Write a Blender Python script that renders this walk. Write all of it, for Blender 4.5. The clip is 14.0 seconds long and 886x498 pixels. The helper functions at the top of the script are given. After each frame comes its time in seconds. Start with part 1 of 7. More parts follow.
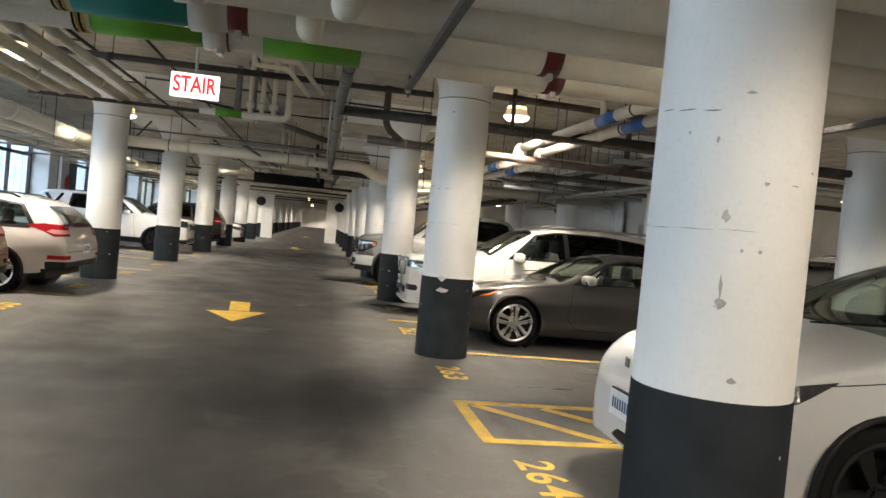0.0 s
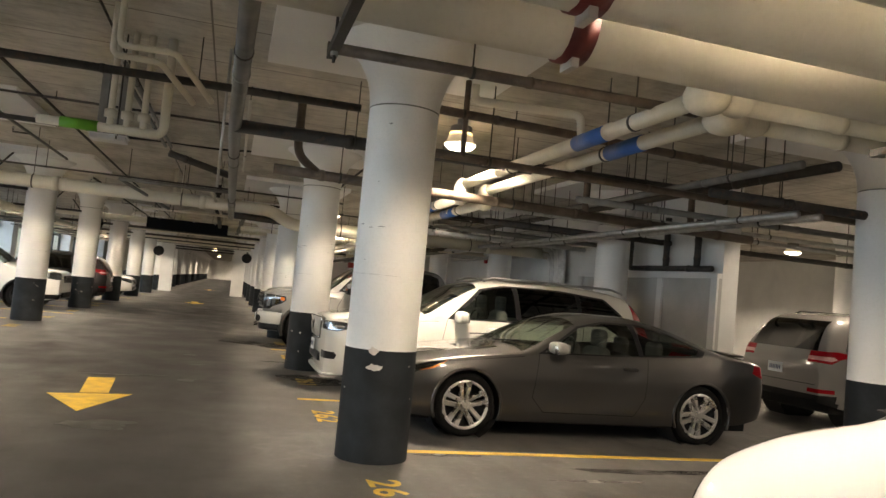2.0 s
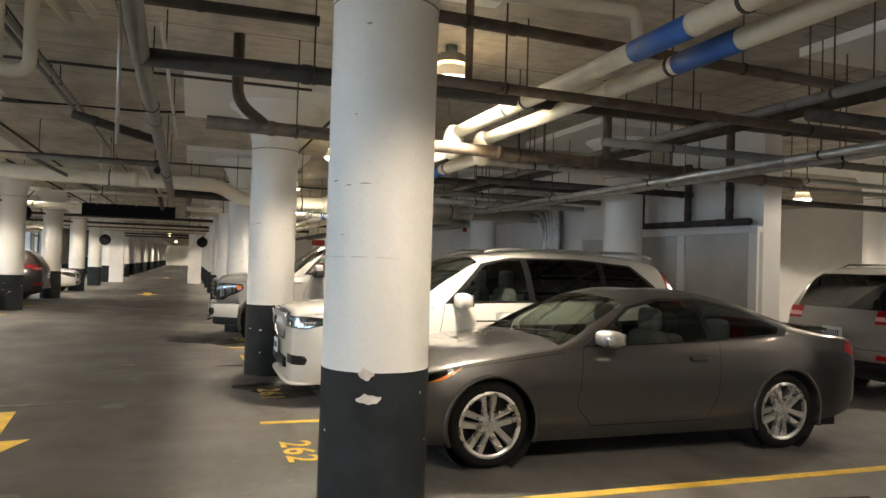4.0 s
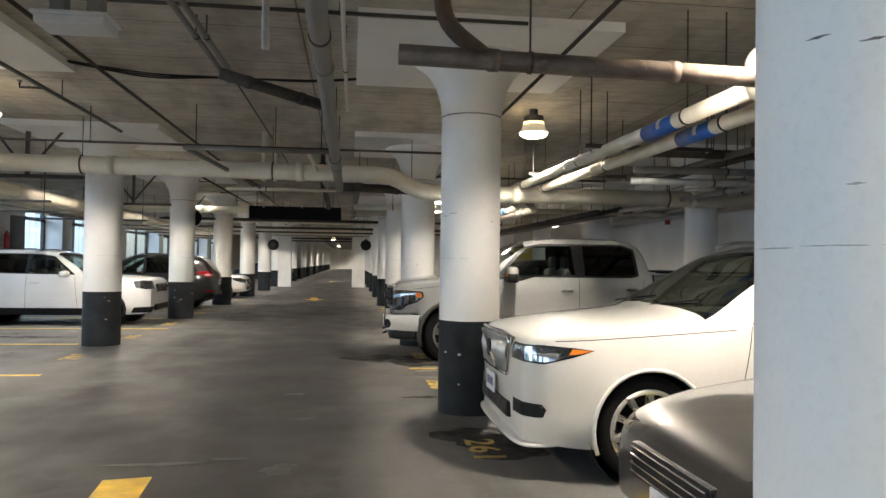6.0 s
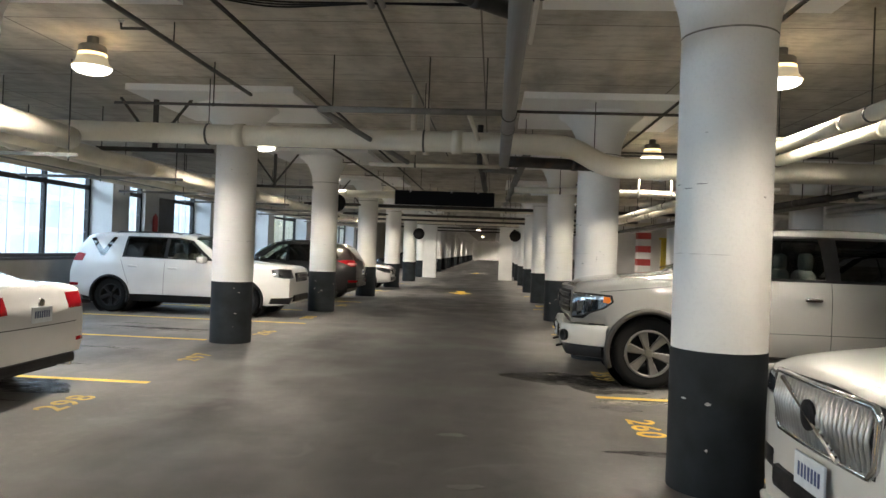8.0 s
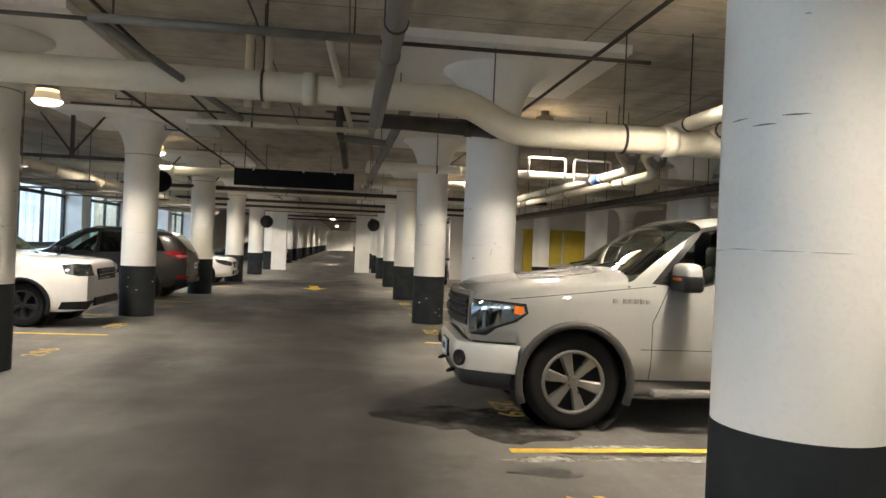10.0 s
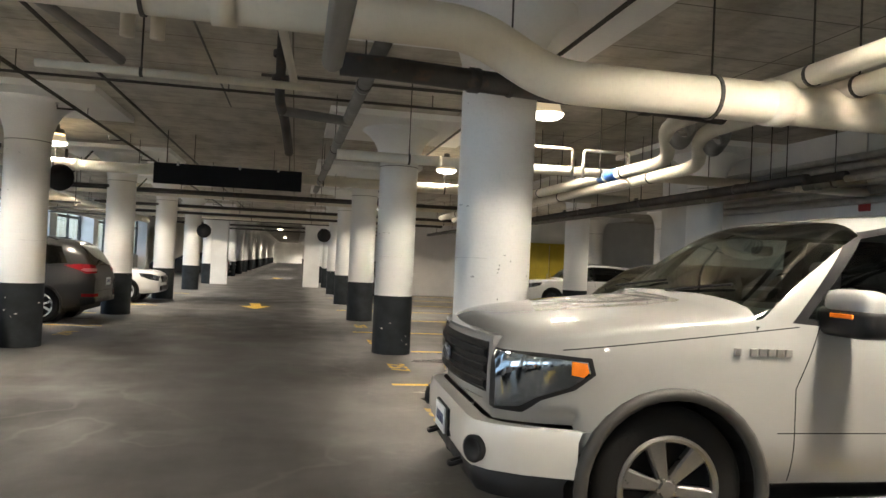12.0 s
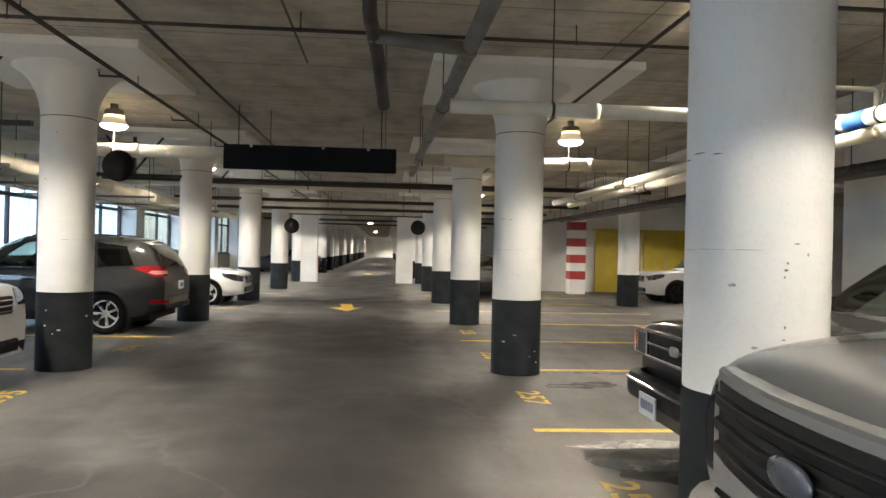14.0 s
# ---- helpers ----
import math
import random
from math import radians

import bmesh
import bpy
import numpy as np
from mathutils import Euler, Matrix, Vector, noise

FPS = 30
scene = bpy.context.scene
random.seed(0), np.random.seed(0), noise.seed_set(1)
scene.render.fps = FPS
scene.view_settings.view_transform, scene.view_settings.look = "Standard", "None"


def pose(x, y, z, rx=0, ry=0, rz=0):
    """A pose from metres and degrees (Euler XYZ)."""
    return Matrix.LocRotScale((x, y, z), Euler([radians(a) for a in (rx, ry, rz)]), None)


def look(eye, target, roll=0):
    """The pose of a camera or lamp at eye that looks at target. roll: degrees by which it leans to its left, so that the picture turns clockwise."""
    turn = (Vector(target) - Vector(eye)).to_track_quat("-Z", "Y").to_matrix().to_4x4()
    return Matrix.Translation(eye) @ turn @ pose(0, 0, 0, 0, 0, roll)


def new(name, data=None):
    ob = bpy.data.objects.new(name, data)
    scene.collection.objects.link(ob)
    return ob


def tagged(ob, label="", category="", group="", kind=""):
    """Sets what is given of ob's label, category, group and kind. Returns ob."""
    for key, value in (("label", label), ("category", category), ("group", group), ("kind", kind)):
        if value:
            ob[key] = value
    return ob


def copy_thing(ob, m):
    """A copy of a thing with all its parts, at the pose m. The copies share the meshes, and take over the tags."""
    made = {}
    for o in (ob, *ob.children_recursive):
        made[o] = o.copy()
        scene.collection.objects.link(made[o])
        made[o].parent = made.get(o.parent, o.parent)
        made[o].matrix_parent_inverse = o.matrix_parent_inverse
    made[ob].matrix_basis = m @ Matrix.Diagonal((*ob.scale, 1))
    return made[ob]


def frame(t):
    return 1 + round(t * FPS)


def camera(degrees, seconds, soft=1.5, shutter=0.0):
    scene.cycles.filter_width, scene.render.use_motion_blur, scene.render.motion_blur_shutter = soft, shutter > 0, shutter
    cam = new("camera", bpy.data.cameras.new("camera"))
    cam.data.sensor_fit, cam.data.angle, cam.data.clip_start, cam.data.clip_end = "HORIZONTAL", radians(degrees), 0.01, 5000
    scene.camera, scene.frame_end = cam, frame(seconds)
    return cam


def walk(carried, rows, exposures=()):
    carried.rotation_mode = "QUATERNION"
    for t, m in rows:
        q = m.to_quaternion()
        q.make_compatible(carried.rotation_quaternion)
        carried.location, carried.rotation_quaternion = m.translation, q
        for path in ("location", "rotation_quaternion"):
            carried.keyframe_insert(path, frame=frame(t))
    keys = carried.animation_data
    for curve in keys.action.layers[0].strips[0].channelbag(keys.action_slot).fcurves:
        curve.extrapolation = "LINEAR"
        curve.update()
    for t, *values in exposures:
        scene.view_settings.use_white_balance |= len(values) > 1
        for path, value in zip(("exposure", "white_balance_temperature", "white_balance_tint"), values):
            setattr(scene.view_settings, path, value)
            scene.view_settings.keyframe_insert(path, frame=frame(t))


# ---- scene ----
cam = camera(63.4, 14.0)
PATH = [
    (0, (0.166, 0.516, 1.461), (0.509, 2.486, 1.416), 5.5),
    (0.5, (0.184, 1.035, 1.479), (0.455, 3.015, 1.56), 4.0),
    (1, (0.28, 1.603, 1.499), (0.56, 3.577, 1.663), 3.2),
    (1.5, (0.323, 2.217, 1.477), (0.745, 4.165, 1.637), 4.2),
    (2, (0.39, 2.771, 1.469), (0.951, 4.687, 1.591), 5.4),
    (2.2, (0.446, 2.961, 1.45), (1.039, 4.867, 1.574), 5.6),
    (4.3, (0.687, 5.259, 1.552), (1.333, 7.151, 1.56), 1.2),
    (4.5, (0.597, 5.544, 1.556), (1.206, 7.449, 1.507), 0.6),
    (5, (0.602, 6.293, 1.521), (1.222, 8.195, 1.488), 1.3),
    (5.5, (0.592, 6.87, 1.525), (0.981, 8.832, 1.509), 0.7),
    (6, (0.505, 7.525, 1.527), (0.758, 9.508, 1.565), 0.8),
    (6.5, (0.419, 8.111, 1.526), (0.317, 10.109, 1.502), 1.7),
    (7, (0.325, 8.773, 1.546), (0.124, 10.762, 1.515), 0.9),
    (7.5, (0.312, 9.337, 1.529), (-0.069, 11.299, 1.472), 1.1),
    (8, (0.18, 9.926, 1.531), (0.042, 11.922, 1.536), 2.1),
    (8.5, (0.15, 10.57, 1.557), (0.33, 12.562, 1.554), 2.3),
    (8.7, (0.136, 10.792, 1.552), (0.378, 12.777, 1.53), 1.9),
    (10.8, (0.032, 13.526, 1.523), (0.319, 15.505, 1.535), 2.6),
    (11, (0.034, 13.77, 1.509), (0.345, 15.746, 1.526), 2.6),
    (11.5, (0.076, 14.455, 1.516), (0.493, 16.411, 1.546), 2.7),
    (12, (0.122, 15.08, 1.53), (0.525, 17.038, 1.565), 2.6),
    (12.5, (0.094, 15.685, 1.55), (0.499, 17.644, 1.555), 1.3),
    (13, (0.062, 16.273, 1.596), (0.123, 18.271, 1.625), 1.0),
    (13.5, (-0.023, 16.96, 1.6), (0.017, 18.959, 1.616), 0.6),
    (14, (0.036, 17.677, 1.54), (0.197, 19.671, 1.544), 1.3),
]
WHITE = [(0, 0.06, 6450, 12), (1, 0.06, 6500, 13), (1.5, 0.02, 6950, 14), (2, 0.0, 7150, 14), (4.5, 0.18, 6600, 12), (5, 0.24, 6500, 12), (5.5, 0.2, 6400, 12), (6, 0.0, 6200, 12), (6.5, -0.04, 6300, 13), (7.5, -0.05, 6200, 11), (8.5, 0.04, 6450, 11), (11, 0.06, 6600, 12), (11.5, 0.22, 6550, 12), (12.5, 0.16, 6300, 11), (13, 0.08, 6250, 11), (14, 0.32, 6200, 11)]
walk(cam, [(t, look(eye, target, roll)) for t, eye, target, roll in PATH], [(t, 0.88 + e, k, tint) for t, e, k, tint in WHITE])

# ---- light ----
world = bpy.data.worlds.new("world")
scene.world = world
world.use_nodes = True
wn = world.node_tree
sky = wn.nodes.new("ShaderNodeTexSky")
sky.sky_type, sky.sun_disc = "NISHITA", False
sky.sun_elevation, sky.sun_rotation = radians(40), radians(200)
wn.nodes["Background"].inputs[1].default_value = 0.15
wn.links.new(sky.outputs[0], wn.nodes["Background"].inputs[0])
LAMP_W = 385.0                  # each lamp: a wide part, a brighter pool below it, a glow through its band
WIDE, POOL, BAND_W = 0.98, 0.55, 30.0
daylight = bpy.data.lights.new("window_daylight", "AREA")
daylight.shape, daylight.size, daylight.size_y, daylight.energy, daylight.color = "RECTANGLE", 60.0, 2.6, 3800.0, (0.66, 0.84, 1.0)
ob = new("window_daylight", daylight)
ob.matrix_basis = look((-14.0, 20.0, 5.5), (-6.0, 20.0, 1.6))
for y in (-5.8, 0.1, 6.0, 11.95):   # unseen area lamps added in the near window bays to brighten the first columns
    bay_fill = bpy.data.lights.new("window_daylight", "AREA")
    bay_fill.shape, bay_fill.size, bay_fill.size_y, bay_fill.energy, bay_fill.color = "RECTANGLE", 4.9, 2.0, 105.0, (0.7, 0.87, 1.0)
    new("window_daylight", bay_fill).matrix_basis = look((-9.25, y, 2.2), (0.0, y, 2.1))


# ---- materials ----
def nodes_of(name):
    m = bpy.data.materials.new(name)
    m.use_nodes = True
    nt = m.node_tree
    return m, nt, nt.nodes["Principled BSDF"]


def noise_node(nt, scale, detail=4.0, coord="Object", rough=0.55, stretch=None):
    tc = nt.nodes.new("ShaderNodeTexCoord")
    n = nt.nodes.new("ShaderNodeTexNoise")
    n.inputs["Scale"].default_value, n.inputs["Detail"].default_value = scale, detail
    n.inputs["Roughness"].default_value = rough
    src = tc.outputs[coord]
    if stretch:
        mp = nt.nodes.new("ShaderNodeMapping")
        mp.inputs["Scale"].default_value = stretch
        nt.links.new(src, mp.inputs[0])
        src = mp.outputs[0]
    nt.links.new(src, n.inputs["Vector"])
    return n


def ramp(nt, src, stops):
    r = nt.nodes.new("ShaderNodeValToRGB")
    el = r.color_ramp.elements
    while len(el) < len(stops):
        el.new(0.5)
    for e, (p, c) in zip(el, stops):
        e.position = p
        e.color = (*c, 1) if len(c) == 3 else c
    nt.links.new(src, r.inputs[0])
    return r


def mixc(nt, a, b, fac, mode="MIX"):
    m = nt.nodes.new("ShaderNodeMix")
    m.data_type, m.blend_type = "RGBA", mode
    for sock, v in ((6, a), (7, b), (0, fac)):
        if hasattr(v, "links"):
            nt.links.new(v, m.inputs[sock])
        elif sock == 0:
            m.inputs[0].default_value = v
        else:
            m.inputs[sock].default_value = (*v, 1)
    return m.outputs[2]


def bump(nt, bsdf, src, strength, dist=0.01):
    b = nt.nodes.new("ShaderNodeBump")
    b.inputs["Strength"].default_value, b.inputs["Distance"].default_value = strength, dist
    nt.links.new(src, b.inputs["Height"])
    nt.links.new(b.outputs[0], bsdf.inputs["Normal"])


def surface(name, base, rough=0.6, metal=0.0, var=0.25, scale=3.0, fine=60.0, bumpy=0.15, stain=None, coat=0.0, coord="Object", spec=0.4):
    """Base colour with a broad and a fine variation, and a fine relief."""
    m, nt, b = nodes_of(name)
    n1, n2 = noise_node(nt, scale, 5, coord), noise_node(nt, fine, 3, coord)
    lo = tuple(c * (1 - var) for c in base)
    hi = tuple(min(1, c * (1 + var * 0.6)) for c in base)
    r = ramp(nt, n1.outputs[0], [(0.32, lo), (0.68, hi)])
    col = mixc(nt, r.outputs[0], tuple(c * 0.8 for c in base), ramp(nt, n2.outputs[0], [(0.5, (0, 0, 0)), (0.8, (0.35, 0.35, 0.35))]).outputs[0])
    if stain:
        n3 = noise_node(nt, scale * 2.3, 6, coord)
        col = mixc(nt, col, stain, ramp(nt, n3.outputs[0], [(0.58, (0, 0, 0)), (0.72, (0.7, 0.7, 0.7))]).outputs[0])
    nt.links.new(col, b.inputs["Base Color"])
    rr = ramp(nt, n1.outputs[0], [(0.3, (max(0, rough - 0.1),) * 3), (0.7, (min(1, rough + 0.1),) * 3)])
    nt.links.new(rr.outputs[0], b.inputs["Roughness"])
    b.inputs["Metallic"].default_value = metal
    b.inputs["Coat Weight"].default_value = coat
    b.inputs["Specular IOR Level"].default_value = spec
    if bumpy:
        bump(nt, b, n2.outputs[0], bumpy)
    return m


def paint(name, base, metal=0.0, rough=0.35, flake=0.0):
    """Car paint: clear coat over a slightly dusty base."""
    m, nt, b = nodes_of(name)
    n = noise_node(nt, 2.5, 4)
    r = ramp(nt, n.outputs[0], [(0.3, tuple(c * 0.93 for c in base)), (0.7, base)])
    nt.links.new(r.outputs[0], b.inputs["Base Color"])
    nt.links.new(ramp(nt, n.outputs[0], [(0.3, (rough,) * 3), (0.7, (rough + 0.1,) * 3)]).outputs[0], b.inputs["Roughness"])
    b.inputs["Metallic"].default_value = metal
    b.inputs["Specular IOR Level"].default_value = 0.2
    b.inputs["Coat Weight"].default_value, b.inputs["Coat Roughness"].default_value = 1.0, 0.045
    return m


def glass(name, tint=(0.5, 0.55, 0.55), rough=0.02, gloss=0.075):
    m, nt, b = nodes_of(name)
    nt.nodes.remove(b)
    tr, gl = nt.nodes.new("ShaderNodeBsdfTransparent"), nt.nodes.new("ShaderNodeBsdfGlossy")
    tr.inputs[0].default_value = (*tint, 1)
    gl.inputs["Roughness"].default_value = rough
    lw, mx = nt.nodes.new("ShaderNodeLayerWeight"), nt.nodes.new("ShaderNodeMixShader")
    lw.inputs[0].default_value = 0.5
    pw, ad = nt.nodes.new("ShaderNodeMath"), nt.nodes.new("ShaderNodeMath")
    pw.operation, ad.operation = "POWER", "MULTIPLY_ADD"
    pw.inputs[1].default_value, ad.inputs[1].default_value, ad.inputs[2].default_value = 3.4, 0.85, gloss
    nt.links.new(lw.outputs["Facing"], pw.inputs[0])
    nt.links.new(pw.outputs[0], ad.inputs[0])
    nt.links.new(ad.outputs[0], mx.inputs[0])
    nt.links.new(tr.outputs[0], mx.inputs[1])
    nt.links.new(gl.outputs[0], mx.inputs[2])
    nt.links.new(mx.outputs[0], nt.nodes["Material Output"].inputs[0])
    return m


def glow(name, colour, strength):
    m, nt, b = nodes_of(name)
    b.inputs["Base Color"].default_value = (*colour, 1)
    b.inputs["Emission Color"].default_value = (*colour, 1)
    b.inputs["Emission Strength"].default_value = strength
    return m


def plain(name, base, rough=0.5, metal=0.0):
    m, nt, b = nodes_of(name)
    n = noise_node(nt, 25, 3)
    r = ramp(nt, n.outputs[0], [(0.3, tuple(c * 0.85 for c in base)), (0.7, base)])
    nt.links.new(r.outputs[0], b.inputs["Base Color"])
    b.inputs["Roughness"].default_value, b.inputs["Metallic"].default_value = rough, metal
    return m


M = {}
def floor_material():
    m, nt, b = nodes_of("sealed_concrete_floor")
    broad, mid, fine = noise_node(nt, 0.22, 4), noise_node(nt, 1.1, 6), noise_node(nt, 70, 3)
    col = ramp(nt, broad.outputs[0], [(0.35, (0.07, 0.067, 0.063)), (0.65, (0.125, 0.12, 0.112))]).outputs[0]
    col = mixc(nt, col, (0.125, 0.12, 0.11), ramp(nt, mid.outputs[0], [(0.5, (0, 0, 0)), (0.75, (0.65, 0.65, 0.65))]).outputs[0])
    streak = noise_node(nt, 1.6, 5, stretch=(1, 0.16, 1))
    col = mixc(nt, col, (0.15, 0.144, 0.134), ramp(nt, streak.outputs[0], [(0.5, (0, 0, 0)), (0.72, (0.6, 0.6, 0.6))]).outputs[0])
    col = mixc(nt, col, (0.042, 0.04, 0.037), ramp(nt, streak.outputs[0], [(0.3, (0.6, 0.6, 0.6)), (0.46, (0, 0, 0))]).outputs[0])
    patch = noise_node(nt, 0.8, 5)
    col = mixc(nt, col, (0.045, 0.043, 0.041), ramp(nt, patch.outputs[0], [(0.60, (0, 0, 0)), (0.66, (0.55, 0.55, 0.55))]).outputs[0])
    grit = noise_node(nt, 11, 8, rough=0.7)
    col = mixc(nt, col, (0.17, 0.162, 0.15), ramp(nt, grit.outputs[0], [(0.53, (0, 0, 0)), (0.75, (0.55, 0.55, 0.55))]).outputs[0])
    # the driving lane between the stalls is darker, with a wavering edge
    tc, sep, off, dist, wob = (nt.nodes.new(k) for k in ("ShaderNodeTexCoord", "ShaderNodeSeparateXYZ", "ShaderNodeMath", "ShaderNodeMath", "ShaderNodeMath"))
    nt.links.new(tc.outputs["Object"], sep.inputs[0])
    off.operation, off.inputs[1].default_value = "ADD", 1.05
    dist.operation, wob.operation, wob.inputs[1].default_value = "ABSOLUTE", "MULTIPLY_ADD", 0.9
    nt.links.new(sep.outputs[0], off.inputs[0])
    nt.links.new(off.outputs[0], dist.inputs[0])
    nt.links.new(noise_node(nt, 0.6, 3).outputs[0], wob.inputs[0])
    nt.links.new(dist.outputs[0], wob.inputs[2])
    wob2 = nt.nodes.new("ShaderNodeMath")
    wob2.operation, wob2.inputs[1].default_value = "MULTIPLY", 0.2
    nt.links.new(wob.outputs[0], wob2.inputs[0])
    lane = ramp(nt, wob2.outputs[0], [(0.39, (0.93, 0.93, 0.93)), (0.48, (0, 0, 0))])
    lane_tone = ramp(nt, streak.outputs[0], [(0.35, (0.026, 0.0245, 0.023)), (0.6, (0.043, 0.041, 0.038))])
    col = mixc(nt, col, lane_tone.outputs[0], lane.outputs[0])
    edge = noise_node(nt, 0.7, 3, rough=0.5)
    line = ramp(nt, edge.outputs[0], [(0.48, (0, 0, 0)), (0.494, (0.1, 0.1, 0.1)), (0.506, (0.1, 0.1, 0.1)), (0.52, (0, 0, 0))])
    where = noise_node(nt, 0.31, 2)
    mask = ramp(nt, where.outputs[0], [(0.52, (0, 0, 0)), (0.62, (1, 1, 1))])
    col = mixc(nt, col, (0.27, 0.26, 0.245), mixc(nt, (0, 0, 0), line.outputs[0], mask.outputs[0]))
    col = mixc(nt, col, (0.05, 0.048, 0.045), ramp(nt, fine.outputs[0], [(0.55, (0, 0, 0)), (0.75, (0.4, 0.4, 0.4))]).outputs[0])
    nt.links.new(col, b.inputs["Base Color"])
    nt.links.new(ramp(nt, mid.outputs[0], [(0.3, (0.5,) * 3), (0.7, (0.75,) * 3)]).outputs[0], b.inputs["Roughness"])
    b.inputs["Specular IOR Level"].default_value = 0.28
    bump(nt, b, fine.outputs[0], 0.2)
    return m


def slab_material():
    m, nt, b = nodes_of("board_marked_concrete")
    broad, mid, fine = noise_node(nt, 0.35, 5), noise_node(nt, 2.2, 6, stretch=(1, 0.35, 1)), noise_node(nt, 28, 4)
    col = ramp(nt, broad.outputs[0], [(0.3, (0.47, 0.435, 0.375)), (0.7, (0.63, 0.59, 0.52))]).outputs[0]
    col = mixc(nt, col, (0.25, 0.225, 0.19), ramp(nt, mid.outputs[0], [(0.44, (0, 0, 0)), (0.7, (0.7, 0.7, 0.7))]).outputs[0])
    blot = noise_node(nt, 0.9, 7, rough=0.65)
    col = mixc(nt, col, (0.15, 0.13, 0.105), ramp(nt, blot.outputs[0], [(0.55, (0, 0, 0)), (0.72, (0.4, 0.4, 0.4))]).outputs[0])
    grain = noise_node(nt, 9.0, 8, rough=0.75, stretch=(0.3, 1, 1))
    col = mixc(nt, col, (0.2, 0.18, 0.15), ramp(nt, grain.outputs[0], [(0.47, (0, 0, 0)), (0.7, (0.6, 0.6, 0.6))]).outputs[0])
    boards = noise_node(nt, 1.0, 2, stretch=(0.05, 4.5, 1))
    col = mixc(nt, col, (0.24, 0.215, 0.18), ramp(nt, boards.outputs[0], [(0.5, (0, 0, 0)), (0.6, (0.13, 0.13, 0.13))]).outputs[0])
    tc = nt.nodes.new("ShaderNodeTexCoord")
    br = nt.nodes.new("ShaderNodeTexBrick")
    br.offset = 0.0
    for key, v in (("Scale", 1.0), ("Mortar Size", 0.012), ("Mortar Smooth", 0.4), ("Brick Width", 2.4), ("Row Height", 1.2)):
        br.inputs[key].default_value = v
    nt.links.new(tc.outputs["Object"], br.inputs["Vector"])
    col = mixc(nt, col, (0.18, 0.16, 0.135), br.outputs["Fac"])
    nt.links.new(col, b.inputs["Base Color"])
    b.inputs["Roughness"].default_value = 0.85
    bump(nt, b, fine.outputs[0], 0.4)
    return m


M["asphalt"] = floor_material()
M["concrete"] = slab_material()
M["column_white"] = surface("column_white_paint", (0.82, 0.81, 0.79), 0.5, var=0.06, scale=1.2, fine=45, bumpy=0.12)
M["column_dark"] = surface("column_dark_paint", (0.02, 0.0235, 0.027), 0.7, var=0.35, scale=4, fine=45, bumpy=0.12, spec=0.12)
M["wall_white"] = surface("wall_white_paint", (0.74, 0.735, 0.72), 0.7, var=0.14, scale=0.8, fine=30, bumpy=0.2)
M["yellow"] = surface("yellow_line_paint", (0.62, 0.40, 0.05), 0.7, var=0.3, scale=5, fine=60, bumpy=0.2, stain=(0.3, 0.23, 0.1))
M["yellow_worn"] = surface("worn_yellow_paint", (0.40, 0.28, 0.07), 0.75, var=0.4, scale=9, fine=60, bumpy=0.2, stain=(0.15, 0.135, 0.11))
M["tray_white"] = surface("pale_plastic_tray", (0.6, 0.61, 0.62), 0.35, var=0.1, scale=6, fine=50, bumpy=0.03)
M["duct"] = surface("cream_duct_jacket", (0.70, 0.65, 0.54), 0.45, var=0.12, scale=1.5, fine=30, bumpy=0.1)
M["pipe_white"] = surface("white_pipe_jacket", (0.66, 0.61, 0.50), 0.45, var=0.16, scale=2, fine=40, bumpy=0.1)
M["pipe_cream"] = surface("cream_pipe_jacket", (0.60, 0.57, 0.50), 0.5, var=0.14, scale=1.5, fine=30, bumpy=0.1)
M["iron_brown"] = surface("brown_cast_iron", (0.13, 0.1, 0.078), 0.5, 0.3, var=0.45, scale=5, fine=60, bumpy=0.3, stain=(0.2, 0.15, 0.11))
M["block_grey"] = surface("grey_block_paint", (0.44, 0.43, 0.415), 0.7, var=0.15, scale=1.5, fine=30, bumpy=0.2)
M["sign_glow"] = glow("lit_sign_face", (0.95, 0.97, 0.92), 0.95)
M["sign_red"] = glow("lit_red_letters", (0.8, 0.03, 0.03), 0.8)
M["iron"] = surface("dark_cast_iron", (0.055, 0.05, 0.046), 0.55, 0.3, var=0.4, scale=5, fine=60, bumpy=0.3, stain=(0.12, 0.07, 0.045))
M["steel_grey"] = surface("grey_painted_pipe", (0.2, 0.195, 0.185), 0.5, 0.2, var=0.25, scale=4, fine=60, bumpy=0.15)
M["galv"] = surface("galvanised_steel", (0.5, 0.5, 0.49), 0.4, 0.8, var=0.25, scale=6, fine=50, bumpy=0.1)
M["black"] = surface("black_sign_board", (0.008, 0.009, 0.012), 0.7, var=0.2, scale=3, fine=40, bumpy=0.05, spec=0.15)
M["green"] = surface("green_pipe_label", (0.10, 0.32, 0.02), 0.45, var=0.15, scale=5, fine=50, bumpy=0.05)
M["teal"] = surface("teal_pipe_label", (0.01, 0.17, 0.15), 0.45, var=0.15, scale=5, fine=50, bumpy=0.05)
M["maroon"] = surface("maroon_saddle_plate", (0.12, 0.02, 0.018), 0.4, 0.2, var=0.3, scale=6, fine=50)
M["blue"] = surface("blue_pipe_label", (0.03, 0.12, 0.42), 0.45, var=0.15, scale=5, fine=50, bumpy=0.05)
M["frame_dark"] = surface("dark_window_frame", (0.045, 0.045, 0.045), 0.5, 0.3, var=0.2, scale=5, fine=50)
M["red"] = surface("red_stripe_paint", (0.4, 0.05, 0.045), 0.55, var=0.15, scale=4, fine=50)
M["door_yellow"] = surface("yellow_door_paint", (0.6, 0.46, 0.05), 0.5, var=0.12, scale=2, fine=40)
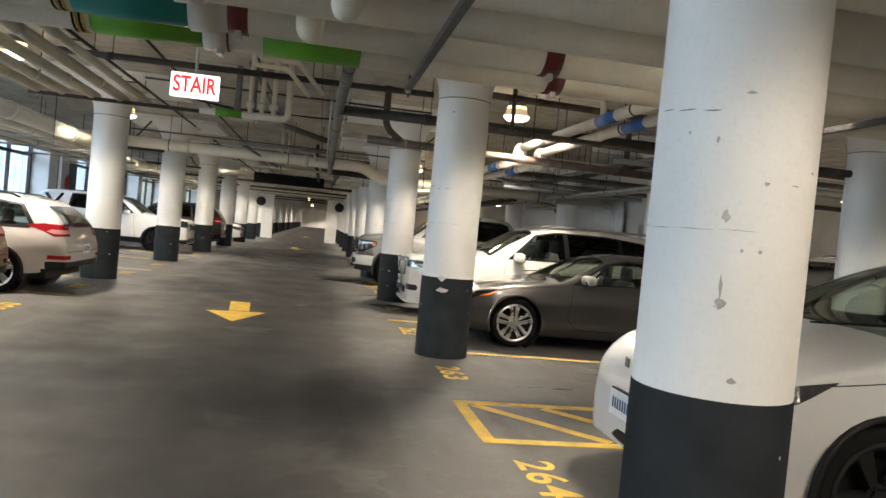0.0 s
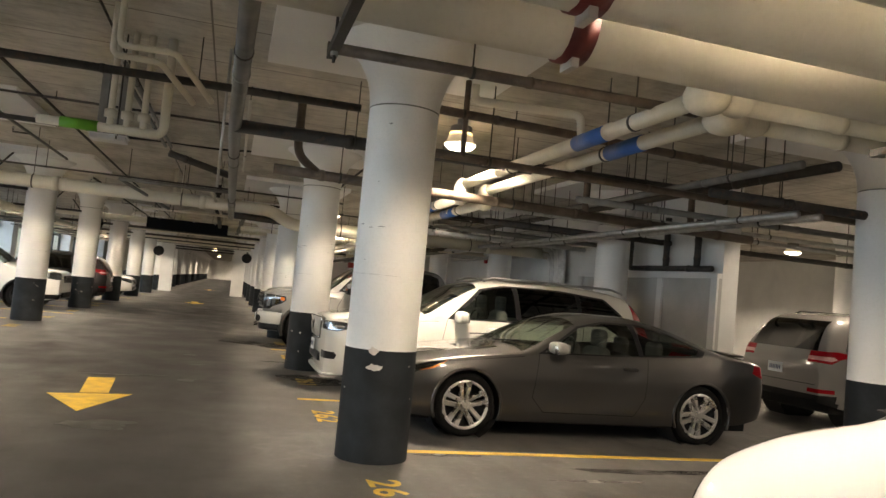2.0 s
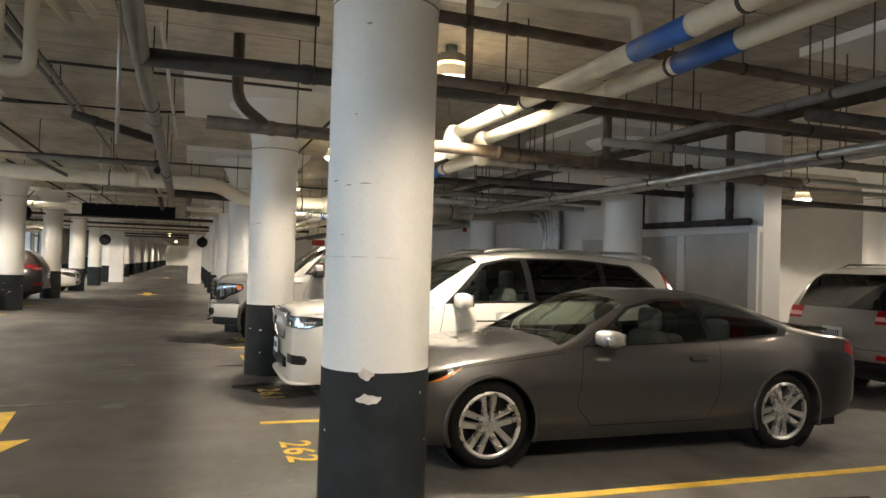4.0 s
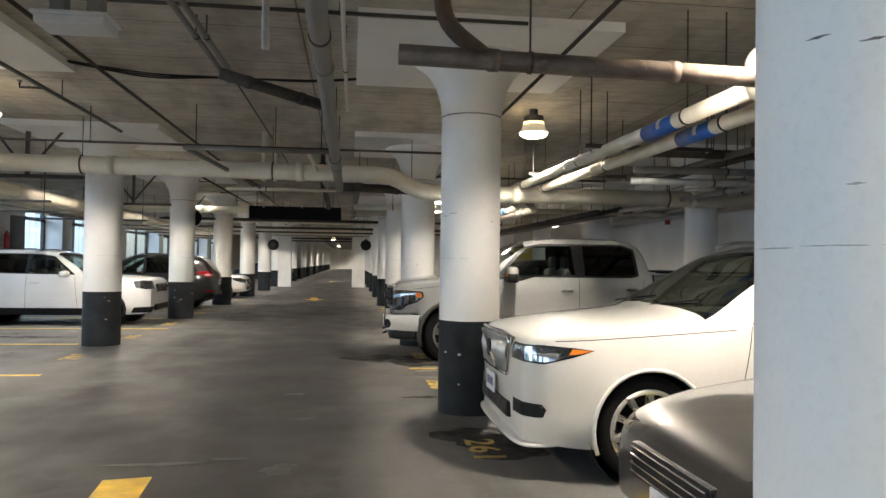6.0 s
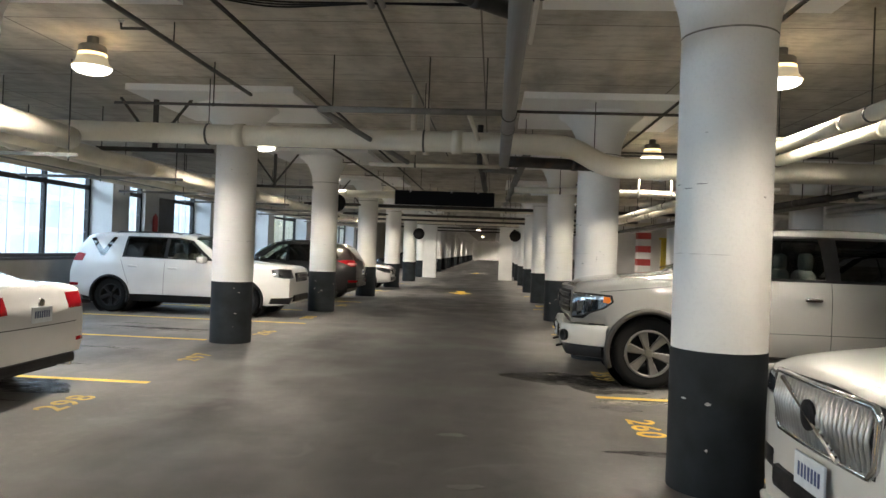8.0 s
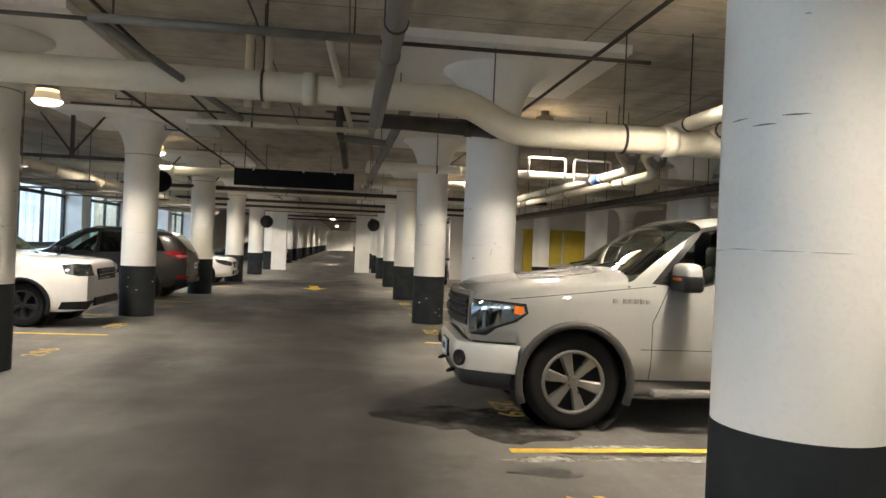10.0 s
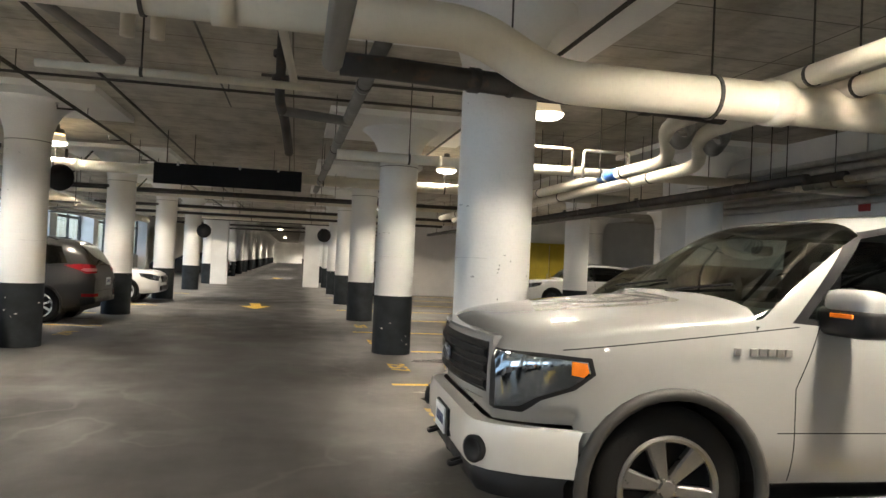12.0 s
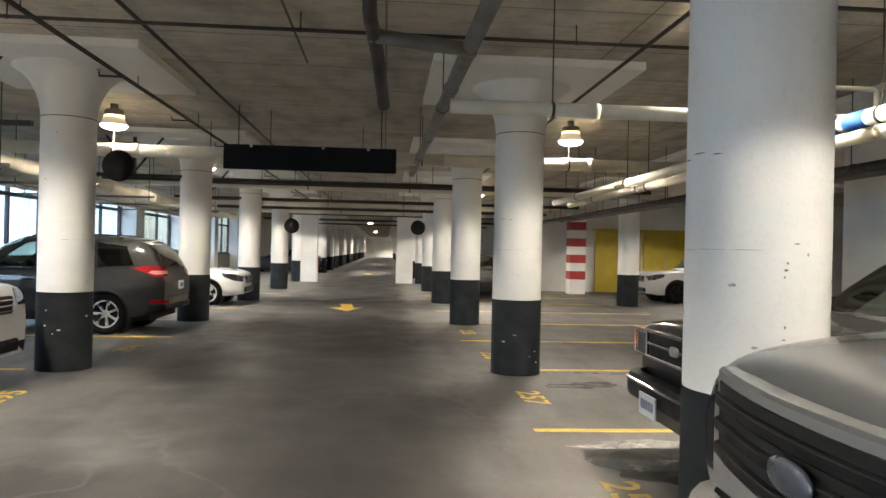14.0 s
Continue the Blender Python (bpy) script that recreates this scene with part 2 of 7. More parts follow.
M["window_glass"] = glass("frosted_window_glass", (0.85, 0.9, 0.92), 0.1)
M["lamp_glow"] = glow("lamp_lens", (1.0, 0.91, 0.74), 5)
M["lamp_cream"] = glow("translucent_cream_shade", (0.8, 0.68, 0.44), 0.22)
M["white_car"] = paint("white_car_paint", (0.56, 0.56, 0.56))
M["cream_car"] = paint("cream_white_car_paint", (0.60, 0.585, 0.545))
M["pearl_car"] = paint("pearl_white_car_paint", (0.52, 0.49, 0.47), 0.15)
M["silver_car"] = paint("silver_car_paint", (0.25, 0.25, 0.246), 0.12, 0.5)
M["dark_lamp"] = plain("clear_lamp_over_reflector", (0.30, 0.34, 0.38), 0.07, 1.0)
M["steel_car"] = paint("steel_grey_car_paint", (0.20, 0.19, 0.18), 0.15, 0.45)
M["grey_car"] = paint("grey_car_paint", (0.085, 0.082, 0.08), 0.8, 0.32)
M["dark_car"] = paint("dark_car_paint", (0.034, 0.033, 0.033), 0.6, 0.3)
M["black_car"] = paint("black_car_paint", (0.012, 0.012, 0.014))
M["gold_car"] = paint("gold_car_paint", (0.35, 0.27, 0.12), 0.6, 0.3)
M["car_glass"] = glass("tinted_car_glass", (0.70, 0.76, 0.72))
M["screen_glass"] = glass("green_tinted_windscreen", (0.62, 0.72, 0.64), 0.02, 0.14)
M["dark_glass"] = glass("dark_privacy_glass", (0.03, 0.03, 0.03))
M["clear_lens"] = glass("clear_lamp_lens", (0.85, 0.88, 0.9))
M["tyre"] = surface("tyre_rubber", (0.011, 0.011, 0.011), 0.85, var=0.2, scale=10, fine=80, bumpy=0.2, spec=0.1)
M["trim_black"] = surface("black_plastic_trim", (0.011, 0.011, 0.012), 0.45, var=0.15, scale=8, fine=80, bumpy=0.05, spec=0.2)
M["alloy"] = surface("silver_alloy", (0.62, 0.61, 0.59), 0.3, 0.85, var=0.1, scale=8, fine=60, bumpy=0.02)
M["alloy_dull"] = surface("dull_grey_alloy", (0.2, 0.195, 0.185), 0.35, 0.8, var=0.15, scale=8, fine=60, bumpy=0.02)
M["chrome"] = plain("chrome_trim", (0.8, 0.8, 0.8), 0.12, 1.0)
M["amber"] = plain("amber_lens", (0.85, 0.22, 0.02), 0.2)
M["tail_red"] = plain("red_tail_lens", (0.28, 0.008, 0.014), 0.12)
M["clear_red"] = plain("pale_pink_lens", (0.6, 0.3, 0.3), 0.15)
M["seat"] = surface("seat_fabric", (0.09, 0.088, 0.085), 0.8, var=0.2, scale=8, fine=90)
M["plate"] = plain("number_plate_white", (0.62, 0.66, 0.7), 0.4)
M["under"] = plain("dark_underbody", (0.012, 0.012, 0.012), 0.9)


# ---- mesh helpers ----
def part(name, bm, material, parent=None, label="", smooth=False, sharp=40):
    """Links a bmesh as one mesh object."""
    if smooth:
        for f in bm.faces:
            f.smooth = True
        for e in bm.edges:
            if len(e.link_faces) == 2 and e.calc_face_angle(0) > radians(sharp):
                e.smooth = False
    me = bpy.data.meshes.new(name)
    bm.to_mesh(me)
    bm.free()
    me.materials.append(M[material] if isinstance(material, str) else material)
    ob = new(name, me)
    if parent is not None:
        ob.parent = parent
    if label:
        ob["label"] = label
    return ob


def thing(name, at, label, category, group="", rz=0):
    ob = new(name)
    ob.matrix_basis = pose(*at, 0, 0, rz)
    return tagged(ob, label, category, group)


def add_box(bm, lo, hi, bevel=0.0):
    c = [(a + b) / 2 for a, b in zip(lo, hi)]
    s = [b - a for a, b in zip(lo, hi)]
    r = bmesh.ops.create_cube(bm, size=1, matrix=Matrix.LocRotScale(c, None, s))
    if bevel:
        es = list({e for v in r["verts"] for e in v.link_edges})
        bmesh.ops.bevel(bm, geom=es, offset=bevel, segments=2, affect="EDGES", profile=0.6)
    return bm


def box(lo, hi, bevel=0.0):
    return add_box(bmesh.new(), lo, hi, bevel)


def add_lathe(bm, profile, n=24, m=None):
    """Spins (radius, z) pairs about z."""
    rings = []
    m = m or Matrix()
    for r, z in profile:
        if r < 1e-5:
            rings.append([bm.verts.new(m @ Vector((0, 0, z)))])
        else:
            rings.append([bm.verts.new(m @ Vector((r * math.cos(2 * math.pi * k / n), r * math.sin(2 * math.pi * k / n), z))) for k in range(n)])
    for a, b in zip(rings, rings[1:]):
        for k in range(n):
            j = (k + 1) % n
            q = [a[k % len(a)], a[j % len(a)], b[j % len(b)], b[k % len(b)]]
            q = list(dict.fromkeys(q))
            if len(q) > 2:
                bm.faces.new(q)
    return bm


def lathe(profile, n=24, m=None):
    return add_lathe(bmesh.new(), profile, n, m)


def add_tube(bm, pts, r, n=10, bend=0.0):
    """A round tube along points, with rounded corners of radius bend."""
    pts = [Vector(p) for p in pts]
    path = [pts[0]]
    for a, b, c in zip(pts, pts[1:], pts[2:]):
        if bend:
            d1, d2 = (a - b).normalized(), (c - b).normalized()
            k = min(bend, (a - b).length * 0.49, (c - b).length * 0.49)
            for i in range(6):
                t = i / 5
                path.append((b + d1 * k) * (1 - t) ** 2 + b * 2 * t * (1 - t) + (b + d2 * k) * t ** 2)
        else:
            path.append(b)
    path.append(pts[-1])
    rings, up = [], None
    for i, p in enumerate(path):
        d = (path[min(i + 1, len(path) - 1)] - path[max(i - 1, 0)]).normalized()
        if up is None:
            up = Vector((0, 0, 1)) if abs(d.z) < 0.9 else Vector((1, 0, 0))
        side = d.cross(up).normalized()
        up = side.cross(d).normalized()
        rings.append([bm.verts.new(p + (side * math.cos(2 * math.pi * k / n) + up * math.sin(2 * math.pi * k / n)) * r) for k in range(n)])
    for a, b in zip(rings, rings[1:]):
        for k in range(n):
            bm.faces.new((a[k], a[(k + 1) % n], b[(k + 1) % n], b[k]))
    bm.faces.new(rings[0][::-1])
    bm.faces.new(rings[-1])
    return bm


def tube(pts, r, n=10, bend=0.0):
    return add_tube(bmesh.new(), pts, r, n, bend)


def prism(poly, z0, z1):
    """An upright prism over a plan polygon."""
    bm = bmesh.new()
    lo = [bm.verts.new((x, y, z0)) for x, y in poly]
    hi = [bm.verts.new((x, y, z1)) for x, y in poly]
    n = len(poly)
    bm.faces.new(lo[::-1])
    bm.faces.new(hi)
    for k in range(n):
        bm.faces.new((lo[k], lo[(k + 1) % n], hi[(k + 1) % n], hi[k]))
    return bm


# ---- the hall ----
ROW0, BAY = 3.05, 5.93          # first column row and the spacing of the rows
XL, XR = -3.84, 1.73            # column lines on both sides of the aisle
XR2 = 7.3
SLAB = 3.72                     # underside of the slab
Y0, Y1 = -14.0, 150.0
WALL_L = -9.6


def setting(name, bm, material, label, category="", **kw):
    return tagged(part(name, bm, material, None, label, **kw), "", category or name.split("_")[0], "", "structure")


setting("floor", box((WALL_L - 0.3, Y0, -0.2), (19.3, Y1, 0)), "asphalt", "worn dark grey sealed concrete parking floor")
setting("ceiling", box((WALL_L - 0.3, Y0, SLAB), (19.3, Y1, SLAB + 0.3)), "concrete", "bare board-marked concrete slab ceiling")
setting("wall_south", box((WALL_L - 0.3, Y0 - 0.3, 0), (19.3, Y0, SLAB)), "wall_white", "plain white painted end wall")
setting("wall_north", box((WALL_L - 0.3, Y1, 0), (19.3, Y1 + 0.3, SLAB)), "wall_white", "plain white painted far end wall")
setting("wall_east", box((19, Y0, 0), (19.3, Y1, SLAB)), "wall_white", "plain white painted side wall")


M["seam_dark"] = surface("dirty_seam", (0.3, 0.29, 0.27), 0.8, var=0.5, scale=9, fine=60)


def column(x, y, dark=0.94):
    c = thing("column", (x, y, 0), "round white concrete column with dark grey painted base", "column", "hall columns")
    part("shaft", lathe([(0.31, dark), (0.31, 3.03), (0.313, 3.04), (0.315, 3.1), (0.33, 3.2), (0.37, 3.33), (0.44, 3.46), (0.54, 3.56), (0.62, 3.61), (0.62, 3.65)], 40), "column_white", c, smooth=True)
    part("base_band", lathe([(0.313, 0), (0.314, dark - 0.004), (0.309, dark)], 40), "column_dark", c, "dark grey painted band with scuffs", smooth=True)
    part("seam", lathe([(0.3135, 3.028), (0.3145, 3.032), (0.3145, 3.036), (0.3135, 3.04)], 40), "seam_dark", c)
    part("drop_panel", box((-1.2, -1.2, 3.63), (1.2, 1.2, SLAB)), "column_white", c, "square white painted drop panel")
    return c


first = column(XR + 0.06, ROW0 + 0.15)
for i in range(-2, 25):
    for x in (XL, XR, XR2, 13.0):
        if x > 7 and not (-2 <= i <= 7) or x == XR2 and i == 7:
            continue
        if (x, i) != (XR, 0):
            copy_thing(first, pose(x, ROW0 + BAY * i, 0))

def patch_on(c, rad, ang, z, w, h, mat, name, rnd):
    """A thin flake that follows a round column."""
    bm = bmesh.new()
    cols = []
    for k in range(7):
        u = k / 6 - 0.5
        half = h / 2 * max(0.25, 1 - (2 * u) ** 2) * rnd.uniform(0.6, 1.1)
        mid = z + rnd.uniform(-0.12, 0.12) * h
        a = ang + u * w / rad
        cols.append([bm.verts.new((rad * math.cos(a), rad * math.sin(a), mid + e * half)) for e in (-1, 1)])
    for a, b in zip(cols, cols[1:]):
        bm.faces.new((a[0], b[0], b[1], a[1]))
    part(name, bm, mat, c)


M["scuff"] = surface("grey_scuff", (0.45, 0.44, 0.43), 0.7, var=0.4, scale=20, fine=90)
M["chip"] = surface("bare_plaster_chip", (0.62, 0.57, 0.53), 0.8, var=0.15, scale=20, fine=90)
M["crack"] = surface("dark_hairline_crack", (0.17, 0.165, 0.16), 0.8, var=0.4, scale=30, fine=90)
rnd = random.Random(11)
for c in [o for o in scene.objects if o.name.startswith("column") and o.parent is None and abs(o.location.x + 1) < 4 and 2 < o.location.y < 28]:
    facing = math.pi if c.location.x > 0 else 0.0
    a0 = facing + rnd.uniform(-0.3, 0.5)
    z0 = rnd.uniform(1.9, 2.1)
    for k in range(3):
        patch_on(c, 0.3116, a0 + k * 0.34, z0 + rnd.uniform(-0.02, 0.02), rnd.uniform(0.05, 0.1), 0.006, "crack", "crack", rnd)
    for k in range(6):
        patch_on(c, 0.3114, a0 - 1.4 + k * 0.5, 1.57 + rnd.uniform(-0.004, 0.004), 0.14, 0.004, "scuff", "paint_seam", rnd)
rnd = random.Random(7)
for c in [o for o in scene.objects if o.name.startswith("column") and o.parent is None and abs(o.location.x + 1) < 4 and 2 < o.location.y < 28]:
    for k in range(7):
        patch_on(c, 0.3118, rnd.uniform(math.pi, 2 * math.pi), rnd.uniform(1.0, 2.9), rnd.uniform(0.01, 0.04), rnd.uniform(0.005, 0.018), "scuff", "scuff", rnd)
    for k in range(5):
        patch_on(c, 0.3155, rnd.uniform(math.pi, 2 * math.pi), rnd.uniform(0.1, 0.9), rnd.uniform(0.01, 0.05), rnd.uniform(0.006, 0.03), "scuff" if k % 3 else "chip", "scuff", rnd)
    if c.location.x > 0 and 8 < c.location.y < 10:
        patch_on(c, 0.3160, math.radians(247), 0.935, 0.09, 0.075, "chip", "paint_chip", rnd)
        patch_on(c, 0.3160, math.radians(250), 0.80, 0.14, 0.06, "chip", "paint_chip", rnd)
    if c.location.x > 0 and 20 < c.location.y < 22:
        for deg, z, w, h in ((265, 1.52, 0.012, 0.03), (264, 1.49, 0.03, 0.02), (263, 1.46, 0.012, 0.02), (264, 1.25, 0.014, 0.03), (263, 1.2, 0.03, 0.012), (264, 1.16, 0.012, 0.02), (272, 1.6, 0.04, 0.01), (225, 1.42, 0.06, 0.03)):
            patch_on(c, 0.3122, math.radians(deg), z, w * 0.6, h * 0.6, "crack" if w < 0.05 else "scuff", "impact_mark", rnd)
    if c.location.x > 0 and 3 < c.location.y < 4:
        for deg, z, w, h in ((238, 1.62, 0.03, 0.05), (240, 1.3, 0.04, 0.05), (239, 1.36, 0.012, 0.1), (252, 1.02, 0.035, 0.03), (228, 1.9, 0.012, 0.03), (262, 1.75, 0.02, 0.02), (262, 1.5, 0.015, 0.02), (250, 1.5, 0.012, 0.02)):
            patch_on(c, 0.3122, math.radians(deg), z, w, h, "scuff", "impact_mark", rnd)

# side walls: windows with pilasters on the street side
WIN_Y1 = ROW0 + BAY * 10
for k in range(-3, 11):
    y = ROW0 + BAY * k
    tagged(part("pilaster", box((-9.45, y - 0.4, 0), (-8.85, y + 0.4, SLAB), 0.015), "wall_white", None), "painted concrete pilaster between windows", "pilaster", "", "structure")


def window(i, y0, y1, cols=3):
    w = thing("window_%d" % (i + 4), (-9.45, (y0 + y1) / 2, 0), "dark steel window with pale frosted panes", "window")
    w["kind"] = "structure"
    h, z0, zt, z1 = (y1 - y0) / 2, 1.12, 2.72, 3.3
    part("window_sill", box((-0.02, -h, z0 - 0.09), (0.16, h, z0 - 0.03), 0.01), "frame_dark", w)
    fr = bmesh.new()
    for lo, hi in (((-0.05, -h, z0 - 0.03), (0.05, h, z0 + 0.05)), ((-0.05, -h, z1 - 0.07), (0.05, h, z1)), ((-0.05, -h, zt - 0.05), (0.05, h, zt + 0.05)),
                   ((-0.05, -h, z0), (0.05, -h + 0.08, z1)), ((-0.05, h - 0.08, z0), (0.05, h, z1))):
        add_box(fr, lo, hi)
    part("window_frame", fr, "frame_dark", w)
    for k in range(1, cols):
        y = -h + 2 * h * k / cols
        part("mullion", box((-0.045, y - 0.04, z0), (0.045, y + 0.04, z1)), "frame_dark", w)
    for k in range(cols):
        a, b = -h + 2 * h * k / cols + 0.045, -h + 2 * h * (k + 1) / cols - 0.045
        for lo, hi in ((z0 + 0.05, zt - 0.05), (zt + 0.05, z1 - 0.07)):
            o = part("pane", box((-0.012, a, lo), (-0.004, b, hi)), "window_glass", w)
            o.visible_shadow = False
        for j in range(1, 3):
            y = a + (b - a) * j / 3
            part("glazing_bar", box((-0.012, y - 0.004, z0 + 0.05), (0.004, y + 0.004, zt - 0.05)), "bar_grey", w)
        for z in (z0 + 0.55, z0 + 1.08):
            part("glazing_bar", box((-0.012, a, z - 0.004), (0.004, b, z + 0.004)), "bar_grey", w)


M["bar_grey"] = plain("pale_grey_glazing_bar", (0.62, 0.64, 0.66), 0.6)
M["wall_low"] = surface("brown_grey_low_wall", (0.2, 0.19, 0.175), 0.8, var=0.2, scale=1.2, fine=30, bumpy=0.2)
for k in range(-3, 10):
    y0, y1 = ROW0 + BAY * k + 0.4, ROW0 + BAY * (k + 1) - 0.4
    setting("wall_west_low", box((-9.6, y0, 0), (-9.3, y1, 1.03)), "wall_low", "low painted wall under the windows", "wall")
    setting("wall_west_top", box((-9.6, y0, 3.3), (-9.3, y1, SLAB)), "wall_white", "white lintel above the windows", "wall")
    if k == 4:
        window(k, y0, y0 + 1.7, 1)
        window(20, y1 - 1.5, y1, 1)
        setting("wall_west_panel", box((-9.55, y0 + 1.7, 1.03), (-9.3, y0 + 2.5, 3.3)), "wall_white", "white wall panel beside a dark door", "wall")
        d = thing("door_1", (-9.4, y0 + 3.0, 0), "dark brown metal door in the window wall", "door")
        d["kind"] = "structure"
        part("door_leaf", box((-0.05, -0.5, 1.03), (0.05, 0.53, 2.75), 0.01), "frame_dark", d)
        part("door_head", box((-0.06, -0.5, 2.75), (0.06, 0.53, 3.3)), "wall_white", d)
        e = thing("fire_extinguisher", (-9.2, y0 + 2.1, 1.75), "red fire extinguisher hung on a white panel", "extinguisher")
        part("cylinder", lathe([(0, 0), (0.07, 0.01), (0.075, 0.05), (0.075, 0.38), (0.05, 0.45), (0.025, 0.48), (0.025, 0.52), (0, 0.52)], 16), "red", e, smooth=True)
        part("hose", tube([(0, 0.03, 0.5), (0.02, 0.1, 0.42), (0.02, 0.1, 0.15)], 0.012, 6, 0.05), "trim_black", e)
        part("bracket", box((-0.11, -0.03, 0.2), (-0.07, 0.03, 0.3)), "galv", e)
    else:
        window(k, y0, y1)
setting("wall_west_far", box((-9.6, WIN_Y1 + 0.4, 0), (-9.3, Y1, SLAB)), "wall_white", "plain white painted side wall", "wall")
setting("wall_west_near", box((-9.6, Y0, 0), (-9.3, ROW0 - BAY * 3 - 0.4, SLAB)), "wall_white", "plain white painted side wall", "wall")

# what stands across the street: a backdrop that glows by itself
def street_material():
    """A pale facade whose emission replaces daylight: glazed bays in a lighter grid."""
    m, nt, b = nodes_of("glowing_street_front")
    tc, mp, br = nt.nodes.new("ShaderNodeTexCoord"), nt.nodes.new("ShaderNodeMapping"), nt.nodes.new("ShaderNodeTexBrick")
    mp.inputs["Rotation"].default_value = (0, radians(90), radians(90))
    br.offset = 0.0
    for key, v in (("Scale", 1.0), ("Mortar Size", 0.16), ("Mortar Smooth", 0.3), ("Brick Width", 1.5), ("Row Height", 1.9)):
        br.inputs[key].default_value = v
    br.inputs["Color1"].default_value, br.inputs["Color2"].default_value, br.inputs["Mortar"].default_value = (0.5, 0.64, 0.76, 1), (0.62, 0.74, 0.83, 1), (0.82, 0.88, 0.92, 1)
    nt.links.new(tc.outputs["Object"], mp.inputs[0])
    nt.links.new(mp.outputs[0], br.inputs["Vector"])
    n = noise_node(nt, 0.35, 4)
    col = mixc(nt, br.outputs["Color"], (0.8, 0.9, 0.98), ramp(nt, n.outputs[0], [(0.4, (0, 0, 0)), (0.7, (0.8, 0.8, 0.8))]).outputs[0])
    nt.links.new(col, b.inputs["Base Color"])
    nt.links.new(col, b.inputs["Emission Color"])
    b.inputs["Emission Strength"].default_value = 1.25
    return m


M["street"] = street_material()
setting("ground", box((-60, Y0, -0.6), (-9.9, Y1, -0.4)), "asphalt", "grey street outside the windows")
back = part("backdrop", box((-26, Y0 - 20, -1), (-25.6, 90, 9)), "street", None, "pale building front across the street, glowing in place of daylight")
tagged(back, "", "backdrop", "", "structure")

# wall on the right-hand side with a grey block panel
setting("wall_right", box((8.0, 12.6, 0), (8.3, 29.6, SLAB)), "wall_white", "white painted concrete wall behind parked cars", "wall")
setting("wall_block", box((7.94, 12.6, 0), (7.998, 17.2, 2.12)), "block_grey", "grey painted block wall panel", "wall")
setting("ledge", box((7.9, 12.6, 2.12), (7.998, 17.4, 2.2), 0.01), "wall_white", "white ledge along the block wall", "ledge")
for k in range(4):
    y = 12.6 + k * 1.533
    tagged(part("wall_rib", box((7.9, y, 0), (7.938, y + 0.16, 2.12)), "wall_white"), "grey painted wall rib", "wall", "", "structure")
setting("wall_cross", box((4.9, 46.0, 0), (19, 46.3, SLAB)), "wall_white", "white cross wall with yellow doors", "wall")
setting("wall_right_far", box((8.0, 46.3, 0), (8.3, Y1, SLAB)), "wall_white", "white painted far side wall", "wall")

# portal at the far end of the aisle
for x0, x1 in ((-3.75, -3.0), (0.55, 1.3)):
    tagged(part("pier", box((x0, 50.2, 0), (x1, 50.8, SLAB), 0.01), "wall_white"), "square white pier at the aisle portal", "pier", "", "structure")
setting("portal_beam", box((-3.0, 50.3, 3.2), (0.55, 50.7, SLAB)), "concrete", "concrete beam over the aisle portal", "beam")

# red and white banded square post
p = thing("banded_post", (XR2, ROW0 + BAY * 7, 0), "square post with red and white painted bands", "post")
for k in range(9):
    z0, z1 = 0.25 + k * 0.31, 0.25 + (k + 1) * 0.31
    part("band", box((-0.3, -0.3, z0), (0.3, 0.3, min(z1, SLAB))), "red" if k % 2 else "column_white", p)
part("foot", box((-0.3, -0.3, 0), (0.3, 0.3, 0.25)), "column_white", p)
part("head", box((-0.3, -0.3, 3.04), (0.3, 0.3, SLAB)), "column_white", p)

for x in (9.4, 11.4):
    d = thing("double_door", (x, 45.97, 0), "yellow painted metal double door", "door")
    d["kind"] = "structure"
    for k in (0, 1):
        o = part("door_leaf", box((-0.95 + k * 0.96, -0.06, 0.02), (-0.02 + k * 0.96, 0.0, 2.45), 0.008), "door_yellow", d)
        part("door_handle", tube([(-0.1 + k * 0.15, -0.07, 1.0), (-0.1 + k * 0.15, -0.11, 1.0), (-0.1 + k * 0.15, -0.11, 1.2), (-0.1 + k * 0.15, -0.07, 1.2)], 0.012, 6), "galv", o)
    part("door_frame", box((-1.05, -0.09, 2.452), (1.05, 0.0, 2.56)), "door_yellow", d)

# floor paint
FLOOR_Z = 0.004


def mark(name, poly, label, material="yellow"):
    return tagged(part(name, prism(poly, 0.0005, FLOOR_Z), material), label, "marking", "", "structure")


def bar(x0, y0, x1, y1, w=0.1):
    d = Vector((x1 - x0, y1 - y0)).normalized() * w / 2
    return [(x0 - d.y, y0 + d.x), (x0 + d.y, y0 - d.x), (x1 + d.y, y1 - d.x), (x1 - d.y, y1 + d.x)]


for y in (3.3, 9.2, 11.83, 15.1, 17.83, 20.95, 23.8, 26.95, 29.9, 32.9, 35.8, 38.8, 41.7, 44.7):
    x0 = 1.36 if y in (11.83, 17.83, 23.8, 29.9, 35.8, 41.7) else 2.1
    mark("stall_line", bar(x0, y, 6.9, y), "yellow painted stall line on the floor")
for y in (3.1, 6.0, 9.0, 12.0, 14.75, 17.4, 20.9, 23.85, 26.65, 29.9, 32.7, 35.7, 38.6, 41.6):
    x0 = -3.45 if abs((y - ROW0) / BAY % 1 - 0.5) < 0.25 else -4.25
    mark("stall_line", bar(x0, y, -8.9, y), "yellow painted stall line on the floor")
for a, b in (((1.45, 5.5), (4.6, 5.5)), ((1.45, 6.62), (4.6, 6.62))):
    mark("hatch_line", bar(*a, *b, 0.11), "yellow border of a hatched no-parking strip")
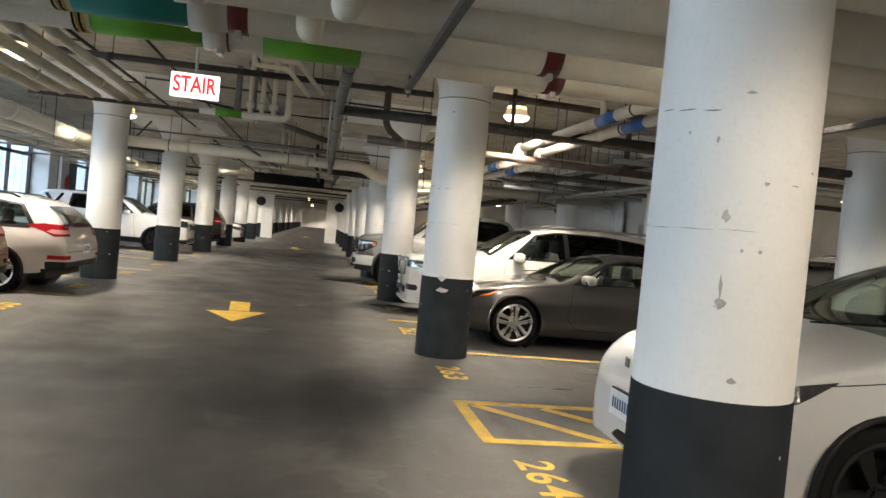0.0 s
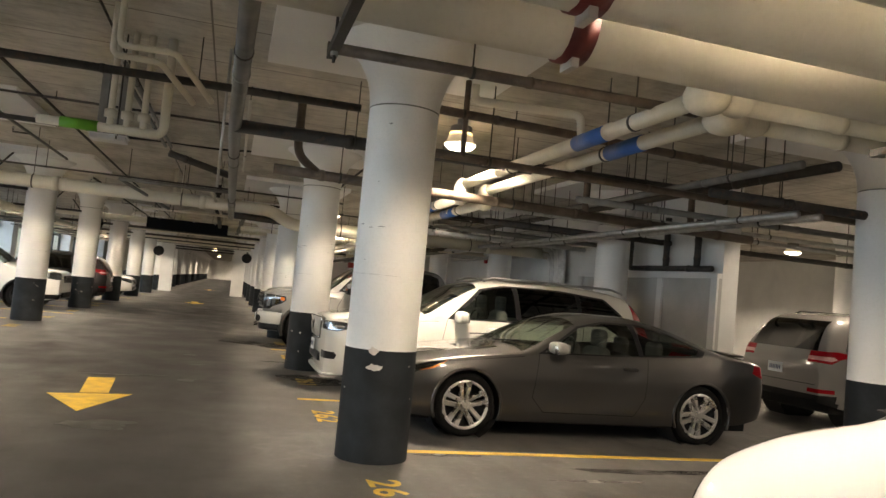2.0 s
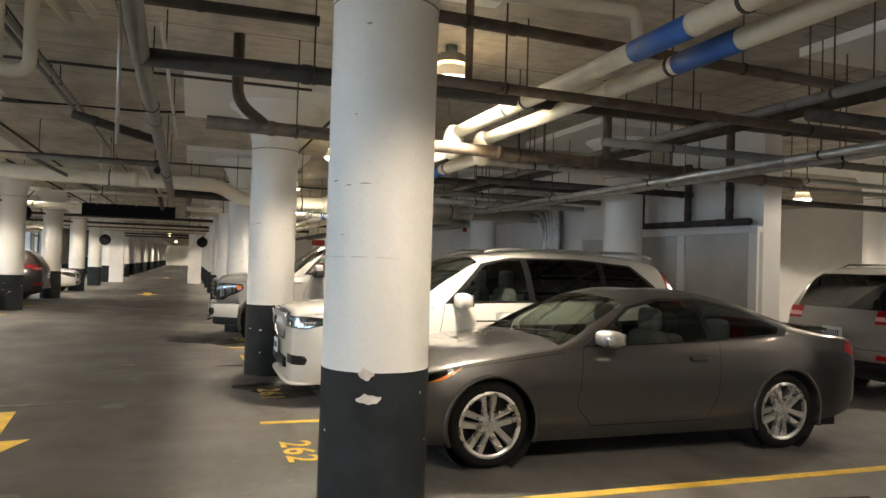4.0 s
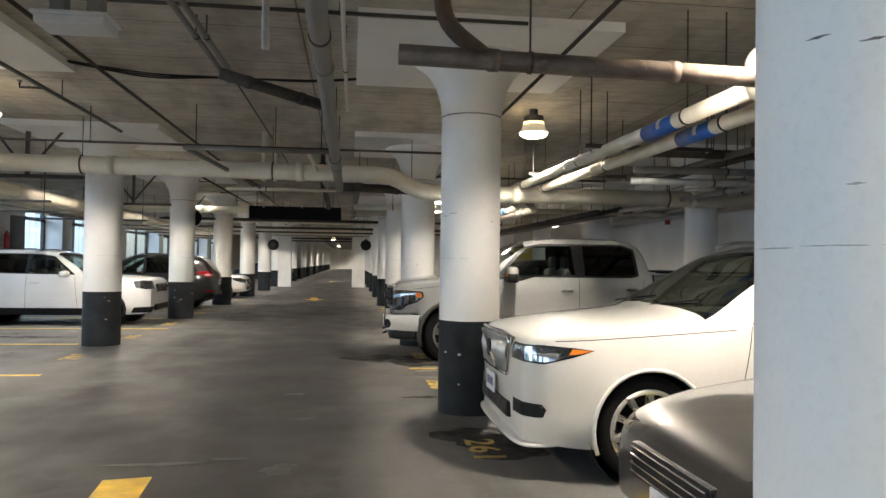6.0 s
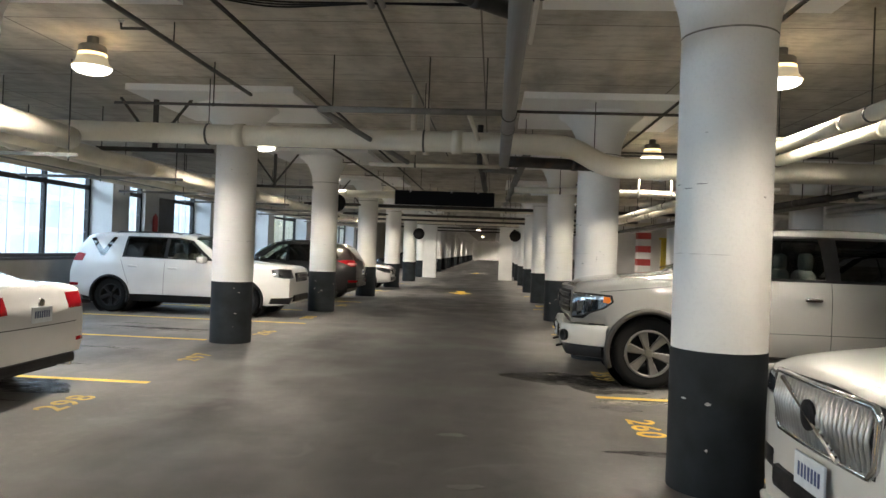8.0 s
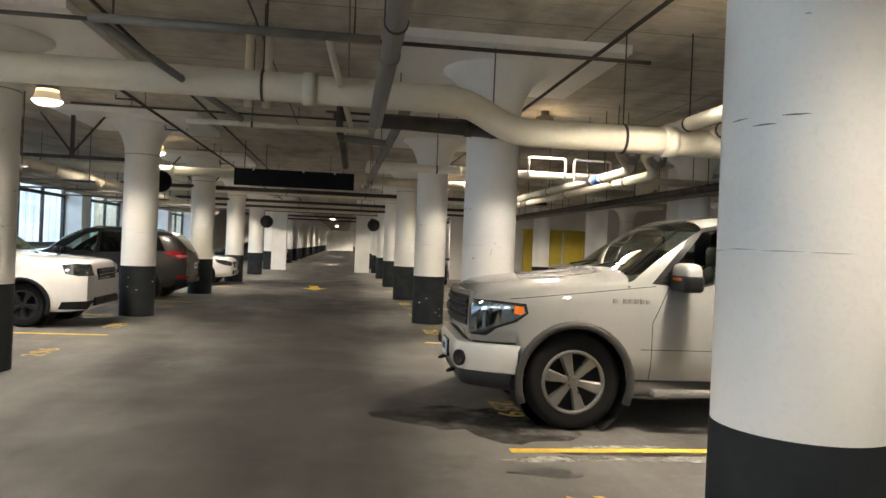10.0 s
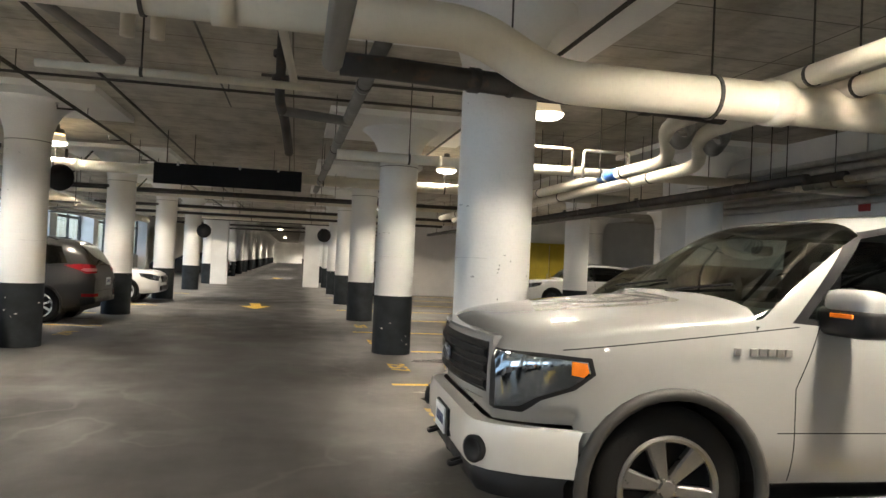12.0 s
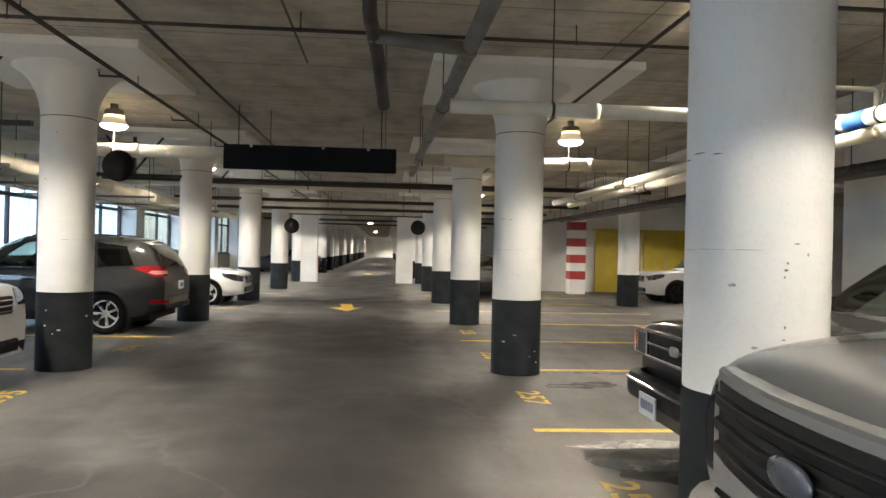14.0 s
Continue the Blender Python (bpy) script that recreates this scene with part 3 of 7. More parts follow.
mark("hatch_line", bar(1.5, 5.55, 1.5, 6.57, 0.11), "yellow border of a hatched no-parking strip")
for k in range(5):
    x = 1.62 + k * 0.62
    mark("hatch_line", bar(x, 6.54, x + 0.85, 5.58, 0.1), "yellow diagonal of a hatched no-parking strip")
for y in (11.5, 36.4, 61.2):
    x = -0.93
    mark("floor_arrow", [(x - 0.42, y - 0.06), (x + 0.05, y - 1.02), (x + 0.42, y + 0.09)], "yellow head of a direction arrow painted on the floor")
    mark("floor_arrow", [(x - 0.12, y + 0.06), (x + 0.17, y + 0.11), (x + 0.08, y + 1.28), (x - 0.23, y + 1.22)], "yellow tail of a direction arrow painted on the floor")


def number(text, x, y, rz, mat="yellow"):
    cu = bpy.data.curves.new("digits", "FONT")
    cu.body, cu.size, cu.align_x, cu.align_y, cu.extrude, cu.space_character = text, 0.42, "CENTER", "CENTER", 0.0015, 1.1
    cu.offset = 0.006
    tmp = bpy.data.objects.new("digits", cu)
    me = bpy.data.meshes.new_from_object(tmp)
    bpy.data.objects.remove(tmp)
    me.materials.append(M[mat])
    ob = new("stall_number", me)
    ob.matrix_basis = pose(x, y, 0.002, 0, 0, rz) @ Matrix.Diagonal((1.0, 0.85, 1, 1))
    return tagged(ob, "yellow stencilled stall number on the floor", "marking", "", "structure")


for text, x, y, mat in (("264", 1.68, 4.75, "yellow"), ("263", 1.66, 7.9, "yellow"), ("262", 1.56, 10.75, "yellow"), ("261", 1.6, 13.35, "yellow_worn"), ("260", 1.6, 16.5, "yellow"), ("259", 1.64, 19.25, "yellow_worn"),
                        ("258", 1.62, 22.1, "yellow_worn"), ("257", 1.62, 25.2, "yellow"), ("256", 1.62, 28.2, "yellow"), ("255", 1.62, 31.2, "yellow")):
    number(text, x, y, -90, mat)
for text, y, mat in (("298", 16.3, "yellow_worn"), ("297", 19.2, "yellow_worn"), ("296", 22.1, "yellow_worn"), ("295", 25.05, "yellow"), ("294", 28.55, "yellow_worn"), ("299", 13.3, "yellow_worn"), ("300", 10.4, "yellow")):
    number(text, -3.68, y, 90, mat)
def broken(m, scale, lo, hi):
    """Lets a stain break up into patches."""
    nt = m.node_tree
    out = nt.nodes["Material Output"]
    tr, mx = nt.nodes.new("ShaderNodeBsdfTransparent"), nt.nodes.new("ShaderNodeMixShader")
    n = noise_node(nt, scale, 8, rough=0.68)
    nt.links.new(ramp(nt, n.outputs[0], [(lo, (0, 0, 0)), (hi, (0.85, 0.85, 0.85))]).outputs[0], mx.inputs[0])
    nt.links.new(tr.outputs[0], mx.inputs[1])
    nt.links.new(nt.nodes["Principled BSDF"].outputs[0], mx.inputs[2])
    nt.links.new(mx.outputs[0], out.inputs[0])
    return m


M["wet"] = surface("damp_stain", (0.045, 0.043, 0.04), 0.45, var=0.3, scale=6, fine=60, bumpy=0.1)


def stain(x, y, rx, ry, mat, seed, label):
    rnd = random.Random(seed)
    ph = [rnd.uniform(0, 6.28) for _ in range(4)]
    poly = []
    for k in range(40):
        a = 2 * math.pi * k / 40
        r = 1 + 0.22 * math.sin(2 * a + ph[0]) + 0.16 * math.sin(3 * a + ph[1]) + 0.1 * math.sin(7 * a + ph[2]) + 0.05 * math.sin(13 * a + ph[3])
        poly.append((x + rx * r * math.cos(a), y + ry * r * math.sin(a)))
    tagged(part("floor_stain", prism(poly, 0.0003, 0.0022), mat), label, "stain", "", "structure")


for j, (x, y, rx, ry) in enumerate(((0.0, 12.9, 0.14, 0.12), (-0.9, 13.1, 0.3, 0.05), (0.05, 14.6, 0.12, 0.05), (-0.1, 15.9, 0.1, 0.07), (-0.4, 13.2, 0.12, 0.04), (1.5, 17.3, 0.25, 0.1), (-0.6, 9.9, 0.35, 0.18))):
    stain(x, y, rx, ry, "wet", j, "small damp dark stain on the floor")

M["salt"] = broken(surface("pale_salt_bloom", (0.33, 0.32, 0.3), 0.85, var=0.4, scale=8, fine=60, bumpy=0.2, spec=0.2), 3.5, 0.42, 0.62)
M["damp"] = broken(surface("damp_floor_patch", (0.03, 0.029, 0.027), 0.5, var=0.35, scale=3, fine=60, bumpy=0.2, spec=0.3), 2.2, 0.34, 0.78)
for j, (x, y, rx, ry) in enumerate(((1.35, 18.75, 0.75, 0.62), (2.2, 22.7, 0.55, 0.4), (1.75, 13.6, 0.5, 0.45), (2.4, 25.9, 0.4, 0.2), (-4.6, 17.0, 0.5, 0.4))):
    stain(x, y, rx, ry, "damp", 40 + j, "dark damp patch on the floor")
for j, (x, y, rx, ry) in enumerate(((1.75, 17.62, 0.5, 0.06), (2.75, 17.6, 0.45, 0.09), (2.3, 17.95, 0.35, 0.04), (2.2, 23.35, 0.5, 0.16), (2.3, 22.85, 0.5, 0.22), (2.75, 22.6, 0.3, 0.2), (3.0, 23.3, 0.4, 0.12), (3.4, 24.4, 0.7, 0.1), (-5.3, 18.3, 0.6, 0.06), (-6.3, 18.9, 0.7, 0.08),
                                        (-5.2, 19.7, 0.5, 0.06), (-6.6, 20.2, 0.6, 0.05), (-5.6, 21.9, 0.7, 0.07), (-6.4, 22.7, 0.6, 0.06), (3.6, 8.3, 0.5, 0.03), (2.6, 7.4, 0.3, 0.03), (4.3, 7.0, 0.5, 0.04))):
    stain(x, y, rx, ry, "salt", 70 + j, "pale salt streak on the floor")

rnd = random.Random(19)
for j in range(26):
    side = j % 2
    x, y = (rnd.uniform(1.2, 5.8), rnd.uniform(6.8, 34)) if side else (rnd.uniform(-8.2, -3.0), rnd.uniform(14, 36))
    stain(x, y, rnd.uniform(0.25, 0.9), rnd.uniform(0.03, 0.14), "salt" if j % 3 else "damp", 200 + j, "pale salt streak on the floor" if j % 3 else "dark damp patch on the floor")

# ---- lamps ----
def ceiling_lamp(x, y, z=3.34):
    c = thing("ceiling_lamp", (x, y, z), "round cream garage lamp with glowing lens under the slab", "lamp", "garage lamps")
    part("canopy", lathe([(0.06, 0.38), (0.06, 0.30), (0.125, 0.29), (0.142, 0.275), (0.146, 0.2)], 24), "steel_grey", c, smooth=True)
    part("band", lathe([(0.148, 0.2), (0.152, 0.165)], 24), "band_glow", c)
    part("shade", lathe([(0.156, 0.165), (0.162, 0.13), (0.17, 0.1), (0.205, 0.062), (0.212, 0.05), (0.2, 0.045)], 32), "lamp_cream", c, smooth=True)
    part("lens", lathe([(0.0, -0.03), (0.08, -0.025), (0.15, -0.008), (0.19, 0.02), (0.202, 0.047)], 32), "lamp_glow", c, smooth=True)
    return c


M["band_glow"] = glow("lamp_band", (1.0, 0.72, 0.32), 1.6)
lamp0 = ceiling_lamp(3.05, ROW0 + 2.55)


def lamp_light(x, y, z, watts, degrees=154, blend=0.22):
    l = bpy.data.lights.new("lamp_light", "SPOT")
    l.energy, l.color, l.shadow_soft_size, l.spot_size, l.spot_blend = watts, (1.0, 0.88, 0.70), 0.15, radians(degrees), blend
    ob = new("lamp_light", l)
    ob.location = (x, y, z)


def band_light(x, y, z):
    """The warm light that leaves the lamp sideways, through its band."""
    l = bpy.data.lights.new("band_light", "POINT")
    l.energy, l.color, l.shadow_soft_size = BAND_W, (1.0, 0.78, 0.48), 0.2
    ob = new("band_light", l)
    ob.location = (x, y, z)


for i in range(-2, 10):
    for x in (-4.25, 3.05, 10.2):
        y = ROW0 + BAY * i + 2.55
        if x > 5 and i > 6:
            continue
        if (x, i) != (3.05, 0):
            copy_thing(lamp0, pose(x, y, 3.34))
        lamp_light(x, y, 3.29, LAMP_W * (0.7 if x > 5 else WIDE))
        if x < 5 and i < 8:
            lamp_light(x, y, 3.29, LAMP_W * POOL, 100, 0.16)
            band_light(x, y, 3.46)
# stronger lamps added here, mostly out of sight, to brighten the far end wall
for x, y, k in ((-1.05, 70.0, 1.2), (3.05, 82.0, 1.6), (-4.25, 82.0, 1.6), (-1.05, 97.0, 1.6), (3.05, 112.0, 1.8), (-4.25, 112.0, 1.8), (3.05, 128.0, 2.2), (-4.25, 128.0, 2.2), (3.05, 144.5, 4.0), (-4.25, 144.5, 4.0)):
    copy_thing(lamp0, pose(x, y, 3.34))
    lamp_light(x, y, 3.29, LAMP_W * k)
for y in (12.2, 18.15, 24.1):
    copy_thing(lamp0, pose(14.4, y, 3.34))
    lamp_light(14.4, y, 3.29, LAMP_W)

# ---- cars ----
def curve(pts):
    """A monotone smooth curve through (x, y) pairs."""
    xs, ys = [p[0] for p in pts], [p[1] for p in pts]
    h = [b - a for a, b in zip(xs, xs[1:])]
    d = [(b - a) / k for a, b, k in zip(ys, ys[1:], h)]
    m = [d[0]] + [0.0 if a * b <= 0 else 2 * a * b / (a + b) for a, b in zip(d, d[1:])] + [d[-1]]

    def at(x):
        if x <= xs[0]:
            return ys[0]
        for i in range(len(h)):
            if x <= xs[i + 1]:
                t = (x - xs[i]) / h[i]
                return ((1 + 2 * t) * (1 - t) ** 2 * ys[i] + t * (1 - t) ** 2 * h[i] * m[i]
                        + t * t * (3 - 2 * t) * ys[i + 1] + t * t * (t - 1) * h[i] * m[i + 1])
        return ys[-1]
    return at


def inside(poly, u, v):
    hit = False
    for (a, b), (c, d) in zip(poly, poly[1:] + poly[:1]):
        if (b > v) != (d > v) and u < (c - a) * (v - b) / (d - b) + a:
            hit = not hit
    return hit


VIEWS = {
    "side": (0, 2, lambda c, n: abs(n.y) > 0.35),
    "left": (0, 2, lambda c, n: n.y < -0.35),
    "front": (1, 2, lambda c, n: n.x < -0.25),
    "rear": (1, 2, lambda c, n: n.x > 0.2),
    "top": (0, 1, lambda c, n: n.z > 0.2),
    "corner": (0, 2, lambda c, n: n.z < 0.9),
}


def take(bm, view, poly, ymin=0.0):
    """Cuts a polygon out of the body in a side, front, rear or top view, and gives back the pieces as meshes of their own."""
    iu, iv, ok = VIEWS[view]
    us, vs = [p[0] for p in poly], [p[1] for p in poly]
    lo, hi = (min(us) - 0.09, min(vs) - 0.09), (max(us) + 0.09, max(vs) + 0.09)

    def near():
        out = []
        for f in bm.faces:
            c = f.calc_center_median()
            u = abs(c[iu]) if iu == 1 else c[iu]
            v = abs(c[iv]) if iv == 1 else c[iv]
            if lo[0] < u < hi[0] and lo[1] < v < hi[1] and abs(c.y) >= ymin - 0.1 and ok(c, f.normal):
                out.append(f)
        return out

    signs = (1, -1) if 1 in (iu, iv) else (1,)
    edges = list(zip(poly, poly[1:] + poly[:1]))
    for s in signs:
        for (a, b), (c, d) in edges:
            co, no = [0, 0, 0], [0, 0, 0]
            co[iu], co[iv] = (a * s if iu == 1 else a), (b * s if iv == 1 else b)
            du, dv = c - a, d - b
            if math.hypot(du, dv) < 1e-6:
                continue
            no[iu], no[iv] = (dv * (s if iu == 1 else 1)), (-du * (s if iv == 1 else 1))
            fs = near()
            geom = list({v for f in fs for v in f.verts}) + list({e for f in fs for e in f.edges}) + fs
            bmesh.ops.bisect_plane(bm, geom=geom, dist=1e-5, plane_co=co, plane_no=no)
    if ymin:
        for s in (1, -1):
            fs = near()
            geom = list({v for f in fs for v in f.verts}) + list({e for f in fs for e in f.edges}) + fs
            bmesh.ops.bisect_plane(bm, geom=geom, dist=1e-5, plane_co=(0, s * ymin, 0), plane_no=(0, 1, 0))
    chosen = []
    for f in near():
        c = f.calc_center_median()
        u = abs(c[iu]) if iu == 1 else c[iu]
        v = abs(c[iv]) if iv == 1 else c[iv]
        if abs(c.y) >= ymin and inside(poly, u, v):
            chosen.append(f)
    return chosen


def lift(bm, faces, off, split):
    """Moves faces out of a mesh into new ones, pushed along their normals; split: one for each side."""
    groups = {}
    for f in faces:
        groups.setdefault((f.calc_center_median().y > 0) if split else True, []).append(f)
    out = []
    for key in sorted(groups):
        nb, seen = bmesh.new(), {}
        for f in groups[key]:
            vs = []
            for v in f.verts:
                if v not in seen:
                    seen[v] = nb.verts.new(v.co + v.normal * off)
                vs.append(seen[v])
            nb.faces.new(vs)
        out.append(nb)
    bmesh.ops.delete(bm, geom=faces, context="FACES")
    return out


def body_shell(s):
    """The skin of a car: front at x = 0, rear at x = L, sides at +-W / 2."""
    top, belt, bot, plan = curve(s["top"]), curve(s["belt"]), curve(s["bot"]), curve(s["plan"])
    L, half = s["L"], s["W"] / 2
    step = s.get("step", 0.055)
    xs, x = [0.0, 0.015, 0.04, 0.07, 0.11], 0.15
    while x < L - 0.13:
        xs.append(x)
        x += step
    xs += [L - 0.11, L - 0.07, L - 0.04, L - 0.015, L]
    NS, NT = 12, s.get("nt", 15)
    bm = bmesh.new()

    def ring(x):
        w, zb, zt, z0 = half * plan(x), belt(x), top(x), bot(x)
        zt = max(zt, zb + 0.01)
        pts = []
        for k in range(NS + 1):
            t = k / NS
            z = z0 + (zb - z0) * t
            f = 1.0
            if t < 0.3:
                f -= 0.055 * (1 - t / 0.3) ** 2
            if t > 0.72:
                f -= s.get("shoulder", 0.035) * ((t - 0.72) / 0.28) ** 2
            f += s.get("crease", 0.0) * math.exp(-((t - 0.62) / 0.1) ** 2)
            for xw in s["wheels"]:
                g = math.exp(-((x - xw) / (s["R"] * 1.15)) ** 4) * math.exp(-((z - s["R"] * 1.1) / (s["R"] * 1.1)) ** 4)
                f += s.get("flare", 0.012) * g
            pts.append((w * f, z))
        wb, h = pts[-1][0], zt - zb
        cab = min(1.0, max(0.0, (h - 0.12) / 0.25))
        n = 2.6 + (s.get("n", 5.0) - 2.6) * cab
        for k in range(1, NT + 1):
            a = math.pi / 2 * k / NT
            c, q = max(0.0, math.cos(a)) ** (2 / n), math.sin(a) ** (2 / n)
            z = zb + h * q
            pts.append((wb * c * (1 - s.get("tumble", 0.45) * cab * (z - zb)) if k < NT else 0.0, z))
        return pts

    def lay(x, pts):
        vs = [bm.verts.new((x, -y, z)) for y, z in pts]
        return vs + [bm.verts.new((x, y, z)) for y, z in pts[-2::-1]]

    rings = [lay(x, ring(x)) for x in xs]
    for a, b in zip(rings, rings[1:]):
        for k in range(len(a) - 1):
            bm.faces.new((a[k], b[k], b[k + 1], a[k + 1]))
    for base, sign, bulge in ((rings[0], -1, s.get("nose", 0.05)), (rings[-1], 1, s.get("tail", 0.04))):
        x = base[0].co.x
        zc = sum(v.co.z for v in base) / len(base)
        prev = base
        for f in (0.9, 0.75, 0.55, 0.35, 0.15):
            now = [bm.verts.new((x + sign * bulge * (1 - f ** 2), v.co.y * f, zc + (v.co.z - zc) * f)) for v in base]
            for k in range(len(base)):
                j = (k + 1) % len(base)
                q = (prev[k], prev[j], now[j], now[k])
                bm.faces.new(q if sign < 0 else q[::-1])
            prev = now
        bm.faces.new(prev if sign < 0 else prev[::-1])
    bmesh.ops.recalc_face_normals(bm, faces=bm.faces)
    bm.normal_update()
    return bm


def circle_poly(cx, cz, r, n=22):
    return [(cx + r * math.cos(2 * math.pi * k / n), cz + r * math.sin(2 * math.pi * k / n)) for k in range(n)]


def wheel_meshes(R, rim, width, spokes, style, dark, rim_mat="alloy"):
    """Tyre, barrel and spoke meshes about the y axis, outer face at -y."""
    t = Matrix.Rotation(radians(90), 4, "X")
    h = width / 2
    tyre = lathe([(rim, -h * 0.85), (rim + 0.01, -h * 0.97), (rim + (R - rim) * 0.5, -h), (R - 0.03, -h * 0.93), (R - 0.008, -h * 0.75), (R, -h * 0.5), (R, -h * 0.3), (R - 0.006, -h * 0.28), (R - 0.006, -h * 0.2), (R, -h * 0.18), (R, h * 0.18), (R - 0.006, h * 0.2), (R - 0.006, h * 0.28), (R, h * 0.3), (R, h * 0.5),
                  (R - 0.008, h * 0.75), (R - 0.03, h * 0.93), (rim + (R - rim) * 0.5, h), (rim, h * 0.85)], 44, t)
    barrel = lathe([(rim * 0.95, h * 0.75), (rim * 0.9, h * 0.1), (rim * 0.35, h * 0.05), (0, h * 0.05)], 32, t)
    sp = lathe([(rim * 0.93, h * 0.6), (rim * 0.9, h * 0.9), (rim * 0.96, h * 0.96), (rim * 1.02, h * 0.92), (rim * 1.02, h * 0.7)], 44, t)
    add_lathe(sp, [(rim * 0.25, h * 0.25), (rim * 0.24, h * 0.72), (rim * 0.17, h * 0.78), (rim * 0.15, h * 0.86), (0, h * 0.88)], 20, t)
    for k in range(spokes):
        for off in ((-0.046, 0.046) if style == "twin" else (0.0,)):
            wi, wo = {"twin": (0.038, 0.05), "wide": (0.045, 0.095), "thin": (0.03, 0.04), "steel": (0.06, 0.085)}[style]
            wi, wo = wi * rim / 0.23, wo * rim / 0.23
            o = off * rim / 0.23
            m = Matrix.Rotation(2 * math.pi * (k + 0.25) / spokes, 4, "Y")
            q = []
            for r, w, y in ((rim * 0.18, wi, h * 0.78), (rim * 0.55, (wi + wo) / 2, h * 0.8), (rim * 0.93, wo, h * 0.88)):
                oo = o * (0.45 + 0.55 * r / rim)
                q.append([sp.verts.new(m @ Vector((oo + a * w / 2, -y + b, r))) for a, b in ((-1, 0.012), (-0.75, 0), (0.75, 0), (1, 0.012), (1, 0.05), (-1, 0.05))])
            for a, b in zip(q, q[1:]):
                for i in range(6):
                    j = (i + 1) % 6
                    sp.faces.new((a[i], a[j], b[j], b[i]))
    for k in range(5):
        a = 2 * math.pi * k / 5
        add_lathe(sp, [(0.011, h * 0.78), (0.011, h * 0.86), (0, h * 0.87)], 8, t @ Matrix.Translation((0.05 * math.cos(a), 0.05 * math.sin(a), 0)))
    bmesh.ops.recalc_face_normals(sp, faces=sp.faces)
    out = []
    for name, bm in (("tyre", tyre), ("wheel", barrel), ("rim", sp)):
        for f in bm.faces:
            f.smooth = True
        for e in bm.edges:
            if len(e.link_faces) == 2 and e.calc_face_angle(0) > radians(35):
                e.smooth = False
        me = bpy.data.meshes.new(name)
        bm.to_mesh(me)
        bm.free()
        me.materials.append(M[{"tyre": "tyre", "wheel": "trim_black", "rim": "trim_black" if dark else rim_mat}[name]])
        out.append(me)
    return out


def add_blob(bm, lo, hi, n=2.6, seg=14):
    """A rounded block."""
    c = [(a + b) / 2 for a, b in zip(lo, hi)]
    r = [(b - a) / 2 for a, b in zip(lo, hi)]
    e = 2 / n
    pw = lambda v: math.copysign(abs(v) ** e, v)
    rings = []
    for i in range(seg // 2 + 1):
        t = -math.pi / 2 + math.pi * i / (seg // 2)
        cz, sz = pw(math.cos(t)) if abs(math.cos(t)) > 1e-6 else 0, pw(math.sin(t))
        if cz == 0:
            rings.append([bm.verts.new((c[0], c[1], c[2] + r[2] * sz))])
        else:
            rings.append([bm.verts.new((c[0] + r[0] * cz * pw(math.cos(2 * math.pi * k / seg)), c[1] + r[1] * cz * pw(math.sin(2 * math.pi * k / seg)), c[2] + r[2] * sz)) for k in range(seg)])
    for a, b in zip(rings, rings[1:]):
        for k in range(seg):
            j = (k + 1) % seg
            q = list(dict.fromkeys([a[k % len(a)], a[j % len(a)], b[j % len(b)], b[k % len(b)]]))
            if len(q) > 2:
                bm.faces.new(q)
    return bm


def blob(lo, hi, n=2.6, seg=14):
    return add_blob(bmesh.new(), lo, hi, n, seg)


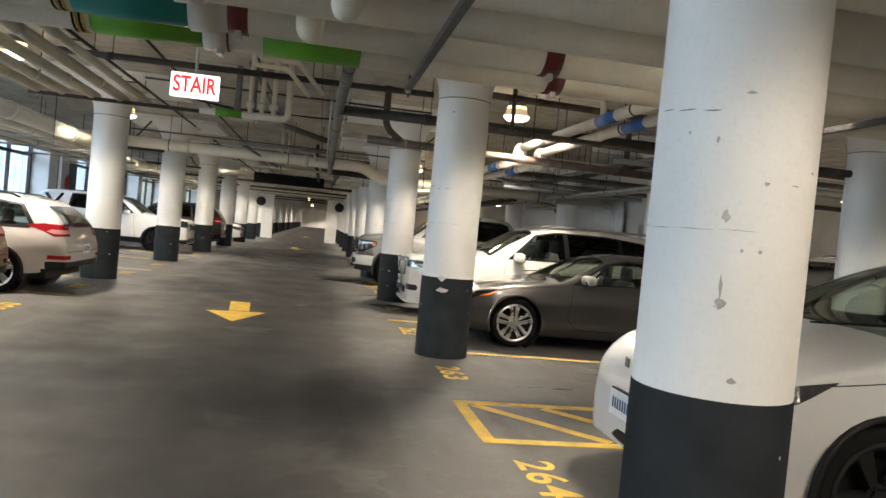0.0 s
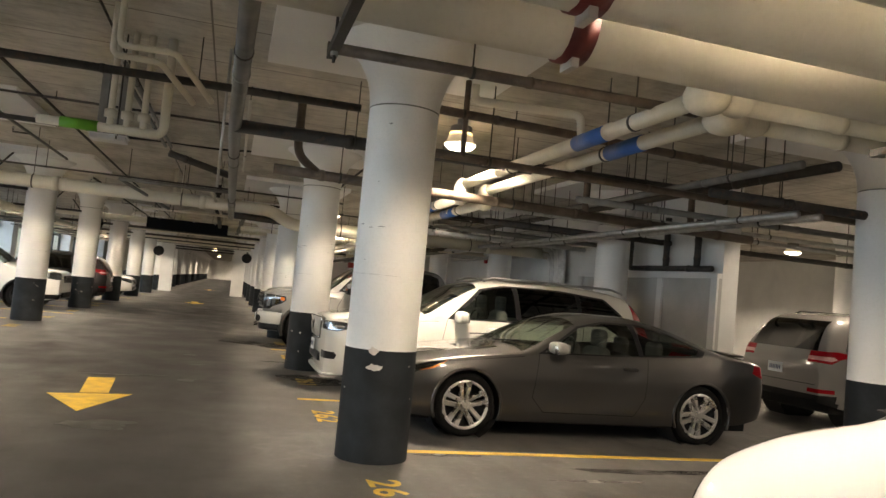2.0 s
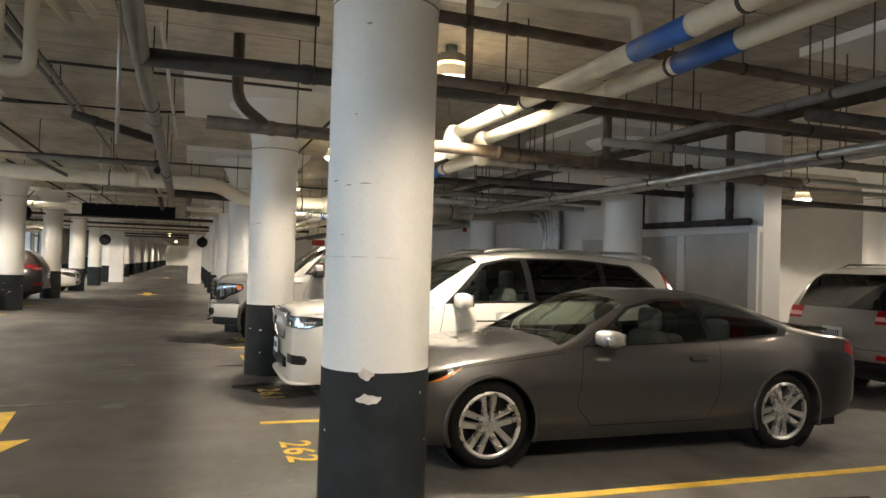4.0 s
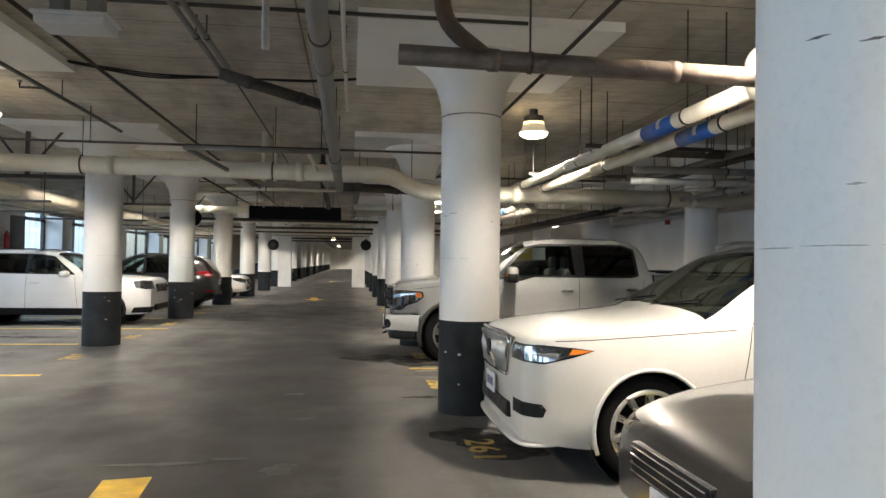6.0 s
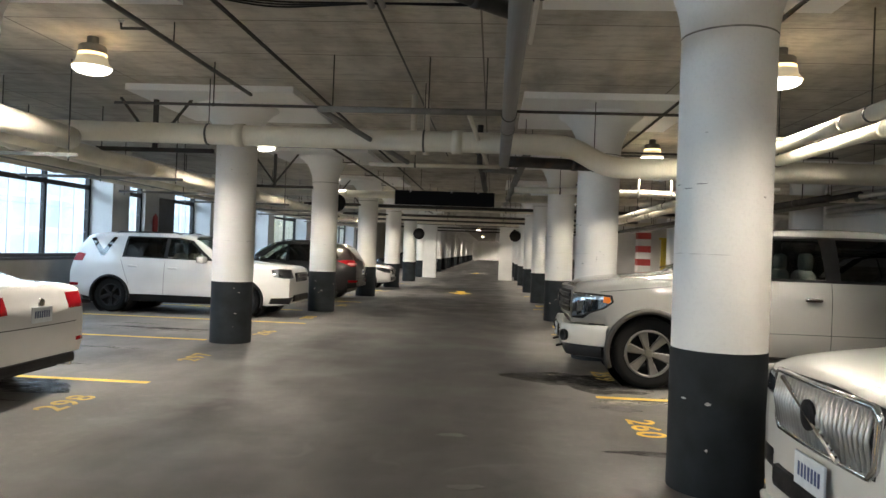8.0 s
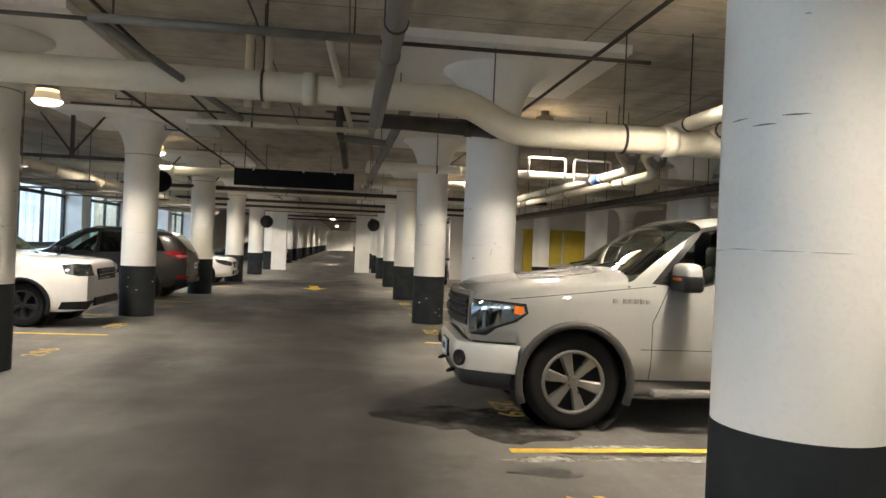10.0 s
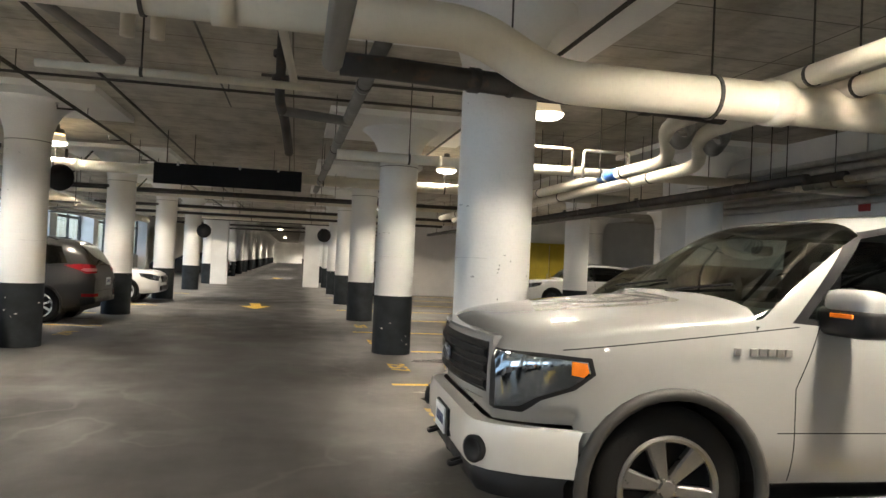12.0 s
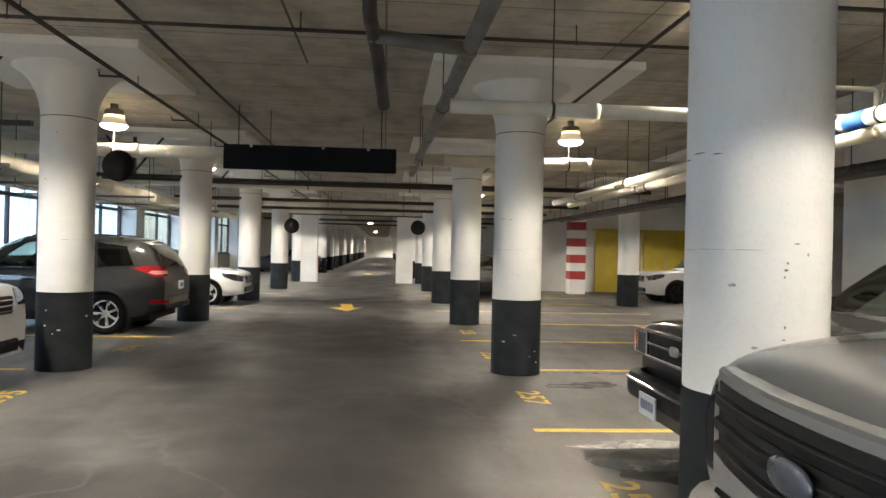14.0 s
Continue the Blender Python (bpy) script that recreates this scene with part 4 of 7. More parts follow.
def car(name, label, s, paint_name, x_front, y_mid, rz, category="car", lean=0.0):
    """Builds a parked car. The front stands at x_front; rz 0: the nose looks to -x, 180: to +x."""
    L, W, R = s["L"], s["W"], s["R"]
    c = new(name)
    c.matrix_basis = pose(x_front, y_mid, 0, 0, 0, rz + lean)
    tagged(c, label, category, "parked cars")
    bm = body_shell(s)
    for xw in s["wheels"]:
        ra = s.get("arch", R * 1.16)
        fs = take(bm, "side", circle_poly(xw, R * 1.02, ra))
        bmesh.ops.delete(bm, geom=fs, context="FACES")
    pieces = []
    rank = lambda q: 0 if q[0] in ("indicator", "lamp_lens") else 2 if q[0].endswith("_trim") and q[0] not in ("sill_trim", "bumper_trim") else 1
    for pname, mat, view, poly, off, *rest in sorted(s["cuts"], key=rank):
        fs = take(bm, view, poly, rest[0] if rest else 0.0)
        if fs:
            bm.normal_update()
            for nb in lift(bm, fs, off, view in ("side", "corner")):
                pieces.append((pname, nb, mat))
    for pname, nb, mat in pieces:
        part(pname, nb, mat if mat != "paint" else paint_name, c, smooth=True)
    loose = [v for v in bm.verts if not v.link_faces]
    bmesh.ops.delete(bm, geom=loose, context="VERTS")
    part("body", bm, paint_name, c, smooth=True, sharp=32)
    # underbody and wheel wells
    z0 = min(z for _, z in s["bot"])
    part("underbody", box((0.25, -W * 0.42, z0 - 0.03), (L - 0.25, W * 0.42, z0 + 0.12), 0.02), "under", c)
    for xw in s["wheels"]:
        t = Matrix.Translation((xw, 0, R * 1.02)) @ Matrix.Rotation(radians(90), 4, "X")
        ra = s.get("arch", R * 1.16) + 0.015
        for sgn in (-1, 1):
            part("wheel_well", lathe([(ra, sgn * W * 0.475), (ra, sgn * W * 0.26), (0, sgn * W * 0.26)], 30, t), "under", c)
    # arch lips
    for xw in s["wheels"]:
        for sgn in (-1, 1):
            ra = s.get("arch", R * 1.16)
            y = sgn * W / 2 * (s["plan_f"](xw) if "plan_f" in s else curve(s["plan"])(xw)) * (1 + s.get("flare", 0.012) * 0.8)
            pts = [(xw + ra * math.cos(a), y - sgn * 0.006, R * 1.02 + ra * math.sin(a)) for a in [radians(-22 + 224 * k / 20) for k in range(21)]]
            lipped = s.get("lip", 0.016)
            part("arch_lip", tube(pts, lipped, 6), s.get("lip_mat", paint_name), c, smooth=True)
    # wheels
    if "meshes" not in s:
        s["meshes"] = wheel_meshes(R, s["rim"], s.get("tyre_w", 0.225), s["spokes"], s["style"], s.get("dark_rim", False), s.get("rim_mat", "alloy"))
    ty, ba, ri = s["meshes"]
    track = W / 2 - s.get("tyre_w", 0.225) / 2 - 0.025
    for xw in s["wheels"]:
        for sgn in (-1, 1):
            w = new("wheel", ba)
            w.parent = c
            w.matrix_basis = pose(xw, sgn * track, R, 0, random.uniform(0, 60), 0) @ pose(0, 0, 0, 0, 0, 0 if sgn < 0 else 180)
            for me, nm in ((ty, "tyre"), (ri, "rim")):
                o = new(nm, me)
                o.parent = w
    # interior
    if "seats" in s:
        floor_z = min(z for _, z in s["bot"]) + 0.2
        for xs_, zt in s["seats"]:
            for y in (-W * 0.21, W * 0.21):
                sb = blob((xs_ - 0.5, y - 0.25, floor_z + 0.1), (xs_ + 0.02, y + 0.25, floor_z + 0.35), 4)
                add_blob(sb, (xs_ - 0.08, y - 0.24, floor_z + 0.25), (xs_ + 0.12, y + 0.24, zt - 0.2), 4)
                add_blob(sb, (xs_ - 0.02, y - 0.13, zt - 0.22), (xs_ + 0.1, y + 0.13, zt), 4)
                part("car_seat", sb, "seat", c, smooth=True)
        xd = s["dash"]
        part("dashboard", blob((xd - 0.35, -W * 0.41, s["dash_z"] - 0.35), (xd + 0.3, W * 0.41, s["dash_z"]), 5), "trim_black", c, smooth=True)
        ring = [(xd + 0.42 + 0.06 * math.sin(a), -W * 0.2 + 0.18 * math.cos(a), s["dash_z"] - 0.02 + 0.17 * math.sin(a)) for a in [2 * math.pi * k / 20 for k in range(21)]]
        part("steering_wheel", tube(ring, 0.014, 6), "trim_black", c, smooth=True)
        part("cabin_floor", box((xd - 0.2, -W * 0.43, floor_z - 0.02), (s["seats"][-1][0] + 0.25, W * 0.43, floor_z + 0.08)), "seat", c)
    # mirrors and handles
    if "mirror" in s:
        mx, mz, mh, ml = s["mirror"]
        mw = s.get("mirror_w", 0.27)
        for sgn in (-1, 1):
            y = sgn * (W / 2 - 0.05)
            o = part("wing_mirror", blob((mx - 0.02, min(y, y + sgn * mw), mz - mh / 2), (mx + ml, max(y, y + sgn * mw), mz + mh / 2), 4.0 if s.get("mirror_foot") else 3.2, 18), s.get("mirror_mat", paint_name), c, smooth=True)
            part("mirror_glass", box((mx + ml - 0.02, min(y + sgn * 0.06, y + sgn * 0.25), mz - mh * 0.38), (mx + ml + 0.004, max(y + sgn * 0.06, y + sgn * 0.25), mz + mh * 0.38), 0.01), "chrome", o)
            if s.get("mirror_foot"):
                part("mirror_base", blob((mx - 0.025, min(y - sgn * 0.05, y + sgn * (mw + 0.01)), mz - mh / 2 - 0.02), (mx + ml + 0.01, max(y - sgn * 0.05, y + sgn * (mw + 0.01)), mz + mh * 0.1), 5, 18), "trim_black", o, smooth=True)
                part("mirror_lamp", box((mx - 0.032, min(y + sgn * 0.1, y + sgn * 0.26), mz - 0.035), (mx + 0.05, max(y + sgn * 0.1, y + sgn * 0.26), mz - 0.012), 0.004), "amber", o)
    for hx, hz, hm in s.get("handles", ()):
        for sgn in (-1, 1):
            y = sgn * (W / 2 * 0.985)
            part("door_handle", blob((hx - 0.1, min(y, y + sgn * 0.045), hz - 0.02), (hx + 0.1, max(y, y + sgn * 0.045), hz + 0.02), 4), hm if hm != "paint" else paint_name, c, smooth=True)
    for x, y, z, pw_, rot in s.get("plates", ()):
        bmp = box((-0.006, -0.152, -0.076), (0.006, 0.152, 0.076), 0.004)
        o = part("number_plate", bmp, "plate", c, "white number plate")
        o.matrix_basis = pose(x, y, z, 0, rot, 0)
        sgn = -1 if x < L / 2 else 1
        for k in range(7):
            part("plate_mark", box((sgn * 0.0055 - 0.002, -0.115 + k * 0.034, -0.03), (sgn * 0.0055 + 0.002, -0.095 + k * 0.034, 0.035)), "plate_ink", o)
    if s.get("extra"):
        s["extra"](c, s, paint_name)
    return c


def strip(x0, z0, x1, z1, w=0.007):
    """A narrow quadrilateral, for a gap between panels."""
    d = Vector((x1 - x0, z1 - z0)).normalized() * w / 2
    return [(x0 - d.y, z0 + d.x), (x1 - d.y, z1 + d.x), (x1 + d.y, z1 - d.x), (x0 + d.y, z0 - d.x)]


M["plate_ink"] = plain("plate_ink", (0.04, 0.06, 0.16), 0.5)
M["lamp_inner"] = plain("lamp_reflector", (0.25, 0.27, 0.3), 0.08, 0.95)
PLAN = [(0, 0.80), (0.06, 0.86), (0.2, 0.93), (0.5, 0.985), (1.0, 1.0)]


def plan_for(L, tail=0.86):
    return PLAN + [(L - 0.9, 1.0), (L - 0.4, 0.97), (L - 0.12, 0.92), (L, tail)]


# low grey coupe
def coupe_extra(c, s, p):
    part("grille", box((-0.055, -0.42, 0.42), (0.0, 0.42, 0.6), 0.02), "trim_black", c)
    for k in range(4):
        part("grille_bar", box((-0.065, -0.4, 0.445 + k * 0.042), (-0.05, 0.4, 0.455 + k * 0.042), 0.003), "chrome", c)
    for y in (-0.45, 0.45):
        part("wiper", tube([(1.4, y + 0.4, 0.985), (1.5, y - 0.15, 1.03)], 0.008, 6), "trim_black", c)
    part("rear_spoiler", blob((4.35, -0.6, 1.01), (4.55, 0.6, 1.06), 3), p, c, smooth=True)
    part("brake_disc", lathe([(0.15, -0.02), (0.15, 0.02), (0, 0.02)], 24, Matrix.Translation((0.83, -0.72, 0.335)) @ Matrix.Rotation(radians(90), 4, "X")), "galv", c)


COUPE = dict(L=4.65, W=1.82, R=0.335, rim=0.25, wheels=(0.83, 3.68), spokes=5, style="twin", arch=0.375, tyre_w=0.235,
    top=[(0, 0.62), (0.05, 0.685), (0.25, 0.765), (0.8, 0.875), (1.3, 0.945), (1.42, 0.975), (1.8, 1.165), (2.15, 1.32), (2.5, 1.385), (2.85, 1.385), (3.2, 1.335), (3.6, 1.22), (4.0, 1.09), (4.2, 1.045), (4.5, 1.01), (4.6, 0.97), (4.65, 0.86)],
    belt=[(0, 0.56), (0.06, 0.63), (0.3, 0.73), (0.83, 0.82), (1.4, 0.885), (2.5, 0.93), (3.4, 0.96), (4.1, 0.98), (4.5, 0.94), (4.65, 0.8)],
    bot=[(0, 0.24), (0.4, 0.2), (1.3, 0.19), (3.2, 0.2), (4.2, 0.24), (4.65, 0.34)], plan=plan_for(4.65, 0.8), n=4.2, tumble=0.5, crease=0.012, flare=0.02,
    cuts=[("window_trim", "trim_black", "side", [(1.60, 0.915), (2.14, 1.235), (2.45, 1.305), (2.9, 1.31), (3.3, 1.23), (3.72, 1.075), (3.66, 1.0), (2.6, 0.945)], 0.002),
          ("side_window", "car_glass", "side", [(1.68, 0.94), (2.15, 1.215), (2.45, 1.285), (2.78, 1.29), (2.84, 0.965), (2.6, 0.955)], 0.003),
          ("quarter_window", "car_glass", "side", [(2.9, 0.975), (2.85, 1.29), (3.1, 1.265), (3.3, 1.205), (3.62, 1.075), (3.58, 1.02)], 0.003),
          ("windscreen", "screen_glass", "top", [(1.42, -0.83), (1.42, 0.83), (2.12, 0.63), (2.12, -0.63)], 0.002),
          ("rear_window", "car_glass", "top", [(3.2, -0.52), (3.2, 0.52), (3.95, 0.58), (3.95, -0.58)], 0.002),
          ("headlight", "clear_lens", "corner", [(0.0, 0.60), (0.05, 0.67), (0.42, 0.755), (0.60, 0.785), (0.45, 0.705), (0.2, 0.62)], 0.002, 0.5),
          ("indicator", "amber", "corner", [(0.3, 0.66), (0.42, 0.705), (0.60, 0.785), (0.45, 0.695)], 0.004, 0.5),
          ("tail_light", "tail_red", "corner", [(4.38, 0.86), (4.42, 0.95), (4.6, 0.93), (4.66, 0.8), (4.6, 0.78)], 0.003, 0.45),
          ("door_gap", "under", "side", strip(1.62, 0.91, 1.56, 0.45), 0.0), ("door_gap", "under", "side", strip(1.56, 0.45, 1.7, 0.3), 0.0), ("door_gap", "under", "side", strip(2.95, 0.95, 2.93, 0.5), 0.0),
          ("door_gap", "under", "side", strip(2.93, 0.5, 2.8, 0.3), 0.0), ("door_gap", "under", "side", strip(1.7, 0.3, 2.8, 0.3), 0.0),
          ("hood_gap", "under", "side", strip(0.5, 0.765, 1.45, 0.88, 0.006), 0.0)],
    seats=[(2.55, 1.22), (3.3, 1.12)], dash=1.75, dash_z=0.95, mirror=(1.72, 1.0, 0.13, 0.14), mirror_mat="alloy", handles=[(2.72, 0.82, "paint")], plates=[(-0.06, 0, 0.36, 0.3, 0)], extra=coupe_extra)


# large cream-white SUV with an upright ribbed grille
def suv_extra(c, s, p):
    nose = lambda y: -0.062 * (1 - (y / 0.80) ** 2)
    loop = [(y, z) for y, z in ((-0.43, 0.70), (0.43, 0.70), (0.47, 0.74), (0.49, 0.955), (0.46, 0.985), (-0.46, 0.985), (-0.49, 0.955), (-0.47, 0.74), (-0.43, 0.70))]
    path = []
    for (y0, z0), (y1, z1) in zip(loop, loop[1:]):
        for k in range(6):
            t = k / 6
            y = y0 + (y1 - y0) * t
            path.append((nose(y) - 0.006, y, z0 + (z1 - z0) * t))
    part("grille_surround", tube(path + [path[0]], 0.016, 8), "chrome", c, smooth=True)
    for k in range(25):
        y = -0.45 + k * 0.9 / 24
        part("grille_bar", tube([(nose(y) - 0.004, y, 0.705), (nose(y) - 0.03, y, 0.85), (nose(y) - 0.004, y, 0.98)], 0.011, 6), "galv", c, smooth=True)
    part("grille_badge", lathe([(0.07, 0), (0.07, 0.012), (0.045, 0.016), (0, 0.016)], 24, Matrix.Translation((-0.095, 0, 0.85)) @ Matrix.Rotation(radians(-90), 4, "Y")), "trim_black", c)
    part("grille_slash", tube([(-0.1, -0.28, 0.72), (-0.1, 0.3, 0.97)], 0.012, 6), "chrome", c)
    for sgn in (-1, 1):
        part("fog_strip", tube([(0.02, sgn * 0.66, 0.52), (0.06, sgn * 0.78, 0.522), (0.12, sgn * 0.86, 0.525)], 0.011, 6), "chrome", c)
        part("daytime_lamp", tube([(0.0, sgn * 0.62, 0.885), (0.06, sgn * 0.80, 0.888), (0.2, sgn * 0.915, 0.895)], 0.013, 6), "alloy", c)
    part("lower_intake", box((-0.065, -0.5, 0.38), (0.05, 0.5, 0.5), 0.03), "trim_black", c)
    part("chin_lip", blob((-0.07, -0.84, 0.225), (0.34, 0.84, 0.275), 4, 26), p, c, smooth=True)
    for y in (-0.66, 0.66):
        part("roof_rail", tube([(2.2, y * 0.98, 1.70), (2.35, y * 0.98, 1.755), (4.3, y * 0.97, 1.76), (4.5, y * 0.96, 1.70)], 0.018, 8, 0.1), "galv", c, smooth=True)
    for y in (-0.4, 0.4):
        part("wiper", tube([(1.27, y + 0.4, 1.2), (1.4, y - 0.2, 1.27)], 0.008, 6), "trim_black", c)


XC = dict(L=4.95, W=1.98, R=0.375, rim=0.28, wheels=(0.86, 3.84), spokes=10, style="thin", arch=0.42, tyre_w=0.255,
    top=[(0, 0.98), (0.03, 1.01), (0.15, 1.045), (0.6, 1.11), (1.15, 1.175), (1.28, 1.205), (1.7, 1.45), (2.05, 1.64), (2.4, 1.72), (3.1, 1.755), (4.0, 1.73), (4.5, 1.665), (4.66, 1.55), (4.82, 1.25), (4.9, 1.08), (4.95, 0.9)],
    belt=[(0, 0.9), (0.04, 0.95), (0.3, 1.0), (1.2, 1.07), (3.0, 1.11), (4.3, 1.155), (4.7, 1.12), (4.9, 1.0), (4.95, 0.85)],
    bot=[(0, 0.27), (0.5, 0.24), (1.4, 0.26), (3.4, 0.26), (4.4, 0.27), (4.95, 0.36)], plan=[(0, 0.76), (0.06, 0.83), (0.2, 0.91), (0.5, 0.98)] + plan_for(4.95, 0.88)[4:], n=5.5, tumble=0.34, crease=0.006, flare=0.014, nose=0.06,
    cuts=[("window_trim", "trim_black", "side", [(1.62, 1.115), (2.12, 1.575), (2.5, 1.655), (3.4, 1.66), (4.1, 1.60), (4.52, 1.26), (4.45, 1.205), (3.0, 1.145)], 0.002),
          ("side_window", "car_glass", "side", [(1.74, 1.15), (2.15, 1.55), (2.5, 1.63), (2.62, 1.635), (2.66, 1.16)], 0.003),
          ("side_window", "dark_glass", "side", [(2.74, 1.165), (2.7, 1.635), (3.4, 1.635), (3.62, 1.62), (3.66, 1.195), (3.0, 1.17)], 0.003),
          ("quarter_window", "dark_glass", "side", [(3.72, 1.2), (3.7, 1.61), (4.08, 1.575), (4.45, 1.265), (4.42, 1.23)], 0.003),
          ("windscreen", "screen_glass", "top", [(1.29, -0.9), (1.29, 0.9), (2.08, 0.7), (2.08, -0.7)], 0.002),
          ("rear_window", "dark_glass", "rear", [(-0.01, 1.2), (0.7, 1.2), (0.58, 1.58), (-0.01, 1.58)], 0.002),
          ("headlight_trim", "trim_black", "corner", [(-0.05, 0.835), (-0.05, 0.95), (0.12, 0.958), (0.33, 0.945), (0.46, 0.93), (0.33, 0.885), (0.12, 0.825)], 0.002, 0.52),
          ("grille_backing", "trim_black", "front", [(-0.01, 0.695), (0.46, 0.695), (0.495, 0.975), (-0.01, 0.99)], 0.003),
          ("headlight", "lamp_inner", "corner", [(-0.04, 0.845), (-0.04, 0.94), (0.12, 0.948), (0.31, 0.932), (0.42, 0.922), (0.31, 0.893), (0.12, 0.836)], 0.004, 0.54),
          ("indicator", "amber", "corner", [(0.28, 0.895), (0.31, 0.938), (0.445, 0.928), (0.36, 0.905)], 0.006, 0.54),
          ("fog_recess", "trim_black", "corner", [(-0.05, 0.45), (-0.05, 0.55), (0.11, 0.545), (0.14, 0.51), (0.12, 0.455), (0.08, 0.45)], 0.002, 0.56),
          ("tail_light", "tail_red", "corner", [(4.62, 1.2), (4.55, 1.55), (4.7, 1.55), (4.85, 1.2), (4.92, 1.0), (4.75, 1.0)], 0.003, 0.62),
          ("sill_trim", "trim_black", "side", [(1.36, 0.2), (1.34, 0.33), (3.42, 0.33), (3.4, 0.2)], 0.003),
          ("door_gap", "under", "side", strip(1.62, 1.1, 1.5, 0.55), 0.0), ("door_gap", "under", "side", strip(2.7, 1.13, 2.72, 0.33), 0.0), ("door_gap", "under", "side", strip(3.72, 1.15, 3.68, 0.75), 0.0),
          ("hood_gap", "under", "side", strip(0.2, 0.985, 1.5, 1.075, 0.006), 0.0)],
    seats=[(2.55, 1.5), (3.4, 1.48)], dash=1.75, dash_z=1.12, mirror=(1.72, 1.16, 0.17, 0.15), handles=[(2.5, 0.97, "paint"), (3.5, 0.99, "paint")], plates=[(-0.085, 0, 0.58, 0.3, 0)], extra=suv_extra)


# silver crew-cab pickup
def pickup_extra(c, s, p):
    part("grille_surround", bowed(-0.085, 0.08, 0.69, 0.80, 1.155, 0.085), p, c)
    part("grille_backing", bowed(-0.089, 0.06, 0.645, 0.84, 1.122, 0.073), "under", c)
    for k in range(3):
        z = 0.862 + k * 0.083
        part("grille_bar", bowed(-0.108, 0.03, 0.64, z, z + 0.05, 0.073), "trim_black", c)
        part("grille_bar_edge", bowed(-0.111, 0.012, 0.63, z + 0.040, z + 0.048, 0.073), "flare_grey", c)
    part("grille_badge", blob((-0.135, -0.11, 0.93), (-0.1, 0.11, 1.03), 2.2, 20), "badge_blue", c, smooth=True)
    part("front_bumper", bumper_bar(-0.12, 0.47, 0.715, 0.99, 0.5), "cream_car", c, "white painted steel bumper", smooth=True)
    part("bumper_valance", bumper_bar(-0.07, 0.33, 0.47, 0.94, 0.4), "trim_black", c, smooth=True)
    part("plate_bracket", box((-0.135, -0.2, 0.5), (-0.09, 0.2, 0.66), 0.01), "trim_black", c)
    for sgn in (-1, 1):
        part("tow_hook", tube([(-0.08, sgn * 0.42, 0.42), (-0.15, sgn * 0.42, 0.40), (-0.15, sgn * 0.36, 0.40), (-0.08, sgn * 0.36, 0.42)], 0.014, 6, 0.02), "trim_black", c, smooth=True)
        o = part("fog_lamp", lathe([(0.068, -0.02), (0.072, 0.015), (0.055, 0.018), (0.04, 0.004), (0, 0.0)], 22, Matrix.Translation((-0.088, sgn * 0.74, 0.575)) @ Matrix.Rotation(radians(-sgn * 33), 4, "Z") @ Matrix.Rotation(radians(-90), 4, "Y")), "trim_black", c, smooth=True)
        y = sgn * 0.97
        part("running_board", box((1.55, min(y, y + sgn * 0.12), 0.33), (4.0, max(y, y + sgn * 0.12), 0.385), 0.02), "steel_grey", c)
        for k in range(6):
            x = 1.19 + k * 0.05 + (0.04 if k > 0 else 0)
            part("fender_badge", box((x, min(sgn * 0.996, sgn * 1.01), 1.115), (x + 0.038, max(sgn * 0.996, sgn * 1.01), 1.155), 0.004), "steel_grey", c)
        part("bed_rail", box((4.12, min(sgn * 0.90, sgn * 0.975), 1.402), (5.85, max(sgn * 0.90, sgn * 0.975), 1.442), 0.012), "trim_black", c)
        part("mirror_bracket", box((1.74, min(sgn * 0.9, sgn * 1.0), 1.25), (1.81, max(sgn * 0.9, sgn * 1.0), 1.3), 0.01), "trim_black", c)
    for y in (-0.4, 0.4):
        part("wiper", tube([(1.31, y + 0.4, 1.412), (1.41, y - 0.2, 1.475)], 0.009, 6), "trim_black", c)
    part("interior_mirror", blob((1.97, -0.11, 1.66), (2.01, 0.11, 1.73), 4), "trim_black", c, smooth=True)


def bowed(x0, thick, half, z0, z1, bow, n=14):
    """A slab bowed forward in plan, with eased front edges."""
    bm = bmesh.new()
    e = min(0.012, (z1 - z0) * 0.25)
    rings = []
    for k in range(n + 1):
        u = -1 + 2 * k / n
        x = x0 + bow * u * u
        rings.append([bm.verts.new((x + dx, u * half, z)) for dx, z in ((thick, z0), (e, z0), (0, z0 + e), (0, z1 - e), (e, z1), (thick, z1))])
    for a, b in zip(rings, rings[1:]):
        for k in range(6):
            bm.faces.new((a[k], a[(k + 1) % 6], b[(k + 1) % 6], b[k]))
    bm.faces.new(rings[0])
    bm.faces.new(rings[-1][::-1])
    bmesh.ops.recalc_face_normals(bm, faces=bm.faces)
    return bm


def bumper_bar(x0, z0, z1, half, depth):
    """A bar bent round the nose."""
    bm = bmesh.new()
    rows = []
    for k in range(21):
        y = -half + 2 * half * k / 20
        u = abs(y) / half
        x = x0 + depth * max(0.0, (u - 0.62) / 0.38) ** 2.4
        rows.append([bm.verts.new((x + dx, y, z)) for dx, z in ((0.09, z0), (0.015, z0 + 0.01), (0.0, z0 + (z1 - z0) * 0.3), (0.0, z0 + (z1 - z0) * 0.8), (0.02, z1), (0.1, z1 + 0.005))])
    for a, b in zip(rows, rows[1:]):
        for k in range(5):
            bm.faces.new((a[k], a[k + 1], b[k + 1], b[k]))
    bmesh.ops.recalc_face_normals(bm, faces=bm.faces)
    return bm


